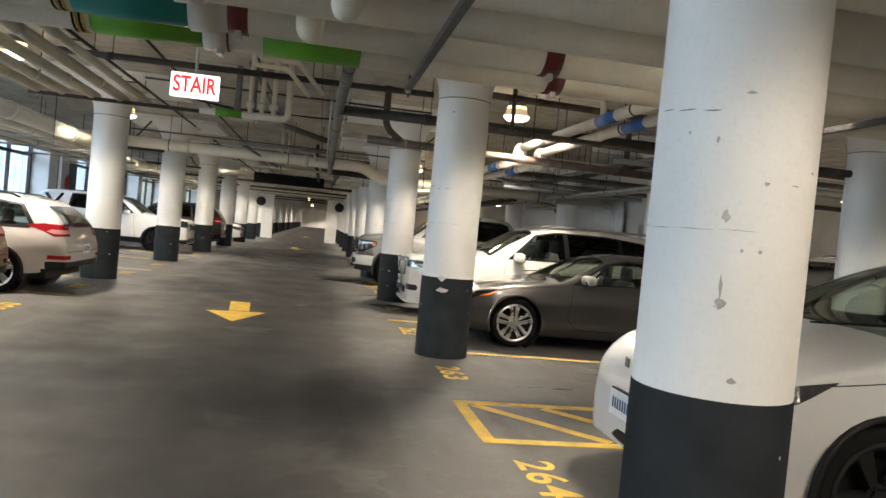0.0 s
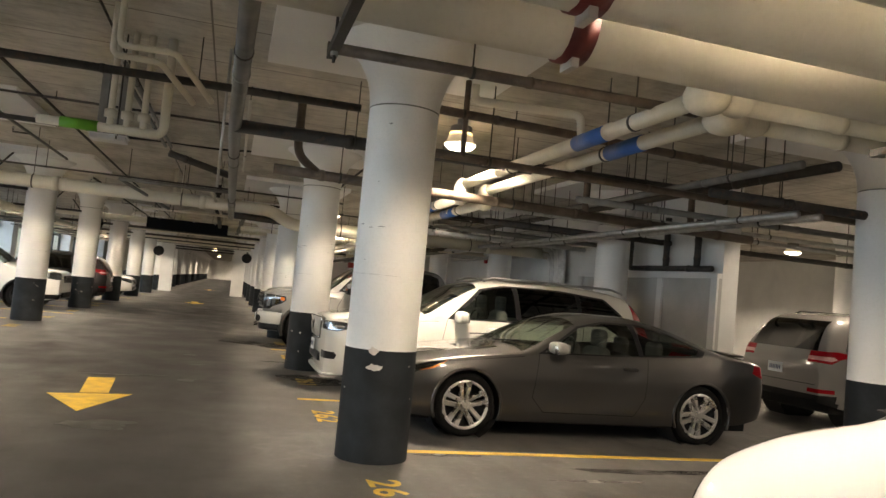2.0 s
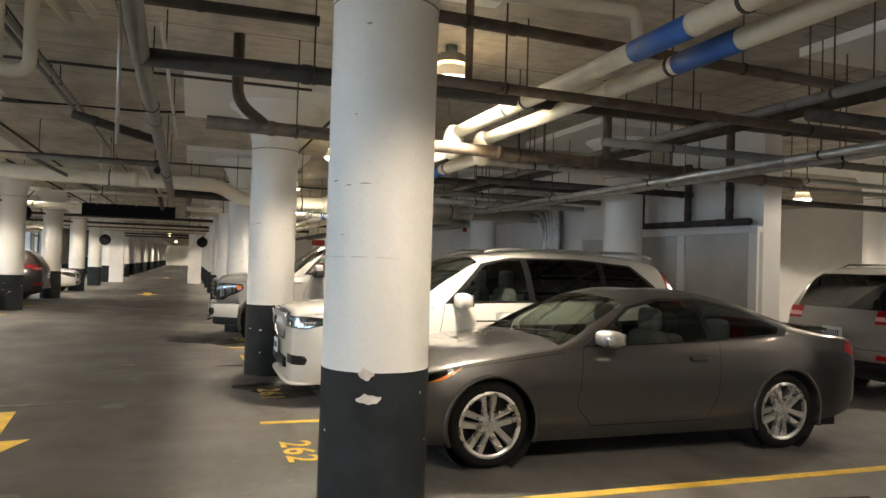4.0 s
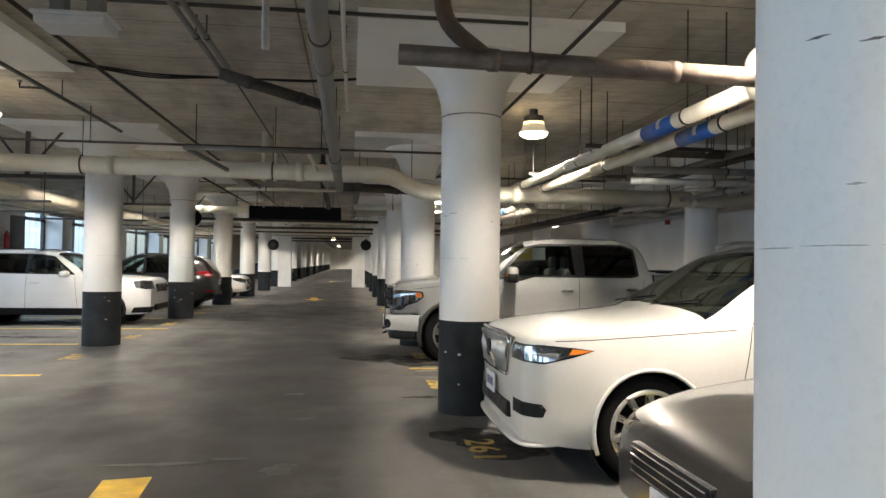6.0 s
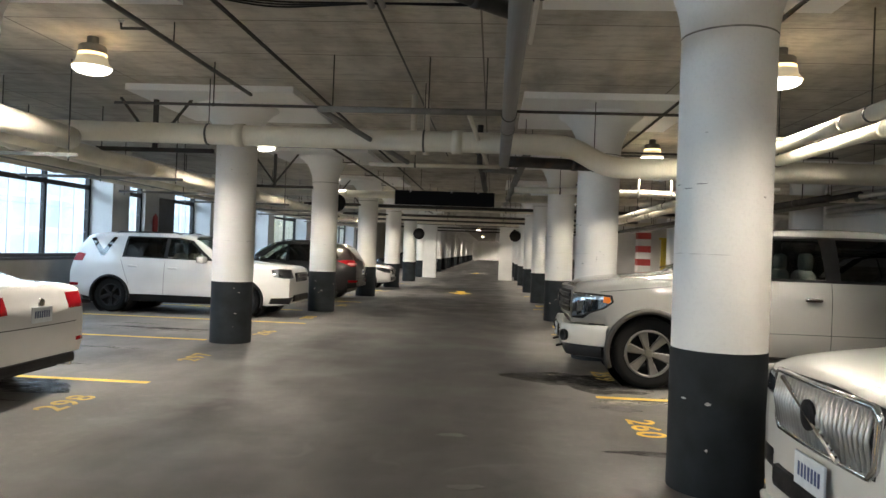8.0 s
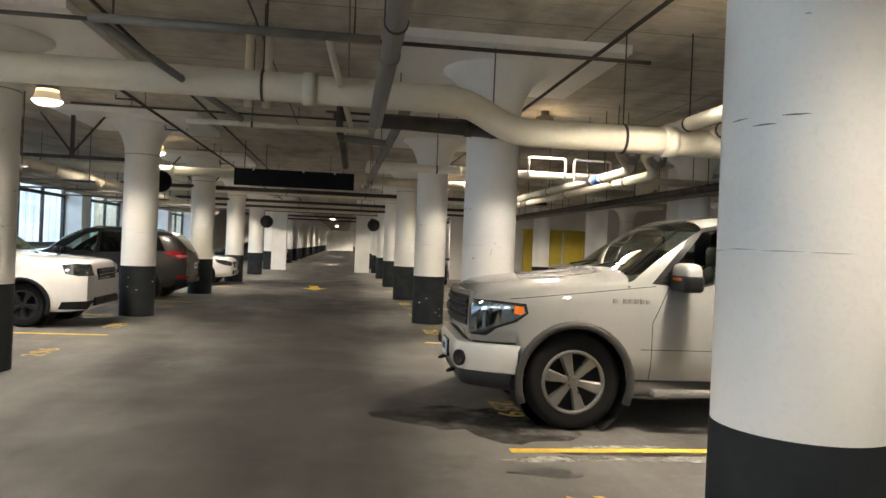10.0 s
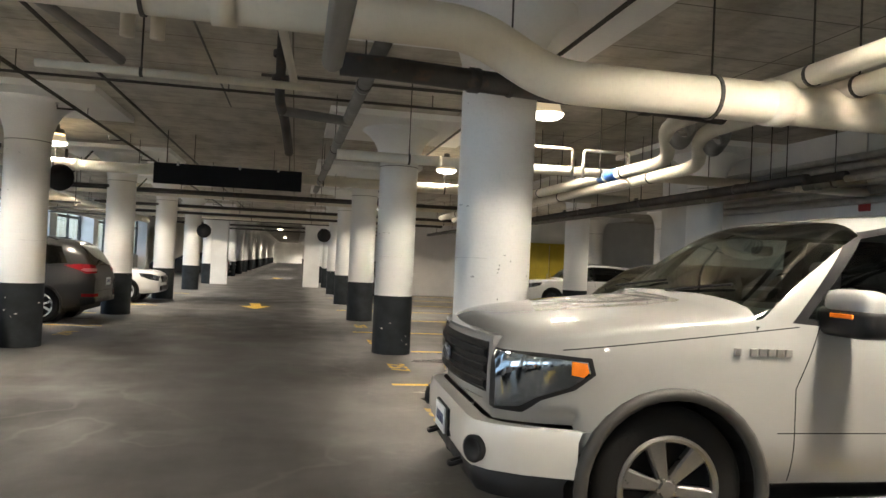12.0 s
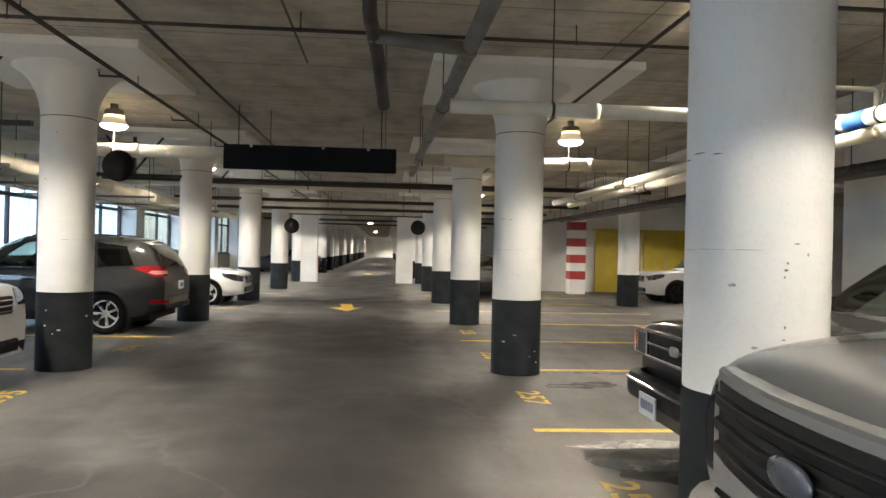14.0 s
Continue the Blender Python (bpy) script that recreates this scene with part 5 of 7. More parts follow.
M["badge_blue"] = plain("dark_blue_badge", (0.16, 0.18, 0.22), 0.25, 0.6)
PICKUP = dict(L=5.9, W=2.0, R=0.42, rim=0.272, wheels=(0.88, 4.58), spokes=6, style="wide", arch=0.49, tyre_w=0.285, lip=0.036, rim_mat="alloy_dull", lip_mat="flare_grey",
    top=[(0, 1.09), (0.03, 1.16), (0.12, 1.225), (0.45, 1.285), (1.1, 1.36), (1.27, 1.385), (1.32, 1.405), (1.70, 1.67), (1.98, 1.845), (2.18, 1.91), (2.8, 1.955), (3.4, 1.95), (3.8, 1.90), (3.92, 1.8), (4.03, 1.48), (4.06, 1.42), (4.3, 1.405), (5.8, 1.405), (5.86, 1.38), (5.9, 1.25)],
    belt=[(0, 1.02), (0.05, 1.09), (0.3, 1.155), (1.3, 1.265), (2.0, 1.28), (3.9, 1.30), (4.1, 1.335), (5.8, 1.345), (5.9, 1.2)],
    bot=[(0, 0.735), (0.40, 0.735), (0.43, 0.48), (1.5, 0.45), (4.1, 0.45), (5.2, 0.5), (5.9, 0.55)], plan=[(0, 0.78), (0.06, 0.84), (0.2, 0.92), (0.5, 0.985), (1.0, 1.0), (5.0, 1.0), (5.7, 0.985), (5.9, 0.96)], n=6, tumble=0.2, shoulder=0.03, flare=0.02, nose=0.05, tail=0.02,
    cuts=[("window_trim", "trim_black", "side", [(1.54, 1.29), (1.985, 1.785), (2.28, 1.845), (3.6, 1.845), (3.78, 1.775), (3.84, 1.36), (3.72, 1.32), (2.16, 1.32), (1.96, 1.26)], 0.002),
          ("side_window", "car_glass", "side", [(1.63, 1.315), (2.04, 1.76), (2.30, 1.815), (2.76, 1.82), (2.82, 1.35), (2.20, 1.347), (2.0, 1.295)], 0.003),
          ("side_window", "dark_glass", "side", [(2.98, 1.353), (2.95, 1.815), (3.58, 1.815), (3.74, 1.755), (3.78, 1.385), (3.68, 1.35)], 0.003),
          ("windscreen", "screen_glass", "top", [(1.33, -0.975), (1.33, 0.975), (2.04, 0.81), (2.04, -0.81)], 0.002),
          ("rear_window", "dark_glass", "rear", [(-0.01, 1.42), (0.62, 1.42), (0.58, 1.74), (-0.01, 1.74)], 0.002),
          ("headlight_trim", "trim_black", "corner", [(-0.02, 0.79), (-0.02, 1.095), (0.2, 1.095), (0.44, 1.08), (0.46, 1.0), (0.36, 0.92), (0.2, 0.86), (0.12, 0.79)], 0.002, 0.70),
          ("headlight", "dark_lamp", "corner", [(0.0, 0.805), (0.0, 1.085), (0.2, 1.075), (0.42, 1.06), (0.435, 1.005), (0.34, 0.935), (0.18, 0.875), (0.1, 0.82)], 0.003, 0.715),
          ("indicator", "amber", "corner", [(0.34, 0.995), (0.34, 1.062), (0.415, 1.055), (0.425, 1.01), (0.40, 0.985)], 0.006, 0.715),
          ("bed_gap", "under", "side", strip(4.07, 1.45, 4.07, 0.4, 0.03), 0.0),
          ("door_gap", "under", "side", strip(1.70, 1.28, 1.55, 0.95), 0.0), ("door_gap", "under", "side", strip(1.55, 0.95, 1.55, 0.46), 0.0), ("door_gap", "under", "side", strip(2.88, 1.32, 2.88, 0.46), 0.0), ("door_gap", "under", "side", strip(3.92, 1.32, 3.86, 0.46), 0.0),
          ("body_line", "under", "side", strip(1.45, 0.72, 3.95, 0.73, 0.006), 0.0),
          ("hood_gap", "under", "side", strip(0.3, 1.115, 1.58, 1.27, 0.006), 0.0)],
    seats=[(2.75, 1.66), (3.5, 1.62)], dash=1.86, dash_z=1.32, mirror=(1.72, 1.37, 0.23, 0.15), mirror_w=0.34, mirror_mat="silver_car", mirror_foot=True, handles=[(2.68, 1.12, "chrome"), (3.72, 1.14, "chrome")], plates=[(-0.142, 0, 0.58, 0.3, 0)], extra=pickup_extra)
M["flare_grey"] = surface("dark_grey_arch_flare", (0.035, 0.034, 0.032), 0.55, var=0.15, scale=6, fine=60, bumpy=0.03)


# saloon
def saloon_extra(c, s, p):
    L = s["L"]
    for sgn in (-1, 1):
        part("exhaust_pipe", tube([(L - 0.25, sgn * 0.52, 0.27), (L + 0.02, sgn * 0.52, 0.27)], 0.04, 12), "chrome", c, smooth=True)
    part("boot_badge", lathe([(0.045, 0), (0.04, 0.012), (0, 0.012)], 20, Matrix.Translation((L + 0.03, 0, 0.9)) @ Matrix.Rotation(radians(90), 4, "Y")), "chrome", c)
    part("lower_valance", box((L - 0.1, -0.6, 0.26), (L + 0.03, 0.6, 0.36), 0.03), "trim_black", c)


SALOON = dict(L=4.58, W=1.8, R=0.33, rim=0.235, wheels=(0.85, 3.58), spokes=5, style="twin", arch=0.37,
    top=[(0, 0.64), (0.05, 0.7), (0.3, 0.79), (0.9, 0.9), (1.3, 0.96), (1.42, 0.99), (1.9, 1.25), (2.2, 1.37), (2.6, 1.425), (3.0, 1.41), (3.4, 1.31), (3.75, 1.16), (4.0, 1.09), (4.4, 1.075), (4.52, 1.05), (4.58, 0.9)],
    belt=[(0, 0.58), (0.06, 0.64), (0.3, 0.75), (1.3, 0.89), (2.5, 0.93), (3.6, 0.98), (4.2, 1.0), (4.5, 0.97), (4.58, 0.84)],
    bot=[(0, 0.25), (0.4, 0.21), (1.3, 0.2), (3.2, 0.2), (4.1, 0.25), (4.58, 0.36)], plan=plan_for(4.58, 0.84), n=4.4, tumble=0.5, crease=0.01, flare=0.014,
    cuts=[("window_trim", "trim_black", "side", [(1.62, 0.93), (2.1, 1.23), (2.45, 1.325), (2.95, 1.325), (3.4, 1.2), (3.62, 1.06), (3.58, 1.01), (2.6, 0.955)], 0.002),
          ("side_window", "car_glass", "side", [(1.72, 0.955), (2.12, 1.21), (2.45, 1.3), (2.58, 1.305), (2.6, 0.975)], 0.003),
          ("side_window", "car_glass", "side", [(2.66, 0.98), (2.64, 1.305), (2.93, 1.3), (3.2, 1.235), (3.25, 1.0)], 0.003),
          ("quarter_window", "car_glass", "side", [(3.3, 1.005), (3.26, 1.22), (3.4, 1.175), (3.55, 1.06), (3.52, 1.02)], 0.003),
          ("windscreen", "screen_glass", "top", [(1.44, -0.78), (1.44, 0.78), (2.16, 0.57), (2.16, -0.57)], 0.002),
          ("rear_window", "car_glass", "top", [(3.15, -0.55), (3.15, 0.55), (3.82, 0.66), (3.82, -0.66)], 0.002),
          ("headlight", "clear_lens", "corner", [(0.0, 0.58), (0.05, 0.67), (0.42, 0.74), (0.55, 0.76), (0.4, 0.66), (0.2, 0.6)], 0.002, 0.5),
          ("tail_light", "tail_red", "corner", [(4.02, 0.93), (4.2, 0.975), (4.45, 0.985), (4.66, 0.96), (4.66, 0.82), (4.45, 0.80), (4.2, 0.86)], 0.003, 0.46),
          ("reflector", "tail_red", "corner", [(4.3, 0.47), (4.3, 0.51), (4.62, 0.51), (4.62, 0.47)], 0.003, 0.62),
          ("boot_gap", "under", "rear", [(-0.01, 0.672), (0.62, 0.672), (0.62, 0.68), (-0.01, 0.68)], 0.0),
          ("bumper_gap", "under", "side", strip(4.0, 0.7, 4.55, 0.7, 0.007), 0.0),
          ("door_gap", "under", "side", strip(1.6, 0.92, 1.55, 0.3), 0.0), ("door_gap", "under", "side", strip(2.63, 0.95, 2.63, 0.3), 0.0), ("door_gap", "under", "side", strip(3.4, 1.0, 3.2, 0.6), 0.0)],
    seats=[(2.45, 1.22), (3.2, 1.17)], dash=1.75, dash_z=0.97, mirror=(1.72, 1.01, 0.13, 0.14), handles=[(2.45, 0.83, "paint"), (3.3, 0.86, "paint")], plates=[(4.625, 0, 0.79, 0.3, 0)], extra=saloon_extra)


def crossover(L, W, H, R, dark_rim=False, spokes=5, style="wide", rim=0.23, tail_z=0.95, glass_rear="dark_glass", hood=1.08, wheelbase=None, hatch=False):
    """A generic tall hatch or crossover of the given size."""
    wf = 0.9 * L / 4.6
    wr = wf + (wheelbase or L * 0.605)
    k = (H - hood) / 0.62
    b = hood - 0.10
    zt = lambda f: hood + 0.02 + (H - hood - 0.02) * f
    g = lambda f: b + 0.03 + (H - 0.085 - b - 0.03) * f
    x1, x2 = L * 0.30, L * 0.47
    xe = L - 0.55
    return dict(L=L, W=W, R=R, rim=rim, wheels=(wf, wr), spokes=spokes, style=style, dark_rim=dark_rim, arch=R * 1.14, lip_mat="trim_black", lip=0.02,
        top=[(0, hood - 0.26), (0.04, hood - 0.16), (0.14, hood - 0.10), (0.5, hood - 0.05), (x1 - 0.12, hood), (x1, hood + 0.04), ((x1 + x2) / 2, zt(0.6)), (x2, zt(0.93)), (L * 0.57, H), (L * 0.75, H - 0.01), (L - 0.52, H - 0.06), (L - 0.32, H - 0.16), (L - 0.1, hood + 0.1), (L - 0.02, hood - 0.1), (L, hood - 0.2)],
        belt=[(0, hood - 0.32), (0.06, hood - 0.22), (0.35, b - 0.05), (x1, b), (L * 0.6, b + 0.03), (L - 0.5, b + 0.06), (L - 0.1, b + 0.02), (L, b - 0.15)],
        bot=[(0, 0.3), (0.4, 0.26), (1.4, 0.27), (L - 1.2, 0.27), (L - 0.5, 0.3), (L, 0.4)], plan=plan_for(L, 0.86), n=5.2, tumble=0.38, crease=0.008, flare=0.016, tail=0.05,
        cuts=[("window_trim", "trim_black", "side", [(x1 + 0.22, g(0.02)), (x2 + 0.06, g(0.9)), (L * 0.56, g(1.0)), (L * 0.74, g(0.98)), (L - 0.62, g(0.86)), (L - 0.42, g(0.2)), (L - 0.5, g(0.1))], 0.002),
              ("side_window", "car_glass", "side", [(x1 + 0.34, g(0.08)), (x2 + 0.09, g(0.84)), (L * 0.545, g(0.94)), (L * 0.55, g(0.08))], 0.003),
              ("side_window", glass_rear, "side", [(L * 0.565, g(0.08)), (L * 0.56, g(0.94)), (L * 0.725, g(0.93)), (L * 0.745, g(0.12))], 0.003),
              ("quarter_window", glass_rear, "side", [(L * 0.76, g(0.14)), (L * 0.742, g(0.92)), (L - 0.66, g(0.8)), (L - 0.5, g(0.22))], 0.003),
              ("windscreen", "screen_glass", "top", [(x1 + 0.02, -W * 0.45), (x1 + 0.02, W * 0.45), (x2 - 0.02, W * 0.36), (x2 - 0.02, -W * 0.36)], 0.002),
              ("rear_window", glass_rear, "rear", [(-0.01, b + 0.12), (W * 0.36, b + 0.12), (W * 0.31, H - 0.15), (-0.01, H - 0.15)], 0.002),
              ("headlight", "lamp_inner", "corner", [(0.0, hood - 0.36), (0.0, hood - 0.22), (0.2, hood - 0.17), (0.5, hood - 0.15), (0.45, hood - 0.24), (0.2, hood - 0.33)], 0.003, W * 0.29),
              ("tail_light", "tail_red", "corner", [(L - 0.56, tail_z + 0.13), (L - 0.3, tail_z + 0.165), (L + 0.1, tail_z + 0.15), (L + 0.1, tail_z), (L - 0.16, tail_z - 0.02), (L - 0.3, tail_z + 0.05)], 0.004, W * 0.3),
              ("lamp_lens", "clear_red", "corner", [(L - 0.26, tail_z + 0.05), (L - 0.2, tail_z + 0.085), (L + 0.1, tail_z + 0.075), (L + 0.1, tail_z + 0.035), (L - 0.16, tail_z + 0.02)], 0.007, W * 0.3),
              ("reflector", "tail_red", "corner", [(L - 0.22, 0.53), (L - 0.22, 0.59), (L + 0.1, 0.59), (L + 0.1, 0.53)], 0.005, W * 0.33),
              ("sill_trim", "trim_black", "side", [(wf + R * 1.1, 0.2), (wf + R * 1.1, 0.40), (wr - R * 1.1, 0.40), (wr - R * 1.1, 0.2)], 0.003),
              ("bumper_trim", "trim_black", "rear", [(-0.01, 0.25), (W * 0.48, 0.25), (W * 0.48, 0.50), (-0.01, 0.50)], 0.003),
              ("hatch_gap", "under", "rear", [(-0.01, 0.64), (W * 0.4, 0.64), (W * 0.4, 0.648), (-0.01, 0.648)], 0.0),
              ("door_gap", "under", "side", strip(x1 + 0.2, g(0), x1 + 0.12, 0.4), 0.0), ("door_gap", "under", "side", strip(L * 0.557, g(0), L * 0.56, 0.4), 0.0), ("door_gap", "under", "side", strip(L * 0.76, g(0.05), L * 0.72, 0.62), 0.0)],
        seats=[(L * 0.53, H - 0.22), (L * 0.7, H - 0.25)], dash=L * 0.365, dash_z=b + 0.06, mirror=(L * 0.365, b + 0.1, 0.15, 0.15), handles=[(L * 0.52, b - 0.1, "paint"), (L * 0.7, b - 0.08, "paint")],
        plates=[(L + 0.055, 0, hood - 0.3, 0.3, 0)], extra=crossover_extra)


def crossover_extra(c, s, p):
    L, W = s["L"], s["W"]
    h = s["top"][4][1]
    part("grille", box((-0.055, -0.42, h - 0.42), (0.0, 0.42, h - 0.22), 0.03), "trim_black", c)
    for k in range(3):
        part("grille_bar", box((-0.07, -0.4, h - 0.395 + k * 0.06), (-0.05, 0.4, h - 0.375 + k * 0.06), 0.005), "chrome", c)
    part("lower_intake", box((-0.06, -0.55, 0.34), (0.02, 0.55, 0.48), 0.03), "trim_black", c)
    part("rear_wiper", tube([(L - 0.1, 0, h + 0.06), (L - 0.16, -0.28, h + 0.12)], 0.009, 6), "trim_black", c)
    zr = max(z for _, z in s["top"])
    for y in (-W * 0.33, W * 0.33):
        part("roof_rail", tube([(L * 0.5, y, zr - 0.05), (L * 0.54, y, zr + 0.01), (L * 0.8, y, zr - 0.01), (L * 0.83, y, zr - 0.07)], 0.014, 8, 0.06), "trim_black", c, smooth=True)


TERRAIN = crossover(4.71, 1.85, 1.70, 0.355, dark_rim=True, hood=1.16, wheelbase=2.86, tail_z=1.06)
ESCAPE = crossover(4.52, 1.84, 1.68, 0.345, hood=1.12, wheelbase=2.69, tail_z=1.0, spokes=7, style="thin")
X3 = crossover(4.7, 1.9, 1.74, 0.37, hood=1.12, wheelbase=2.86, tail_z=0.98)
HATCH = crossover(4.3, 1.78, 1.45, 0.32, hood=0.98, wheelbase=2.58, tail_z=0.88, glass_rear="car_glass")
WHITE_SUV = crossover(4.6, 1.85, 1.66, 0.35, dark_rim=True, hood=1.08, wheelbase=2.7)
OLD_SUV = crossover(4.5, 1.72, 1.62, 0.345, hood=1.1, wheelbase=2.6)

# boxy compact SUV: long flat roof, upright tail, black chevron behind the doors
TERRAIN.update(n=7.0, tumble=0.26, flare=0.03, lip=0.03,
    top=[(0, 0.92), (0.03, 1.03), (0.1, 1.085), (0.5, 1.125), (1.2, 1.17), (1.34, 1.2), (1.72, 1.46), (2.02, 1.63), (2.35, 1.69), (3.2, 1.70), (4.0, 1.68), (4.34, 1.63), (4.47, 1.52), (4.58, 1.28), (4.67, 1.08), (4.71, 0.92)],
    plan=[(0, 0.86), (0.06, 0.9), (0.2, 0.95), (0.5, 0.99), (1.0, 1.0), (3.8, 1.0), (4.3, 0.98), (4.6, 0.94), (4.71, 0.9)])
TERRAIN["cuts"] = [q for q in TERRAIN["cuts"] if q[0] not in ("window_trim", "side_window", "quarter_window", "windscreen", "tail_light", "lamp_lens", "headlight")] + [
    ("window_trim", "trim_black", "side", [(1.6, 1.14), (2.08, 1.55), (2.4, 1.6), (3.5, 1.6), (3.56, 1.16)], 0.002),
    ("side_window", "car_glass", "side", [(1.72, 1.16), (2.11, 1.52), (2.4, 1.575), (2.56, 1.578), (2.58, 1.17)], 0.003),
    ("side_window", "dark_glass", "side", [(2.66, 1.17), (2.64, 1.58), (3.46, 1.575), (3.5, 1.18)], 0.003),
    ("quarter_window", "dark_glass", "side", [(3.72, 1.56), (3.8, 1.57), (3.98, 1.30), (4.2, 1.55), (4.3, 1.53), (4.02, 1.17), (3.94, 1.17)], 0.003),
    ("windscreen", "screen_glass", "top", [(1.36, -0.84), (1.36, 0.84), (2.04, 0.7), (2.04, -0.7)], 0.002),
    ("tail_light", "tail_red", "corner", [(4.42, 1.05), (4.36, 1.2), (4.5, 1.22), (4.8, 1.2), (4.8, 1.05)], 0.004, 0.6),
    ("headlight", "lamp_inner", "corner", [(-0.1, 0.84), (-0.1, 1.0), (0.16, 1.03), (0.36, 1.0), (0.3, 0.86), (0.1, 0.83)], 0.004, 0.56),
    ("fender_trim", "trim_black", "corner", [(-0.1, 0.3), (-0.1, 0.44), (0.34, 0.42), (0.4, 0.3)], 0.003, 0.3)]


# smooth-nosed electric hatch
def electric_extra(c, s, p):
    part("lower_intake", bowed(-0.035, 0.05, 0.62, 0.3, 0.385, 0.16), "trim_black", c)
    part("nose_badge", box((-0.062, -0.03, 0.77), (-0.05, 0.03, 0.83), 0.004), "chrome", c)
    part("plate_holder", box((-0.066, -0.17, 0.455), (-0.04, 0.17, 0.625), 0.006), "trim_black", c)
    for y in (-0.4, 0.4):
        part("wiper", tube([(1.12, y + 0.4, 1.13), (1.25, y - 0.2, 1.19)], 0.008, 6), "trim_black", c)


ELECTRIC = dict(L=4.75, W=1.92, R=0.365, rim=0.27, wheels=(0.9, 3.79), spokes=5, style="wide", dark_rim=True, arch=0.40, lip=0.02, lip_mat="trim_black", tyre_w=0.25,
    top=[(0, 0.68), (0.03, 0.76), (0.1, 0.84), (0.3, 0.95), (0.6, 1.03), (1.0, 1.1), (1.15, 1.135), (1.6, 1.37), (2.1, 1.57), (2.5, 1.63), (3.0, 1.62), (3.6, 1.52), (4.2, 1.31), (4.5, 1.18), (4.7, 1.06), (4.75, 0.9)],
    belt=[(0, 0.6), (0.05, 0.67), (0.3, 0.84), (1.0, 0.99), (2.5, 1.04), (3.8, 1.1), (4.5, 1.05), (4.75, 0.8)],
    bot=[(0, 0.27), (0.4, 0.22), (1.4, 0.22), (3.4, 0.22), (4.3, 0.28), (4.75, 0.4)], plan=[(0, 0.6), (0.05, 0.7), (0.18, 0.82), (0.42, 0.94), (0.8, 0.99), (1.2, 1.0)] + plan_for(4.75, 0.84)[5:], n=4.4, tumble=0.42, crease=0.006, flare=0.016, nose=0.05,
    cuts=[("window_trim", "trim_black", "side", [(1.5, 1.06), (2.1, 1.44), (2.5, 1.52), (3.0, 1.51), (3.6, 1.4), (4.0, 1.2), (3.9, 1.13), (2.6, 1.07)], 0.002),
          ("side_window", "car_glass", "side", [(1.62, 1.08), (2.13, 1.41), (2.5, 1.49), (2.66, 1.495), (2.7, 1.09)], 0.003),
          ("side_window", "dark_glass", "side", [(2.78, 1.095), (2.74, 1.49), (3.0, 1.48), (3.56, 1.37), (3.86, 1.2), (3.8, 1.14)], 0.003),
          ("windscreen", "screen_glass", "top", [(1.16, -0.88), (1.16, 0.88), (2.12, 0.66), (2.12, -0.66)], 0.002),
          ("rear_window", "dark_glass", "top", [(3.5, -0.6), (3.5, 0.6), (4.4, 0.68), (4.4, -0.68)], 0.002),
          ("headlight", "lamp_inner", "corner", [(0.06, 0.72), (0.14, 0.79), (0.42, 0.885), (0.62, 0.92), (0.42, 0.80), (0.2, 0.73)], 0.003, 0.48),
          ("tail_light", "tail_red", "corner", [(4.3, 1.0), (4.4, 1.08), (4.8, 1.06), (4.8, 0.95), (4.5, 0.94)], 0.003, 0.5),
          ("sill_trim", "trim_black", "side", [(1.32, 0.18), (1.32, 0.3), (3.38, 0.3), (3.38, 0.18)], 0.003),
          ("door_gap", "under", "side", strip(1.5, 1.03, 1.45, 0.4), 0.0), ("door_gap", "under", "side", strip(2.72, 1.06, 2.72, 0.3), 0.0), ("hood_gap", "under", "side", strip(0.5, 0.89, 1.4, 1.0, 0.006), 0.0)],
    seats=[(2.5, 1.38), (3.3, 1.34)], dash=1.7, dash_z=1.07, mirror=(1.6, 1.12, 0.14, 0.15), handles=[(2.5, 0.92, "paint"), (3.5, 0.95, "paint")], plates=[(-0.073, 0, 0.54, 0.3, 0)], extra=electric_extra)


# old square-nosed SUV
def old_extra(c, s, p):
    part("grille", box((-0.07, -0.5, 0.78), (0.0, 0.5, 0.98), 0.01), "trim_black", c)
    for z0, z1 in ((0.775, 0.8), (0.875, 0.895), (0.965, 0.99)):
        part("grille_bar", box((-0.085, -0.52, z0), (-0.06, 0.52, z1), 0.006), "chrome", c)
    for sgn in (-1, 1):
        part("headlight", box((-0.075, min(sgn * 0.53, sgn * 0.74), 0.80), (0.02, max(sgn * 0.53, sgn * 0.74), 0.965), 0.012), "lamp_inner", c)
        part("headlight_rim", tube([(-0.078, sgn * 0.52, 0.79), (-0.078, sgn * 0.75, 0.79), (-0.078, sgn * 0.75, 0.975), (-0.078, sgn * 0.52, 0.975), (-0.078, sgn * 0.52, 0.79)], 0.011, 6), "chrome", c)
        part("indicator", box((-0.06, min(sgn * 0.76, sgn * 0.85), 0.80), (0.09, max(sgn * 0.76, sgn * 0.85), 0.965), 0.01), "amber", c)
    part("front_bumper", bumper_bar(-0.2, 0.48, 0.66, 0.87, 0.3), "trim_black", c, smooth=True)
    part("bumper_strip", bumper_bar(-0.21, 0.6, 0.635, 0.86, 0.3), "chrome", c, smooth=True)
    part("nose_badge", blob((-0.1, -0.07, 0.85), (-0.07, 0.07, 0.92), 3), "galv", c, smooth=True)


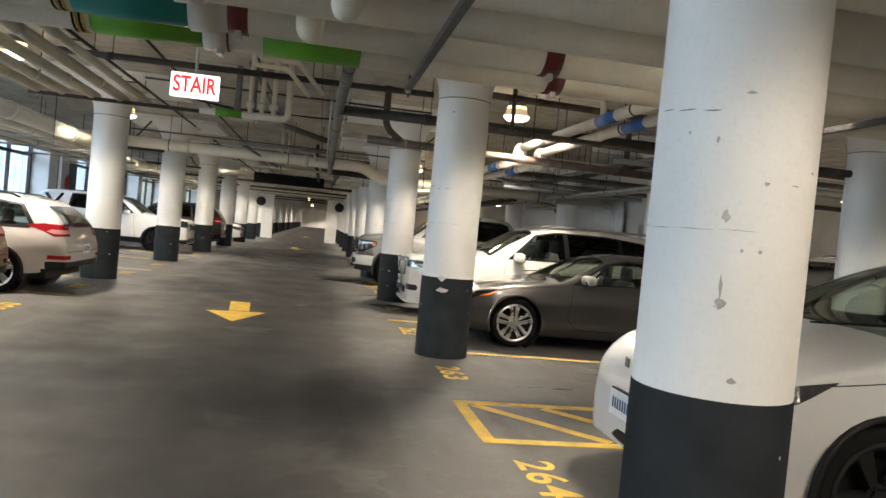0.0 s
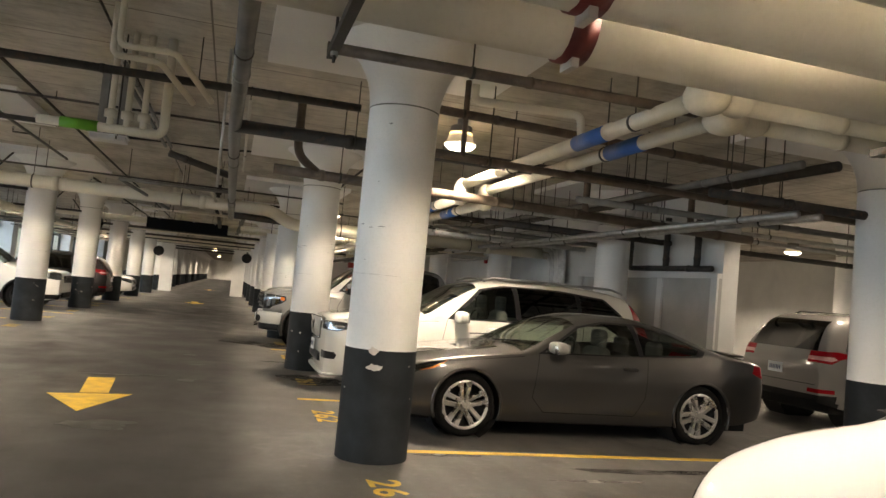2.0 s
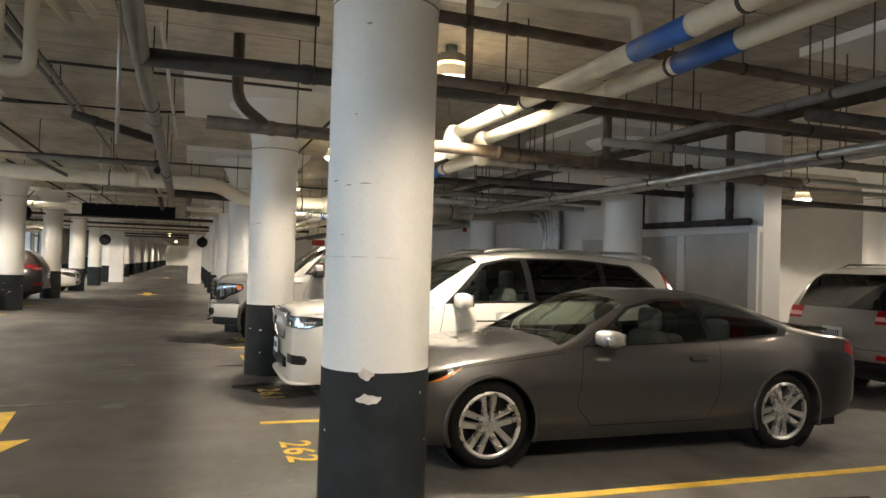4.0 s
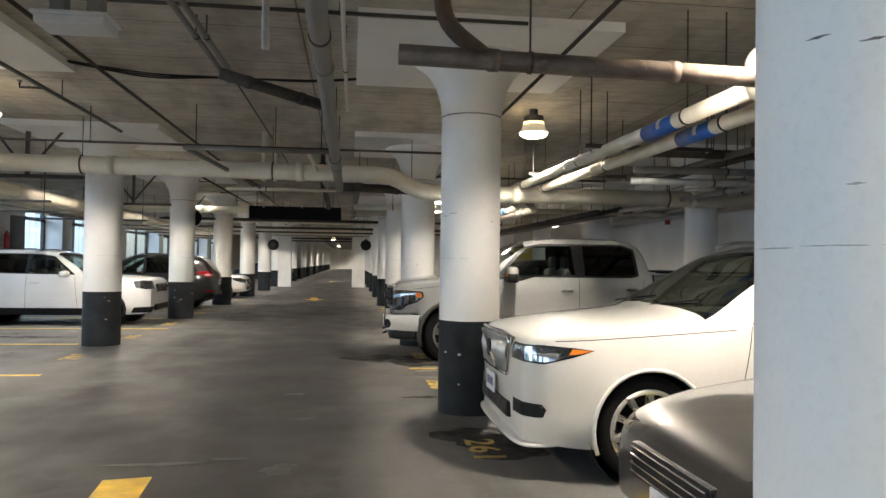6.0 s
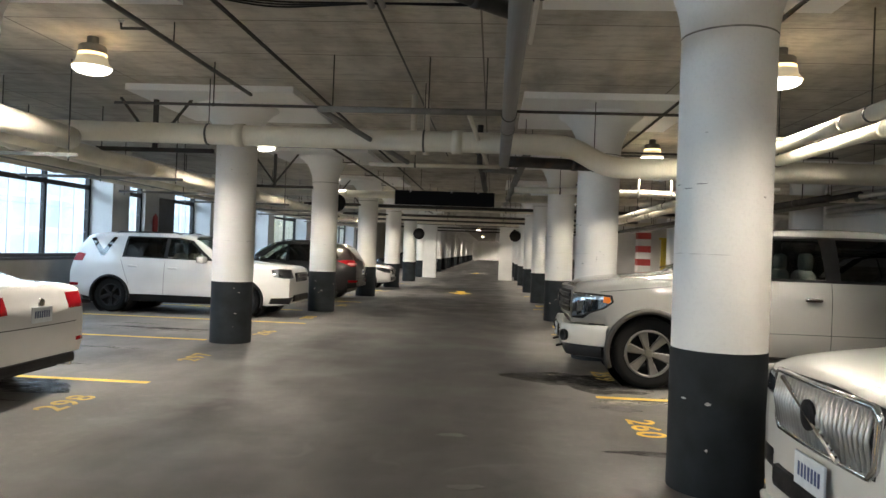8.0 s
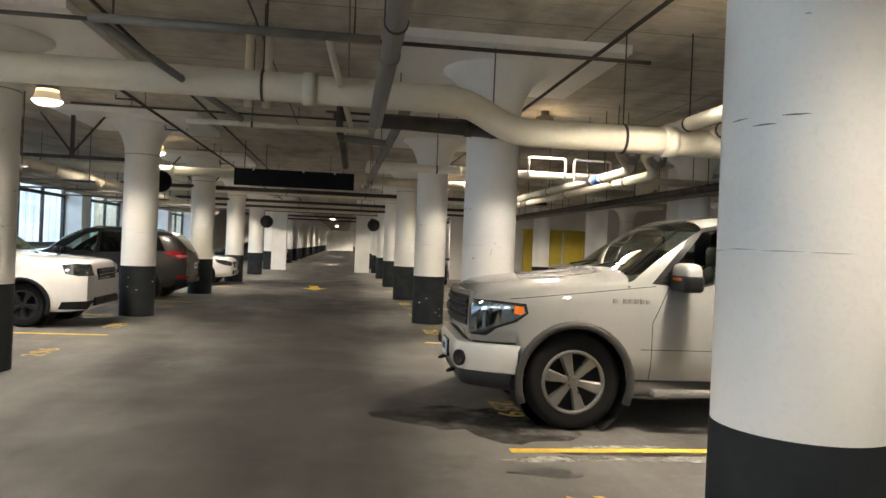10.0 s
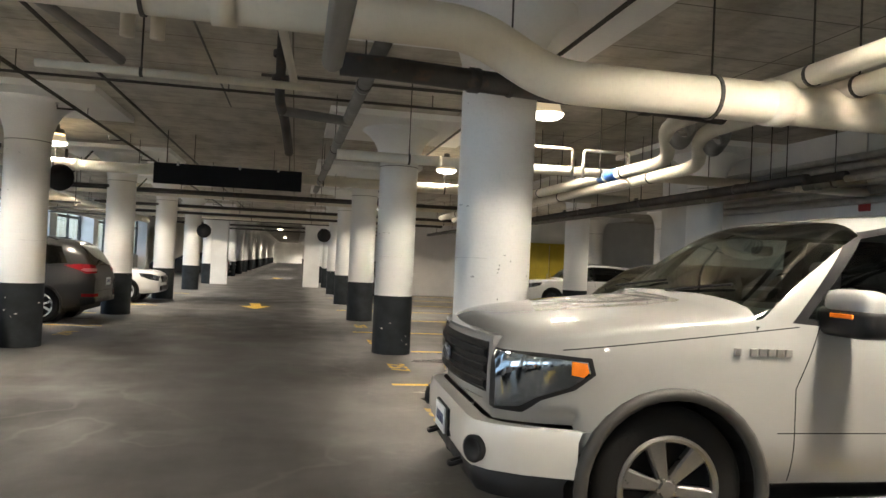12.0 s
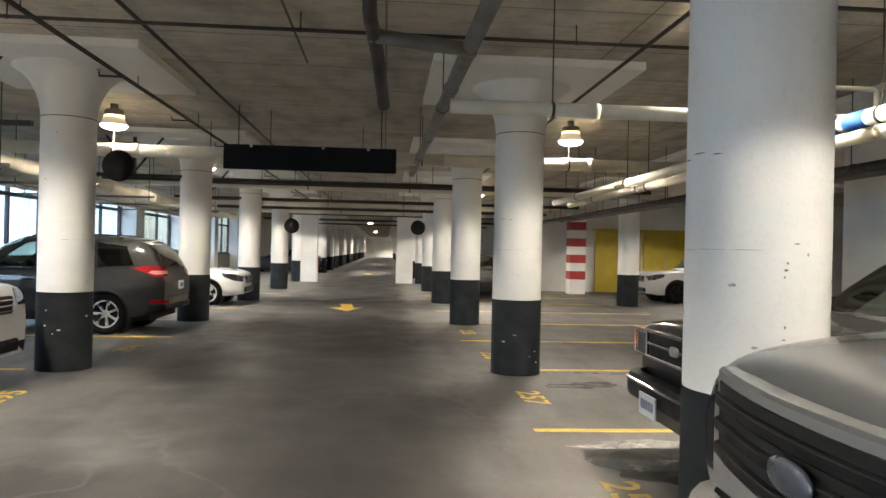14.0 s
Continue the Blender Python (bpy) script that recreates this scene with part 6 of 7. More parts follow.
OLD_SUV.update(n=8.0, tumble=0.25, nose=0.02, extra=old_extra, plates=[(-0.225, 0.1, 0.5, 0.3, 0)],
    top=[(0, 0.99), (0.02, 1.03), (0.1, 1.06), (0.6, 1.09), (1.25, 1.12), (1.36, 1.15), (1.7, 1.4), (1.95, 1.56), (2.3, 1.62), (4.1, 1.60), (4.3, 1.5), (4.42, 1.2), (4.5, 0.95)],
    belt=[(0, 0.96), (0.05, 0.99), (0.4, 1.0), (1.35, 1.03), (4.2, 1.06), (4.45, 1.0), (4.5, 0.9)],
    plan=[(0, 0.95), (0.06, 0.97), (0.3, 0.99), (0.6, 1.0), (4.2, 1.0), (4.5, 0.95)])
OLD_SUV["cuts"] = [q for q in OLD_SUV["cuts"] if q[0] not in ("headlight", "lamp_lens", "reflector")]
car("coupe", "dark grey metallic two-door coupe with silver wheels", COUPE, "grey_car", 2.05, 10.78, 0)
car("suv", "cream white large suv with upright ribbed chrome grille", XC, "cream_car", 1.73, 13.28, 0)
car("pickup_truck", "silver crew cab pickup truck with black grille", PICKUP, "silver_car", 1.19, 19.42, 0, "pickup", -2.0)
car("sedan", "white sedan parked tail out with blue plate", SALOON, "white_car", -8.68, 16.45, 0)
car("suv", "white compact suv with black wheels parked nose out", TERRAIN, "white_car", -4.0, 25.35, 180)
car("suv", "dark grey compact suv parked tail out", ESCAPE, "dark_car", -8.2, 31.0, 0)
car("hatchback", "white electric hatchback with smooth nose and black wheels", ELECTRIC, "white_car", 2.09, 4.5, 0)
car("suv", "dark older suv parked nose out beyond the column", OLD_SUV, "black_car", 2.09, 22.4, 0)
car("suv", "silver grey suv with red tail lights and plate", X3, "steel_car", 13.45, 12.1, 180)
car("hatchback", "pearl white hatchback with red tail lights parked tail out", HATCH, "pearl_car", -7.75, 12.55, 0)
car("hatchback", "gold brown hatchback parked tail out", HATCH, "gold_car", -8.1, 9.95, 0)
car("hatchback", "white hatchback parked nose out in the distance", HATCH, "white_car", -3.6, 37.2, 180)
car("sedan", "black sedan parked beside the aisle in the distance", SALOON, "black_car", 3.3, 40.6, 90)
car("suv", "white suv parked in the distance near yellow doors", WHITE_SUV, "white_car", 8.5, 40.9, 0)
car("sedan", "dark sedan parked tail out in the distance", SALOON, "dark_car", -8.4, 61.5, 0)
car("hatchback", "silver hatchback parked in the far aisle", HATCH, "silver_car", -8.2, 66.5, 0)


# ---- services under the slab ----
def pipe(name, pts, r, mat, label, bend=0.0, n=14, joints=0.0, jmat=None, hang=0.0, group=""):
    """A pipe run with collars, hung from the slab on rods."""
    pts = [Vector(p) for p in pts]
    c = thing(name, pts[0], label, "pipe", group)
    rel = [p - pts[0] for p in pts]
    part("run", tube(rel, r, n, bend), mat, c, smooth=True)
    for a, b in zip(rel, rel[1:]):
        d = b - a
        if joints and d.length > joints * 0.7:
            k = max(1, int(d.length / joints))
            for j in range(k):
                p = a + d * ((j + 0.5) / k)
                u = d.normalized()
                part("collar", tube([p - u * r * 0.5, p + u * r * 0.5], r * 1.13, n), jmat or mat, c, smooth=True)
        if hang and d.length > hang * 0.6 and abs(d.normalized().z) < 0.5:
            k = max(1, int(d.length / hang))
            for j in range(k):
                p = a + d * ((j + 0.35) / k)
                top = SLAB - (pts[0].z + p.z)
                part("hanger_rod", tube([p + Vector((0, 0, r * 0.9)), p + Vector((0, 0, r + top))], 0.007, 6), "iron", c)
                u = d.normalized()
                part("hanger_strap", tube([p - u * 0.012, p + u * 0.012], r * 1.06 + 0.004, n), "iron", c)
    return c


# bank of large jacketed pipes crossing the aisle
for j, (y, z, r) in enumerate(((3.55, 2.84, 0.15), (4.12, 2.78, 0.16), (4.66, 2.76, 0.16), (5.2, 2.74, 0.16), (5.74, 2.74, 0.155))):
    pipe("jacketed_pipe", [(-9.2, y, z), (7.9, y, z)], r, "pipe_cream", "large cream jacketed pipe crossing under the slab", joints=5.2, group="jacketed pipes")


def sleeve(name, x0, x1, y, z, r, mat, label):
    c = thing(name, (x0, y, z), label, "label")
    part("wrap", tube([(0, 0, 0), (x1 - x0, 0, 0)], r + 0.004, 20), mat, c, smooth=True)


for x0, x1, y, z, r, m in ((-1.45, -0.7, 5.74, 2.74, 0.155, "green"), (-0.33, 0.34, 5.74, 2.74, 0.155, "green"), (-1.4, -0.62, 5.2, 2.74, 0.16, "teal"), (-1.8, -0.72, 4.66, 2.76, 0.16, "green"),
                           (-1.9, -0.74, 4.12, 2.78, 0.16, "teal"), (-1.9, -0.9, 3.55, 2.84, 0.15, "green")):
    sleeve("pipe_label", x0, x1, y, z, r, m, m + " marker band wrapped round a pipe")
for x, y in ((-1.47, 5.74), (-1.42, 5.2)):
    for k in range(4):
        sleeve("tick_band", x - 0.09 + k * 0.022, x - 0.079 + k * 0.022, y, 2.74, 0.162, "yellow" if k % 2 else "trim_black", "yellow and black ticked tape on a pipe")
for x, y in ((-0.62, 5.74), (-0.44, 5.2), (1.58, 5.2), (1.78, 5.74)):
    c = thing("pipe_saddle", (x, y, 2.74), "maroon steel saddle under a jacketed pipe", "saddle")
    part("saddle_plate", tube([(-0.06, 0, 0), (0.06, 0, 0)], 0.168, 20), "maroon", c, smooth=True)
    part("saddle_foot", box((-0.02, -0.06, -0.2), (0.02, 0.06, -0.15), 0.005), "galv", c)
for y, x in ((4.93, 0.0), (4.39, 0.2)):
    c = thing("pipe_stub", (x, y, 2.72), "white domed stub hanging under a pipe", "pipe")
    part("dome", lathe([(0.08, 0.99), (0.085, -0.08), (0.08, -0.13), (0.06, -0.175), (0.03, -0.195), (0, -0.2)], 20), "pipe_white", c, smooth=True)


def trapeze(x0, y0, x1, y1, z, rods=2, mat="iron"):
    c = thing("trapeze_hanger", ((x0 + x1) / 2, (y0 + y1) / 2, z), "dark steel channel hung on threaded rods", "hanger", "trapeze hangers")
    d = Vector((x1 - x0, y1 - y0, 0))
    n = Vector((-d.y, d.x, 0)).normalized() * 0.022
    bm = bmesh.new()
    vs = []
    for e in (-0.5, 0.5):
        vs.append([bm.verts.new(d * e + n * a + Vector((0, 0, b))) for a, b in ((-1, 0), (1, 0), (1, 0.045), (0.6, 0.045), (0.6, 0.01), (-0.6, 0.01), (-0.6, 0.045), (-1, 0.045))])
    for k in range(8):
        bm.faces.new((vs[0][k], vs[0][(k + 1) % 8], vs[1][(k + 1) % 8], vs[1][k]))
    part("channel", bm, mat, c)
    for k in range(rods):
        e = -0.46 + 0.92 * k / max(1, rods - 1)
        p = d * e
        part("threaded_rod", tube([p + Vector((0, 0, -0.05)), p + Vector((0, 0, SLAB - z))], 0.008, 6), "iron", c)
        part("nut", lathe([(0.018, -0.02), (0.018, 0.0)], 6, Matrix.Translation(p)), "galv", c)
    return c


for x in (-6.5, -3.0, 0.74, 4.0, 7.2):
    trapeze(x, 3.2, x, 6.15, 2.52)
trapeze(-3.6, 10.4, -0.7, 10.4, 2.72)
trapeze(-4.6, 5.9, -1.6, 5.9, 2.8)
for x in (-3.5, -3.2, -2.85, -2.5, -2.2):
    pipe("grey_pipe", [(x, 6.0, 2.86), (x, 10.6, 2.8)], 0.06 if x < -2.4 else 0.045, "pipe_white", "pale grey pipe running under the slab", joints=2.2)
# exit sign
sg = thing("stair_sign", (-0.85, 6.2, 2.29), "lit white sign with red letters hung from a pipe", "sign")
part("sign_box", box((-0.175, -0.025, 0), (0.175, 0.025, 0.18), 0.006), "sign_glow", sg)
part("sign_stem", tube([(0, 0, 0.2), (0, 0, 1.43)], 0.012, 8), "galv", sg)
cu = bpy.data.curves.new("letters", "FONT")
cu.body, cu.size, cu.align_x, cu.align_y, cu.extrude, cu.offset = "STAIR", 0.16, "CENTER", "CENTER", 0.001, 0.004
tmp = bpy.data.objects.new("letters", cu)
me = bpy.data.meshes.new_from_object(tmp)
bpy.data.objects.remove(tmp)
me.materials.append(M["sign_red"])
tx = new("letters", me)
tx.parent = sg
tx.matrix_basis = pose(0, -0.028, 0.09, 90, 0, 0) @ Matrix.Diagonal((0.75, 1.05, 1, 1))

# manifold with elbows
mf = thing("pipe_manifold", (-0.75, 10.3, 2.75), "white pipe manifold with three risers", "pipe")
part("header", tube([(-0.75, 0, 0), (0.37, 0, 0), (0.37, 0, 0.97)], 0.045, 12, 0.1), "pipe_white", mf, smooth=True)
for k in range(3):
    part("riser", tube([(-0.12 + k * 0.15, 0, 0), (-0.12 + k * 0.15, 0, 0.97)], 0.032, 12), "pipe_white", mf, smooth=True)
    part("valve", lathe([(0, 0.08), (0.06, 0.09), (0.06, 0.16), (0, 0.18)], 14, Matrix.Translation((-0.12 + k * 0.15, 0, 0.02))), "pipe_white", mf, smooth=True)
sleeve("pipe_label", -1.3, -0.97, 10.3, 2.75, 0.048, "green", "green marker band wrapped round a pipe")
pipe("white_pipe", [(-0.71, 9.35, 3.72), (-0.71, 9.35, 3.31), (-0.25, 9.3, 3.31), (0.05, 9.95, 3.08)], 0.029, "pipe_white", "thin white bent pipe", bend=0.07)
pipe("white_pipe", [(-0.78, 9.5, 3.72), (-0.78, 9.5, 3.26), (-0.39, 9.5, 3.26), (-0.12, 10.05, 3.06)], 0.029, "pipe_white", "thin white bent pipe", bend=0.07)
pipe("iron_pipe", [(-3.4, 10.05, 3.24), (1.5, 10.05, 3.28)], 0.04, "iron", "dark iron pipe under the slab", joints=1.6, hang=2.2)
pipe("conduit", [(0.17, 10.2, 3.7), (0.18, 10.2, 2.3)], 0.014, "galv", "thin conduit dropping from the slab", n=8)
# things about the aisle slab
lt = thing("light_tray", (-1.15, 12.05, 2.89), "pale plastic light tray hung on two square posts", "lamp")
part("tray", box((-0.2, -0.13, 0), (0.2, 0.13, 0.06), 0.015), "tray_white", lt)
part("lip", box((-0.215, -0.145, 0.055), (0.215, 0.145, 0.075), 0.006), "tray_white", lt)
for x in (-0.1, 0.11):
    part("post", box((x - 0.045, -0.045, 0.06), (x + 0.045, 0.045, SLAB - 2.89), 0.008), "steel_grey", lt)
for k in range(3):
    pipe("black_cable", [(-2.7, 15.85 + k * 0.03, 3.7), (-1.8, 15.98 + k * 0.02, 3.62 - k * 0.02), (-0.9, 15.95, 3.61), (0.0, 16.0 - k * 0.02, 3.63 - k * 0.015), (1.25, 15.82, 3.7)], 0.009, "trim_black", "black cable sagging under the slab", bend=0.25, n=6)
pipe("iron_pipe", [(-0.62, 13.75, 3.1), (0.26, 14.1, 2.93)], 0.05, "iron", "short dark branch joining the drain", joints=0.4)
for dx in (0.0, 0.09):
    pipe("conduit", [(-0.98 + dx, 10.9, 3.56), (-0.87 + dx, 15.7, 3.5)], 0.026, "steel_grey", "grey conduit along the slab", hang=2.2, n=8)
pipe("cream_pipe", [(0.41, 10.7, 3.32), (0.43, 15.9, 3.28)], 0.018, "pipe_cream", "thin cream pipe along the slab", joints=1.7, hang=2.4, n=8)

# cream duct crossing the aisle with an offset bend
pipe("cream_duct", [(-7.6, 19.3, 3.0), (1.12, 19.3, 2.95), (1.62, 19.3, 2.68), (7.95, 19.3, 2.68)], 0.135, "duct", "cream jacketed pipe crossing the aisle with an offset", bend=0.2, n=22, joints=2.3, hang=2.4)
# grey drain along the aisle
pipe("grey_drain", [(0.34, 6.9, 3.14), (0.28, 10.6, 3.02), (0.29, 19.5, 2.72)], 0.066, "steel_grey", "grey drain pipe running along the aisle", joints=3.0, hang=3.0)
pipe("black_drain", [(0.28, 10.6, 3.02), (7.6, 10.6, 3.05)], 0.07, "iron", "black cast iron drain crossing above the cars", joints=2.4, hang=2.6)
pipe("black_drain", [(0.35, 19.75, 2.78), (0.6, 19.75, 2.78), (3.2, 19.9, 2.72)], 0.075, "iron", "black cast iron drain behind the cream duct", joints=1.2, hang=2.6)
pipe("grey_drain", [(0.65, 19.9, 3.02), (0.5, 31.0, 2.95)], 0.06, "steel_grey", "grey drain pipe running along the aisle", joints=2.6, hang=3.0)
# brown iron line with capped end
pipe("iron_pipe", [(0.78, 12.0, 2.83), (8.0, 12.0, 2.72)], 0.065, "iron_brown", "brown cast iron pipe with capped end", joints=1.15, hang=1.9)
pipe("iron_pipe", [(1.05, 12.0, 3.7), (1.05, 12.0, 3.05), (1.32, 12.0, 2.85)], 0.055, "iron_brown", "cast iron branch dropping into a pipe", bend=0.15, joints=0.5)
pipe("iron_pipe", [(1.62, 9.6, 3.3), (6.5, 9.6, 3.2)], 0.045, "iron_brown", "brown iron pipe under the slab", joints=2.0, hang=2.0)
pipe("iron_pipe", [(0.86, 7.6, 3.05), (6.8, 7.6, 3.1)], 0.04, "iron_brown", "brown iron pipe under the slab", joints=2.0, hang=2.0)
for x in (5.15, 6.9):
    pipe("iron_drop", [(x, 12.0, 3.5), (x, 12.0, 2.78)], 0.05, "iron_brown", "short cast iron drop pipe", joints=0.35)
# two white lines along the right-hand cars
def blue_band(x, y0, y1, z0, z1, r):
    c = thing("pipe_label", (x, y0, z0), "blue marker band wrapped round a pipe", "label")
    part("wrap", tube([(0, 0, 0), (0, y1 - y0, z1 - z0)], r, 18), "blue", c, smooth=True)


for x, z, ye in ((3.43, 3.0, 7.0), (3.78, 2.96, 7.25)):
    pipe("white_pipe", [(x, ye, z), (x - 0.05, 12.2, z)], 0.068, "pipe_white", "white jacketed pipe above the parked cars", joints=2.5, hang=2.5)
    pipe("white_pipe", [(x - 0.1, 12.3, z - 0.2), (x - 0.1, 21.0, z - 0.15), (x + 0.5, 22.0, z - 0.3), (x + 0.5, 34.0, z - 0.3)], 0.07, "pipe_white", "white jacketed pipe above the parked cars", bend=0.35, joints=2.5, hang=2.5)
    pipe("white_pipe", [(x, ye, z - 0.02), (7.9, ye - 0.15, z - 0.05)], 0.065, "pipe_white", "white jacketed pipe above the parked cars", joints=1.5, hang=2.5)
    blue_band(x - 0.013, 8.33, 8.92, z, z, 0.074)
    blue_band(x - 0.1, 13.5, 14.15, z - 0.2, z - 0.197, 0.076)
    c = thing("pipe_elbow", (x, ye, z), "white swollen insulated pipe elbow", "pipe")
    part("elbow", blob((-0.15, -0.15, -0.13), (0.17, 0.17, 0.13), 2.2, 18), "pipe_white", c, smooth=True)
    part("elbow_collar", blob((0.12, -0.12, -0.11), (0.36, 0.1, 0.11), 2.4, 18), "pipe_white", c, smooth=True)
    c = thing("pipe_elbow", (x - 0.07, 12.25, z - 0.1), "white swollen insulated pipe elbow", "pipe")
    part("elbow", blob((-0.11, -0.13, -0.2), (0.11, 0.13, 0.19), 2.3, 18), "pipe_white", c, smooth=True)
    c = thing("pipe_elbow", (x + 0.1, 21.1, z - 0.16), "grey ribbed flexible pipe coupling", "pipe")
    bmf = bmesh.new()
    for k in range(5):
        add_lathe(bmf, [(0.085, -0.02), (0.12, 0.0), (0.085, 0.02)], 18, Matrix.Translation((0.02 * k, 0.055 * k - 0.1, -0.01 * k)) @ Matrix.Rotation(radians(-80), 4, "X"))
    part("bellows", bmf, "galv", c, smooth=True)
blue_band(3.93, 23.2, 23.7, 2.70, 2.70, 0.076)
for y in (15.3, 17.9):
    trapeze(3.1, y, 4.6, y, 2.84)
trapeze(6.4, 5.7, 6.4, 7.2, 2.55, 2, "galv")

pipe("cream_pipe", [(2.42, 9.12, 3.45), (2.42, 9.12, 3.3), (3.47, 9.0, 3.3), (3.5, 9.0, 3.02)], 0.04, "pipe_cream", "cream pipe with elbows above the parked cars", bend=0.07)
for x in (2.05, 2.5):
    pipe("iron_drop", [(x, 9.6, 3.7), (x, 9.6, 2.85)], 0.028, "iron_brown", "thin brown iron drop pipe")
pipe("iron_pipe", [(1.8, 9.62, 2.85), (7.5, 9.62, 2.78)], 0.04, "iron_brown", "brown iron pipe under the slab", joints=1.8, hang=2.0)

# crowded pipes above the right-hand bay
for x0, x1, y, z, r, m in ((4.2, 13.0, 13.2, 2.98, 0.04, "galv"), (4.2, 13.0, 13.5, 2.9, 0.04, "galv"), (4.4, 13.5, 14.1, 2.75, 0.05, "iron"), (4.0, 7.9, 16.1, 2.95, 0.06, "iron"), (4.2, 7.9, 16.6, 2.8, 0.05, "steel_grey"), (4.4, 7.9, 17.2, 2.72, 0.05, "galv"),
                           (4.6, 14.0, 11.2, 2.85, 0.045, "steel_grey"), (5.0, 15.0, 9.0, 2.75, 0.05, "iron"), (7.6, 16.0, 8.2, 2.6, 0.05, "iron"), (7.6, 16.0, 8.6, 2.68, 0.045, "galv")):
    pipe("service_pipe", [(x0, y, z), (x1, y, z)], r, m, {"galv": "galvanised conduit under the slab", "iron": "dark iron pipe under the slab", "steel_grey": "grey painted pipe under the slab"}[m], joints=2.0, hang=2.2, n=10)
for x, y0, y1, z, r, m in ((5.2, 8.0, 19.0, 2.92, 0.04, "steel_grey"), (5.6, 8.0, 19.0, 2.96, 0.05, "iron"), (6.1, 9.0, 22.0, 2.66, 0.04, "galv"), (6.4, 9.0, 22.0, 2.66, 0.04, "galv"), (5.6, 22.0, 45.0, 2.62, 0.06, "iron"), (6.1, 22.0, 45.0, 2.7, 0.05, "iron"), (6.8, 22.0, 45.0, 2.76, 0.06, "steel_grey")):
    pipe("service_pipe", [(x, y0, z), (x, y1, z)], r, m, {"galv": "galvanised conduit under the slab", "iron": "dark iron pipe under the slab", "steel_grey": "grey painted pipe under the slab"}[m], joints=2.4, hang=2.6, n=10)
# drain loop on the block wall
pipe("iron_loop", [(7.86, 15.2, 3.1), (7.86, 15.2, 2.3), (7.86, 12.7, 2.27)], 0.05, "iron", "dark iron pipe looping along the wall", bend=0.08, joints=0.9)
for y in (13.1, 14.0):
    pipe("iron_drop", [(7.86, y, 3.2), (7.86, y, 2.3)], 0.055, "iron", "dark iron drop pipe with trap", joints=0.3)
# bank of bent conduits on the wall
for k in range(6):
    r = 0.2 + k * 0.125
    pipe("bent_conduit", [(7.84, 27.0, 2.45 + r), (7.84, 18.9 - r, 2.45 + r), (7.84, 18.9 - r, 0.9)], 0.054, "galv", "galvanised conduit bending down the wall", bend=0.45 + k * 0.09, n=10)
ab = thing("fire_alarm", (7.93, 23.8, 2.6), "small red alarm box on the white wall", "alarm")
part("alarm_box", box((0, -0.08, -0.09), (0.07, 0.08, 0.09), 0.01), "red", ab)
part("alarm_conduit", tube([(0.05, 0, 0.09), (0.05, 0, 1.1)], 0.012, 6), "galv", ab)

# left-hand bundle along the windows
for x, z, r, m in ((-5.35, 2.86, 0.15, "pipe_cream"), (-5.8, 2.72, 0.12, "pipe_white"), (-6.25, 2.78, 0.15, "pipe_cream"), (-6.7, 2.66, 0.08, "pipe_white"), (-7.1, 2.7, 0.08, "steel_grey"), (-7.5, 2.72, 0.11, "pipe_white")):
    pipe("bundle_pipe", [(x, 6.4, z + 0.1), (x, 18.9 if x == -5.35 else 46.0, z - 0.04)], r, m, "jacketed pipe along the window side", joints=2.7, group="window side pipes")
for y in (9.6, 12.6, 15.6, 18.4, 21.4, 24.6, 27.6, 30.6, 33.6, 36.6, 39.6):
    trapeze(-7.75, y, -4.95, y, 2.52, 3, "steel_grey")
for y in (20.3, 26.2, 32.2, 38.1):
    c = thing("brace_hanger", (-4.9, y, 2.85), "dark steel hanger with two diagonal braces", "hanger")
    part("post", box((-0.03, -0.03, 0), (0.03, 0.03, SLAB - 2.85)), "iron", c)
    for sx in (-1, 1):
        part("brace", tube([(0, 0, 0.1), (sx * 0.55, 0, 0.8)], 0.022, 6), "iron", c)
    part("beam", box((-0.9, -0.03, 0.0), (0.9, 0.03, 0.06)), "iron", c)
# sprinkler lines and cables
for x, y0, y1, z, r in ((-3.08, 6.5, 19.2, 3.5, 0.024), (-3.08, 22.3, 48.0, 3.5, 0.024), (-2.3, 3.0, 60.0, 3.62, 0.02), (-0.9, 8.0, 26.0, 3.66, 0.012), (2.5, 12.5, 40.0, 3.55, 0.02)):
    c = thing("sprinkler_pipe", (x, y0, z), "thin dark sprinkler pipe under the slab", "pipe")
    part("run", tube([(0, 0, 0), (0, y1 - y0, 0)], r, 8), "iron", c, smooth=True)
    k = 0
    while k * 2.9 + 1.2 < y1 - y0 and r > 0.02:
        y = k * 2.9 + 1.2
        part("branch", tube([(0, y, 0), (-0.28, y, 0), (-0.28, y, 0.07)], 0.014, 6), "iron", c)
        part("sprinkler_head", lathe([(0.012, 0.05), (0.03, 0.07), (0.03, 0.075), (0, 0.09)], 10, Matrix.Translation((-0.28, y, 0))), "galv", c)
        part("hanger_rod", tube([(0, y + 0.5, 0), (0, y + 0.5, SLAB - z)], 0.006, 6), "iron", c)
        k += 1
for y, x0, x1, z in ((18.4, -4.5, 2.6, 3.2), (22.6, -0.3, 6.0, 3.35), (24.4, -4.3, 3.5, 3.55), (13.6, -3.0, 2.0, 3.62), (30.6, -4.0, 4.0, 3.1), (34.2, -4.0, 3.0, 2.95)):
    pipe("conduit", [(x0, y, z), (x1, y, z)], 0.018, "iron", "thin dark conduit crossing the slab", hang=2.5, n=8)
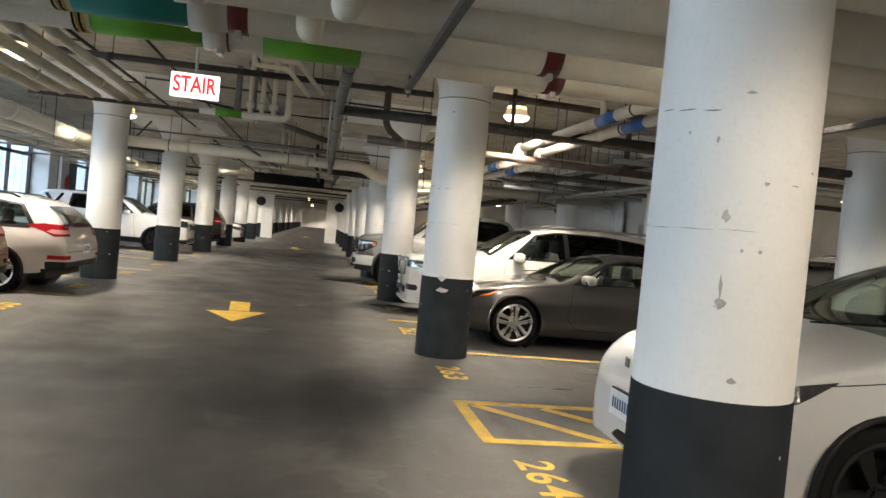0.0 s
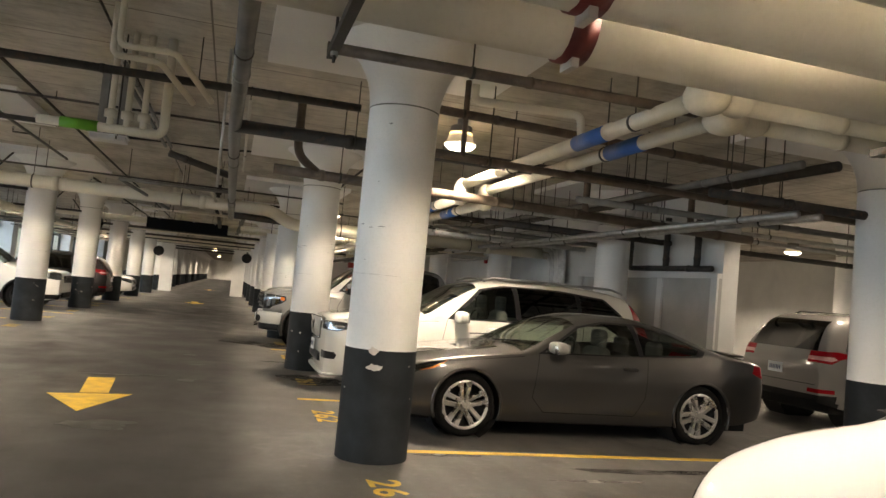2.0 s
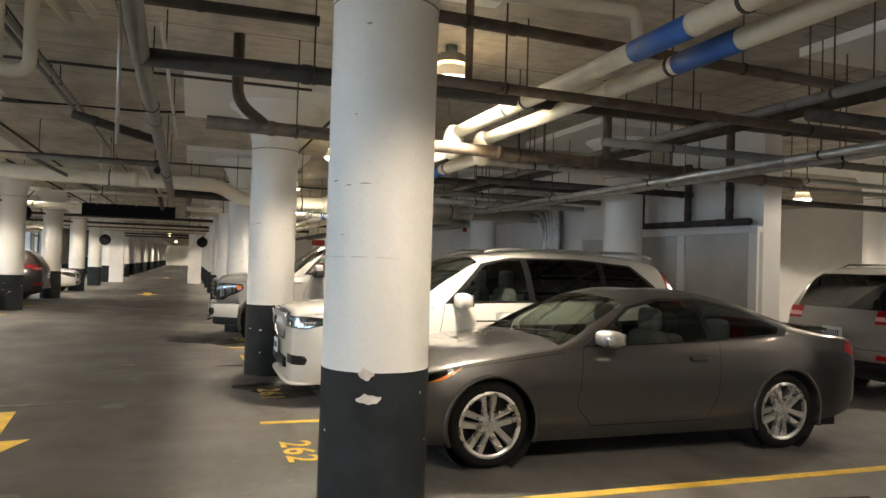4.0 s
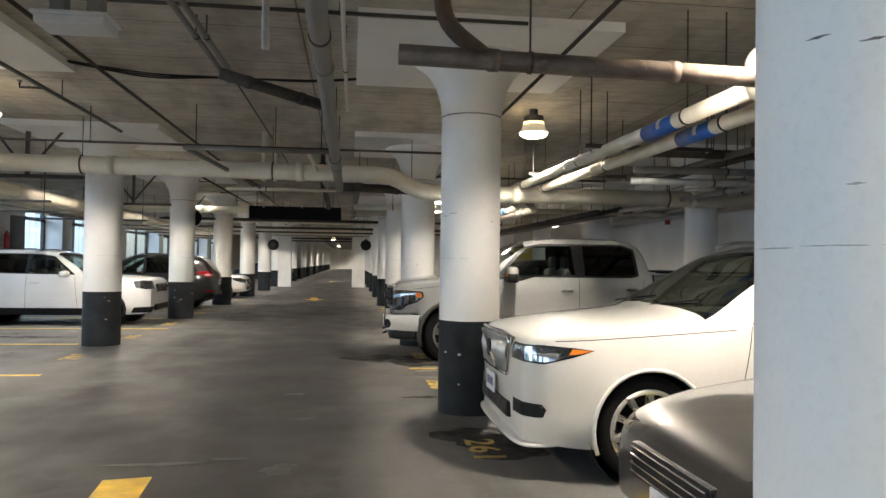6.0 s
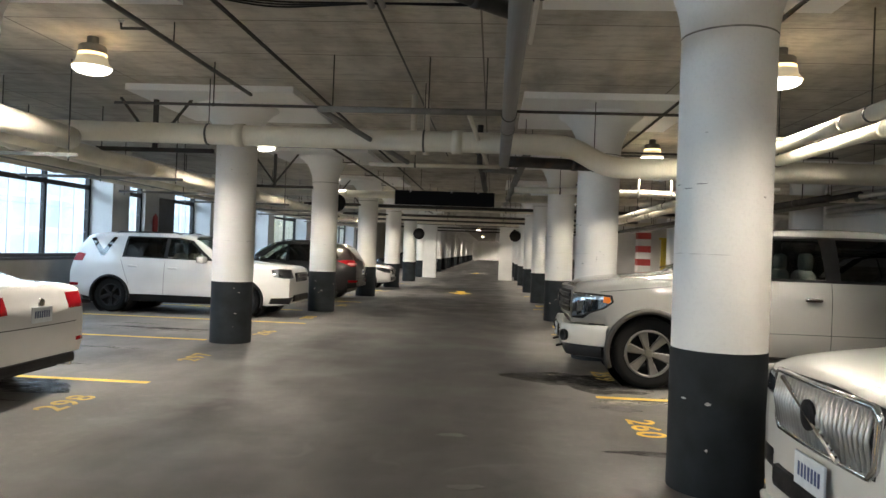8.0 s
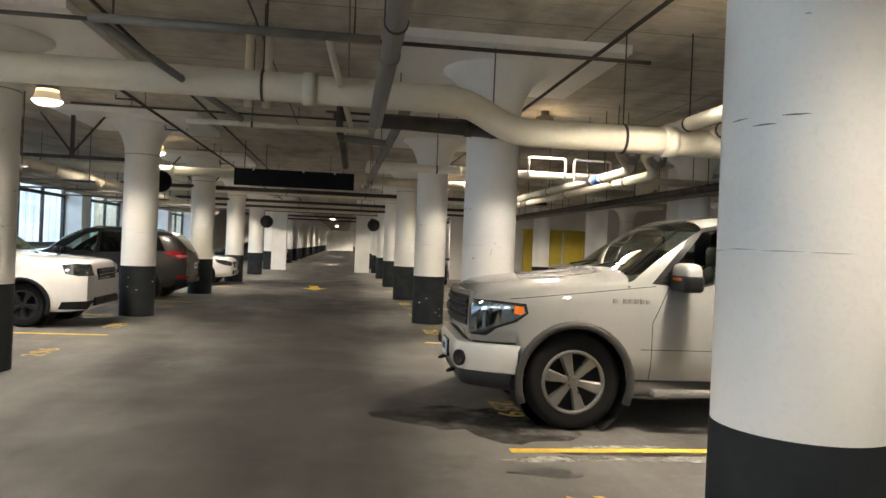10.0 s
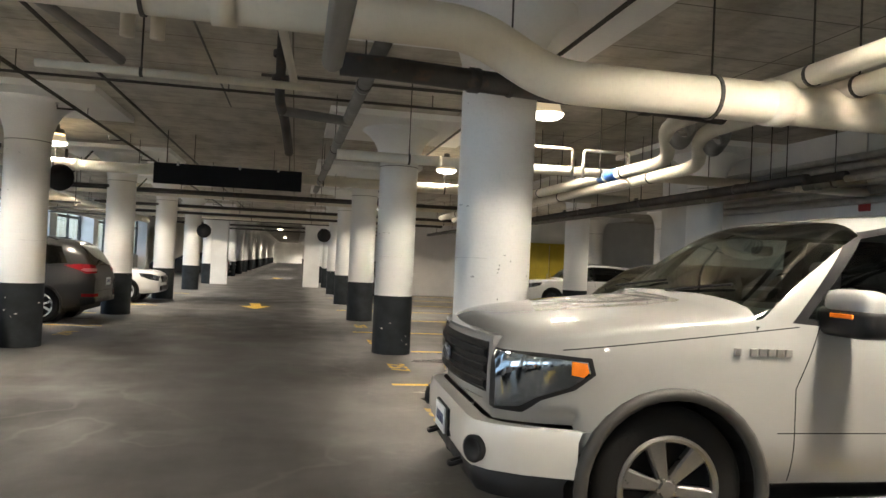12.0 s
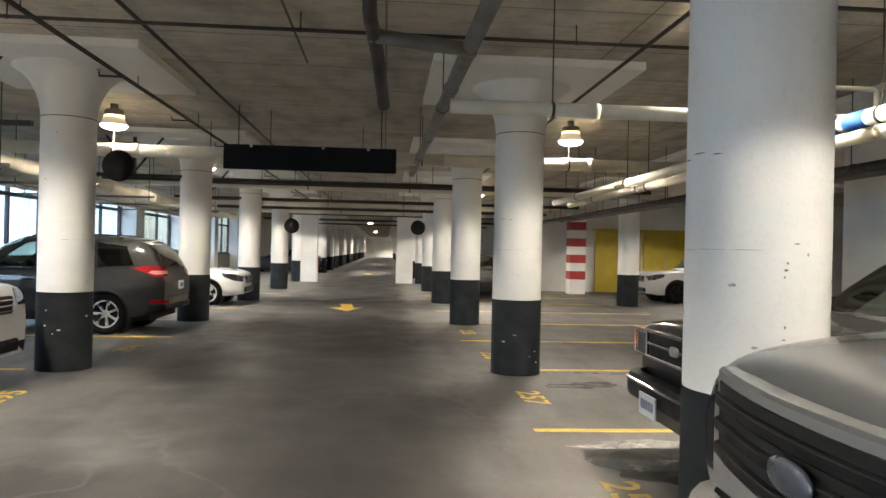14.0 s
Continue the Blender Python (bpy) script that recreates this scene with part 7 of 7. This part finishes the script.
# pipe frame over the aisle
fr = thing("bent_pipework", (-0.9, 18.0, 3.1), "dark grey bent pipe frame hung over the aisle", "pipe")
part("loop", tube([(-0.95, 0.0, 0.0), (1.15, 0.0, 0.0)], 0.035, 8), "steel_grey", fr, smooth=True)
part("leg", tube([(-0.95, 0.0, 0.0), (-0.2, 2.3, -0.3)], 0.035, 8), "steel_grey", fr, smooth=True)
part("leg", tube([(0.75, 0.0, 0.0), (0.95, 2.6, -0.25)], 0.03, 8), "pipe_white", fr, smooth=True)
for x in (-0.8, 0.3, 0.95):
    part("hanger_rod", tube([(x, 0, 0), (x, 0, SLAB - 3.1)], 0.008, 6), "iron", fr)
for x in (-0.98, -0.8):
    pipe("white_riser", [(x, 19.9, 2.86), (x, 19.9, 3.7)], 0.045, "pipe_white", "short white riser into the slab")
pipe("white_pipe", [(-1.7, 20.5, 2.78), (0.25, 20.6, 2.8)], 0.03, "pipe_white", "thin white pipe across the aisle", hang=1.2, n=8)
vt = thing("valve_assembly", (-0.1, 22.3, 2.95), "dark iron valve assembly hanging from the slab", "valve")
part("riser", tube([(0, 0, 0.77), (0, 0, 0.1), (0.05, 0.6, 0), (0.1, 1.2, -0.25)], 0.05, 10, 0.12), "iron", vt, smooth=True)
part("branch", tube([(0, 0.3, 0.05), (0.75, 0.5, 0.03)], 0.05, 10), "steel_grey", vt, smooth=True)
part("flange", lathe([(0.085, -0.03), (0.085, 0.03)], 16, Matrix.Translation((0, 0, 0.3))), "iron", vt)
part("flange", lathe([(0.08, -0.03), (0.08, 0.03)], 16, Matrix.Translation((0, 0, 0.55))), "iron", vt)
# cream lines further on
for y, x0, x1, z, r in ((23.6, 0.55, 7.9, 2.74, 0.06), (29.3, -7.5, 7.0, 3.0, 0.1), (35.0, -7.5, 7.0, 3.0, 0.09), (41.0, -7.5, 7.0, 2.95, 0.09), (46.0, -7.5, 4.8, 2.95, 0.09)):
    pipe("cream_pipe", [(x0, y, z), (x1, y, z)], r, "duct", "cream jacketed pipe crossing the aisle", joints=2.4, hang=2.4)
for y in (33.5, 39.5, 44.0, 48.0, 54.0, 60.0):
    pipe("dark_pipe", [(-6.0, y, 2.95), (6.0, y, 2.95)], 0.05, "iron", "dark iron pipe crossing the aisle", hang=2.8, n=8)
# white pipe frames near the flexible coupling
for x in (2.85, 3.6):
    pipe("white_pipe_loop", [(x, 23.5, 2.65), (x, 23.5, 3.0), (x + 0.6, 23.5, 3.0), (x + 0.6, 23.5, 2.65)], 0.022, "pipe_cream", "small white pipe loop", bend=0.05, n=8)

# hanging black sign board
sb = thing("sign_board", (-1.16, 29.0, 2.73), "long black sign board hung over the aisle", "sign")
part("board", box((-1.32, -0.04, 0), (1.34, 0.04, 0.38), 0.008), "black", sb)
for x in (-1.1, 1.1):
    part("hanger_rod", tube([(x, 0, 0.38), (x, 0, SLAB - 2.73)], 0.01, 6), "iron", sb)
for x in (-0.9, 0.2, 0.9):
    part("clip", box((x - 0.02, -0.06, 0.34), (x + 0.02, 0.06, 0.42), 0.004), "galv", sb)
# round mirrors seen from behind
for x, y, z, r in ((-4.05, 29.0, 2.72, 0.24), (-3.35, 44.0, 2.3, 0.27), (1.22, 44.0, 2.35, 0.27)):
    c = thing("convex_mirror", (x, y, z), "round dark-backed traffic mirror on an arm", "mirror")
    part("mirror_back", lathe([(0, -0.06), (r * 0.6, -0.045), (r, 0.0), (r, 0.02), (0, 0.05)], 28, Matrix.Rotation(radians(90), 4, "X")), "trim_black", c, smooth=True)
    part("mirror_arm", tube([(0, 0.05, 0), (-0.2 if x < 0 else 0.25, 0.3, 0), (-0.2 if x < 0 else 0.25, 0.3, 0.2)], 0.02, 8), "galv", c)
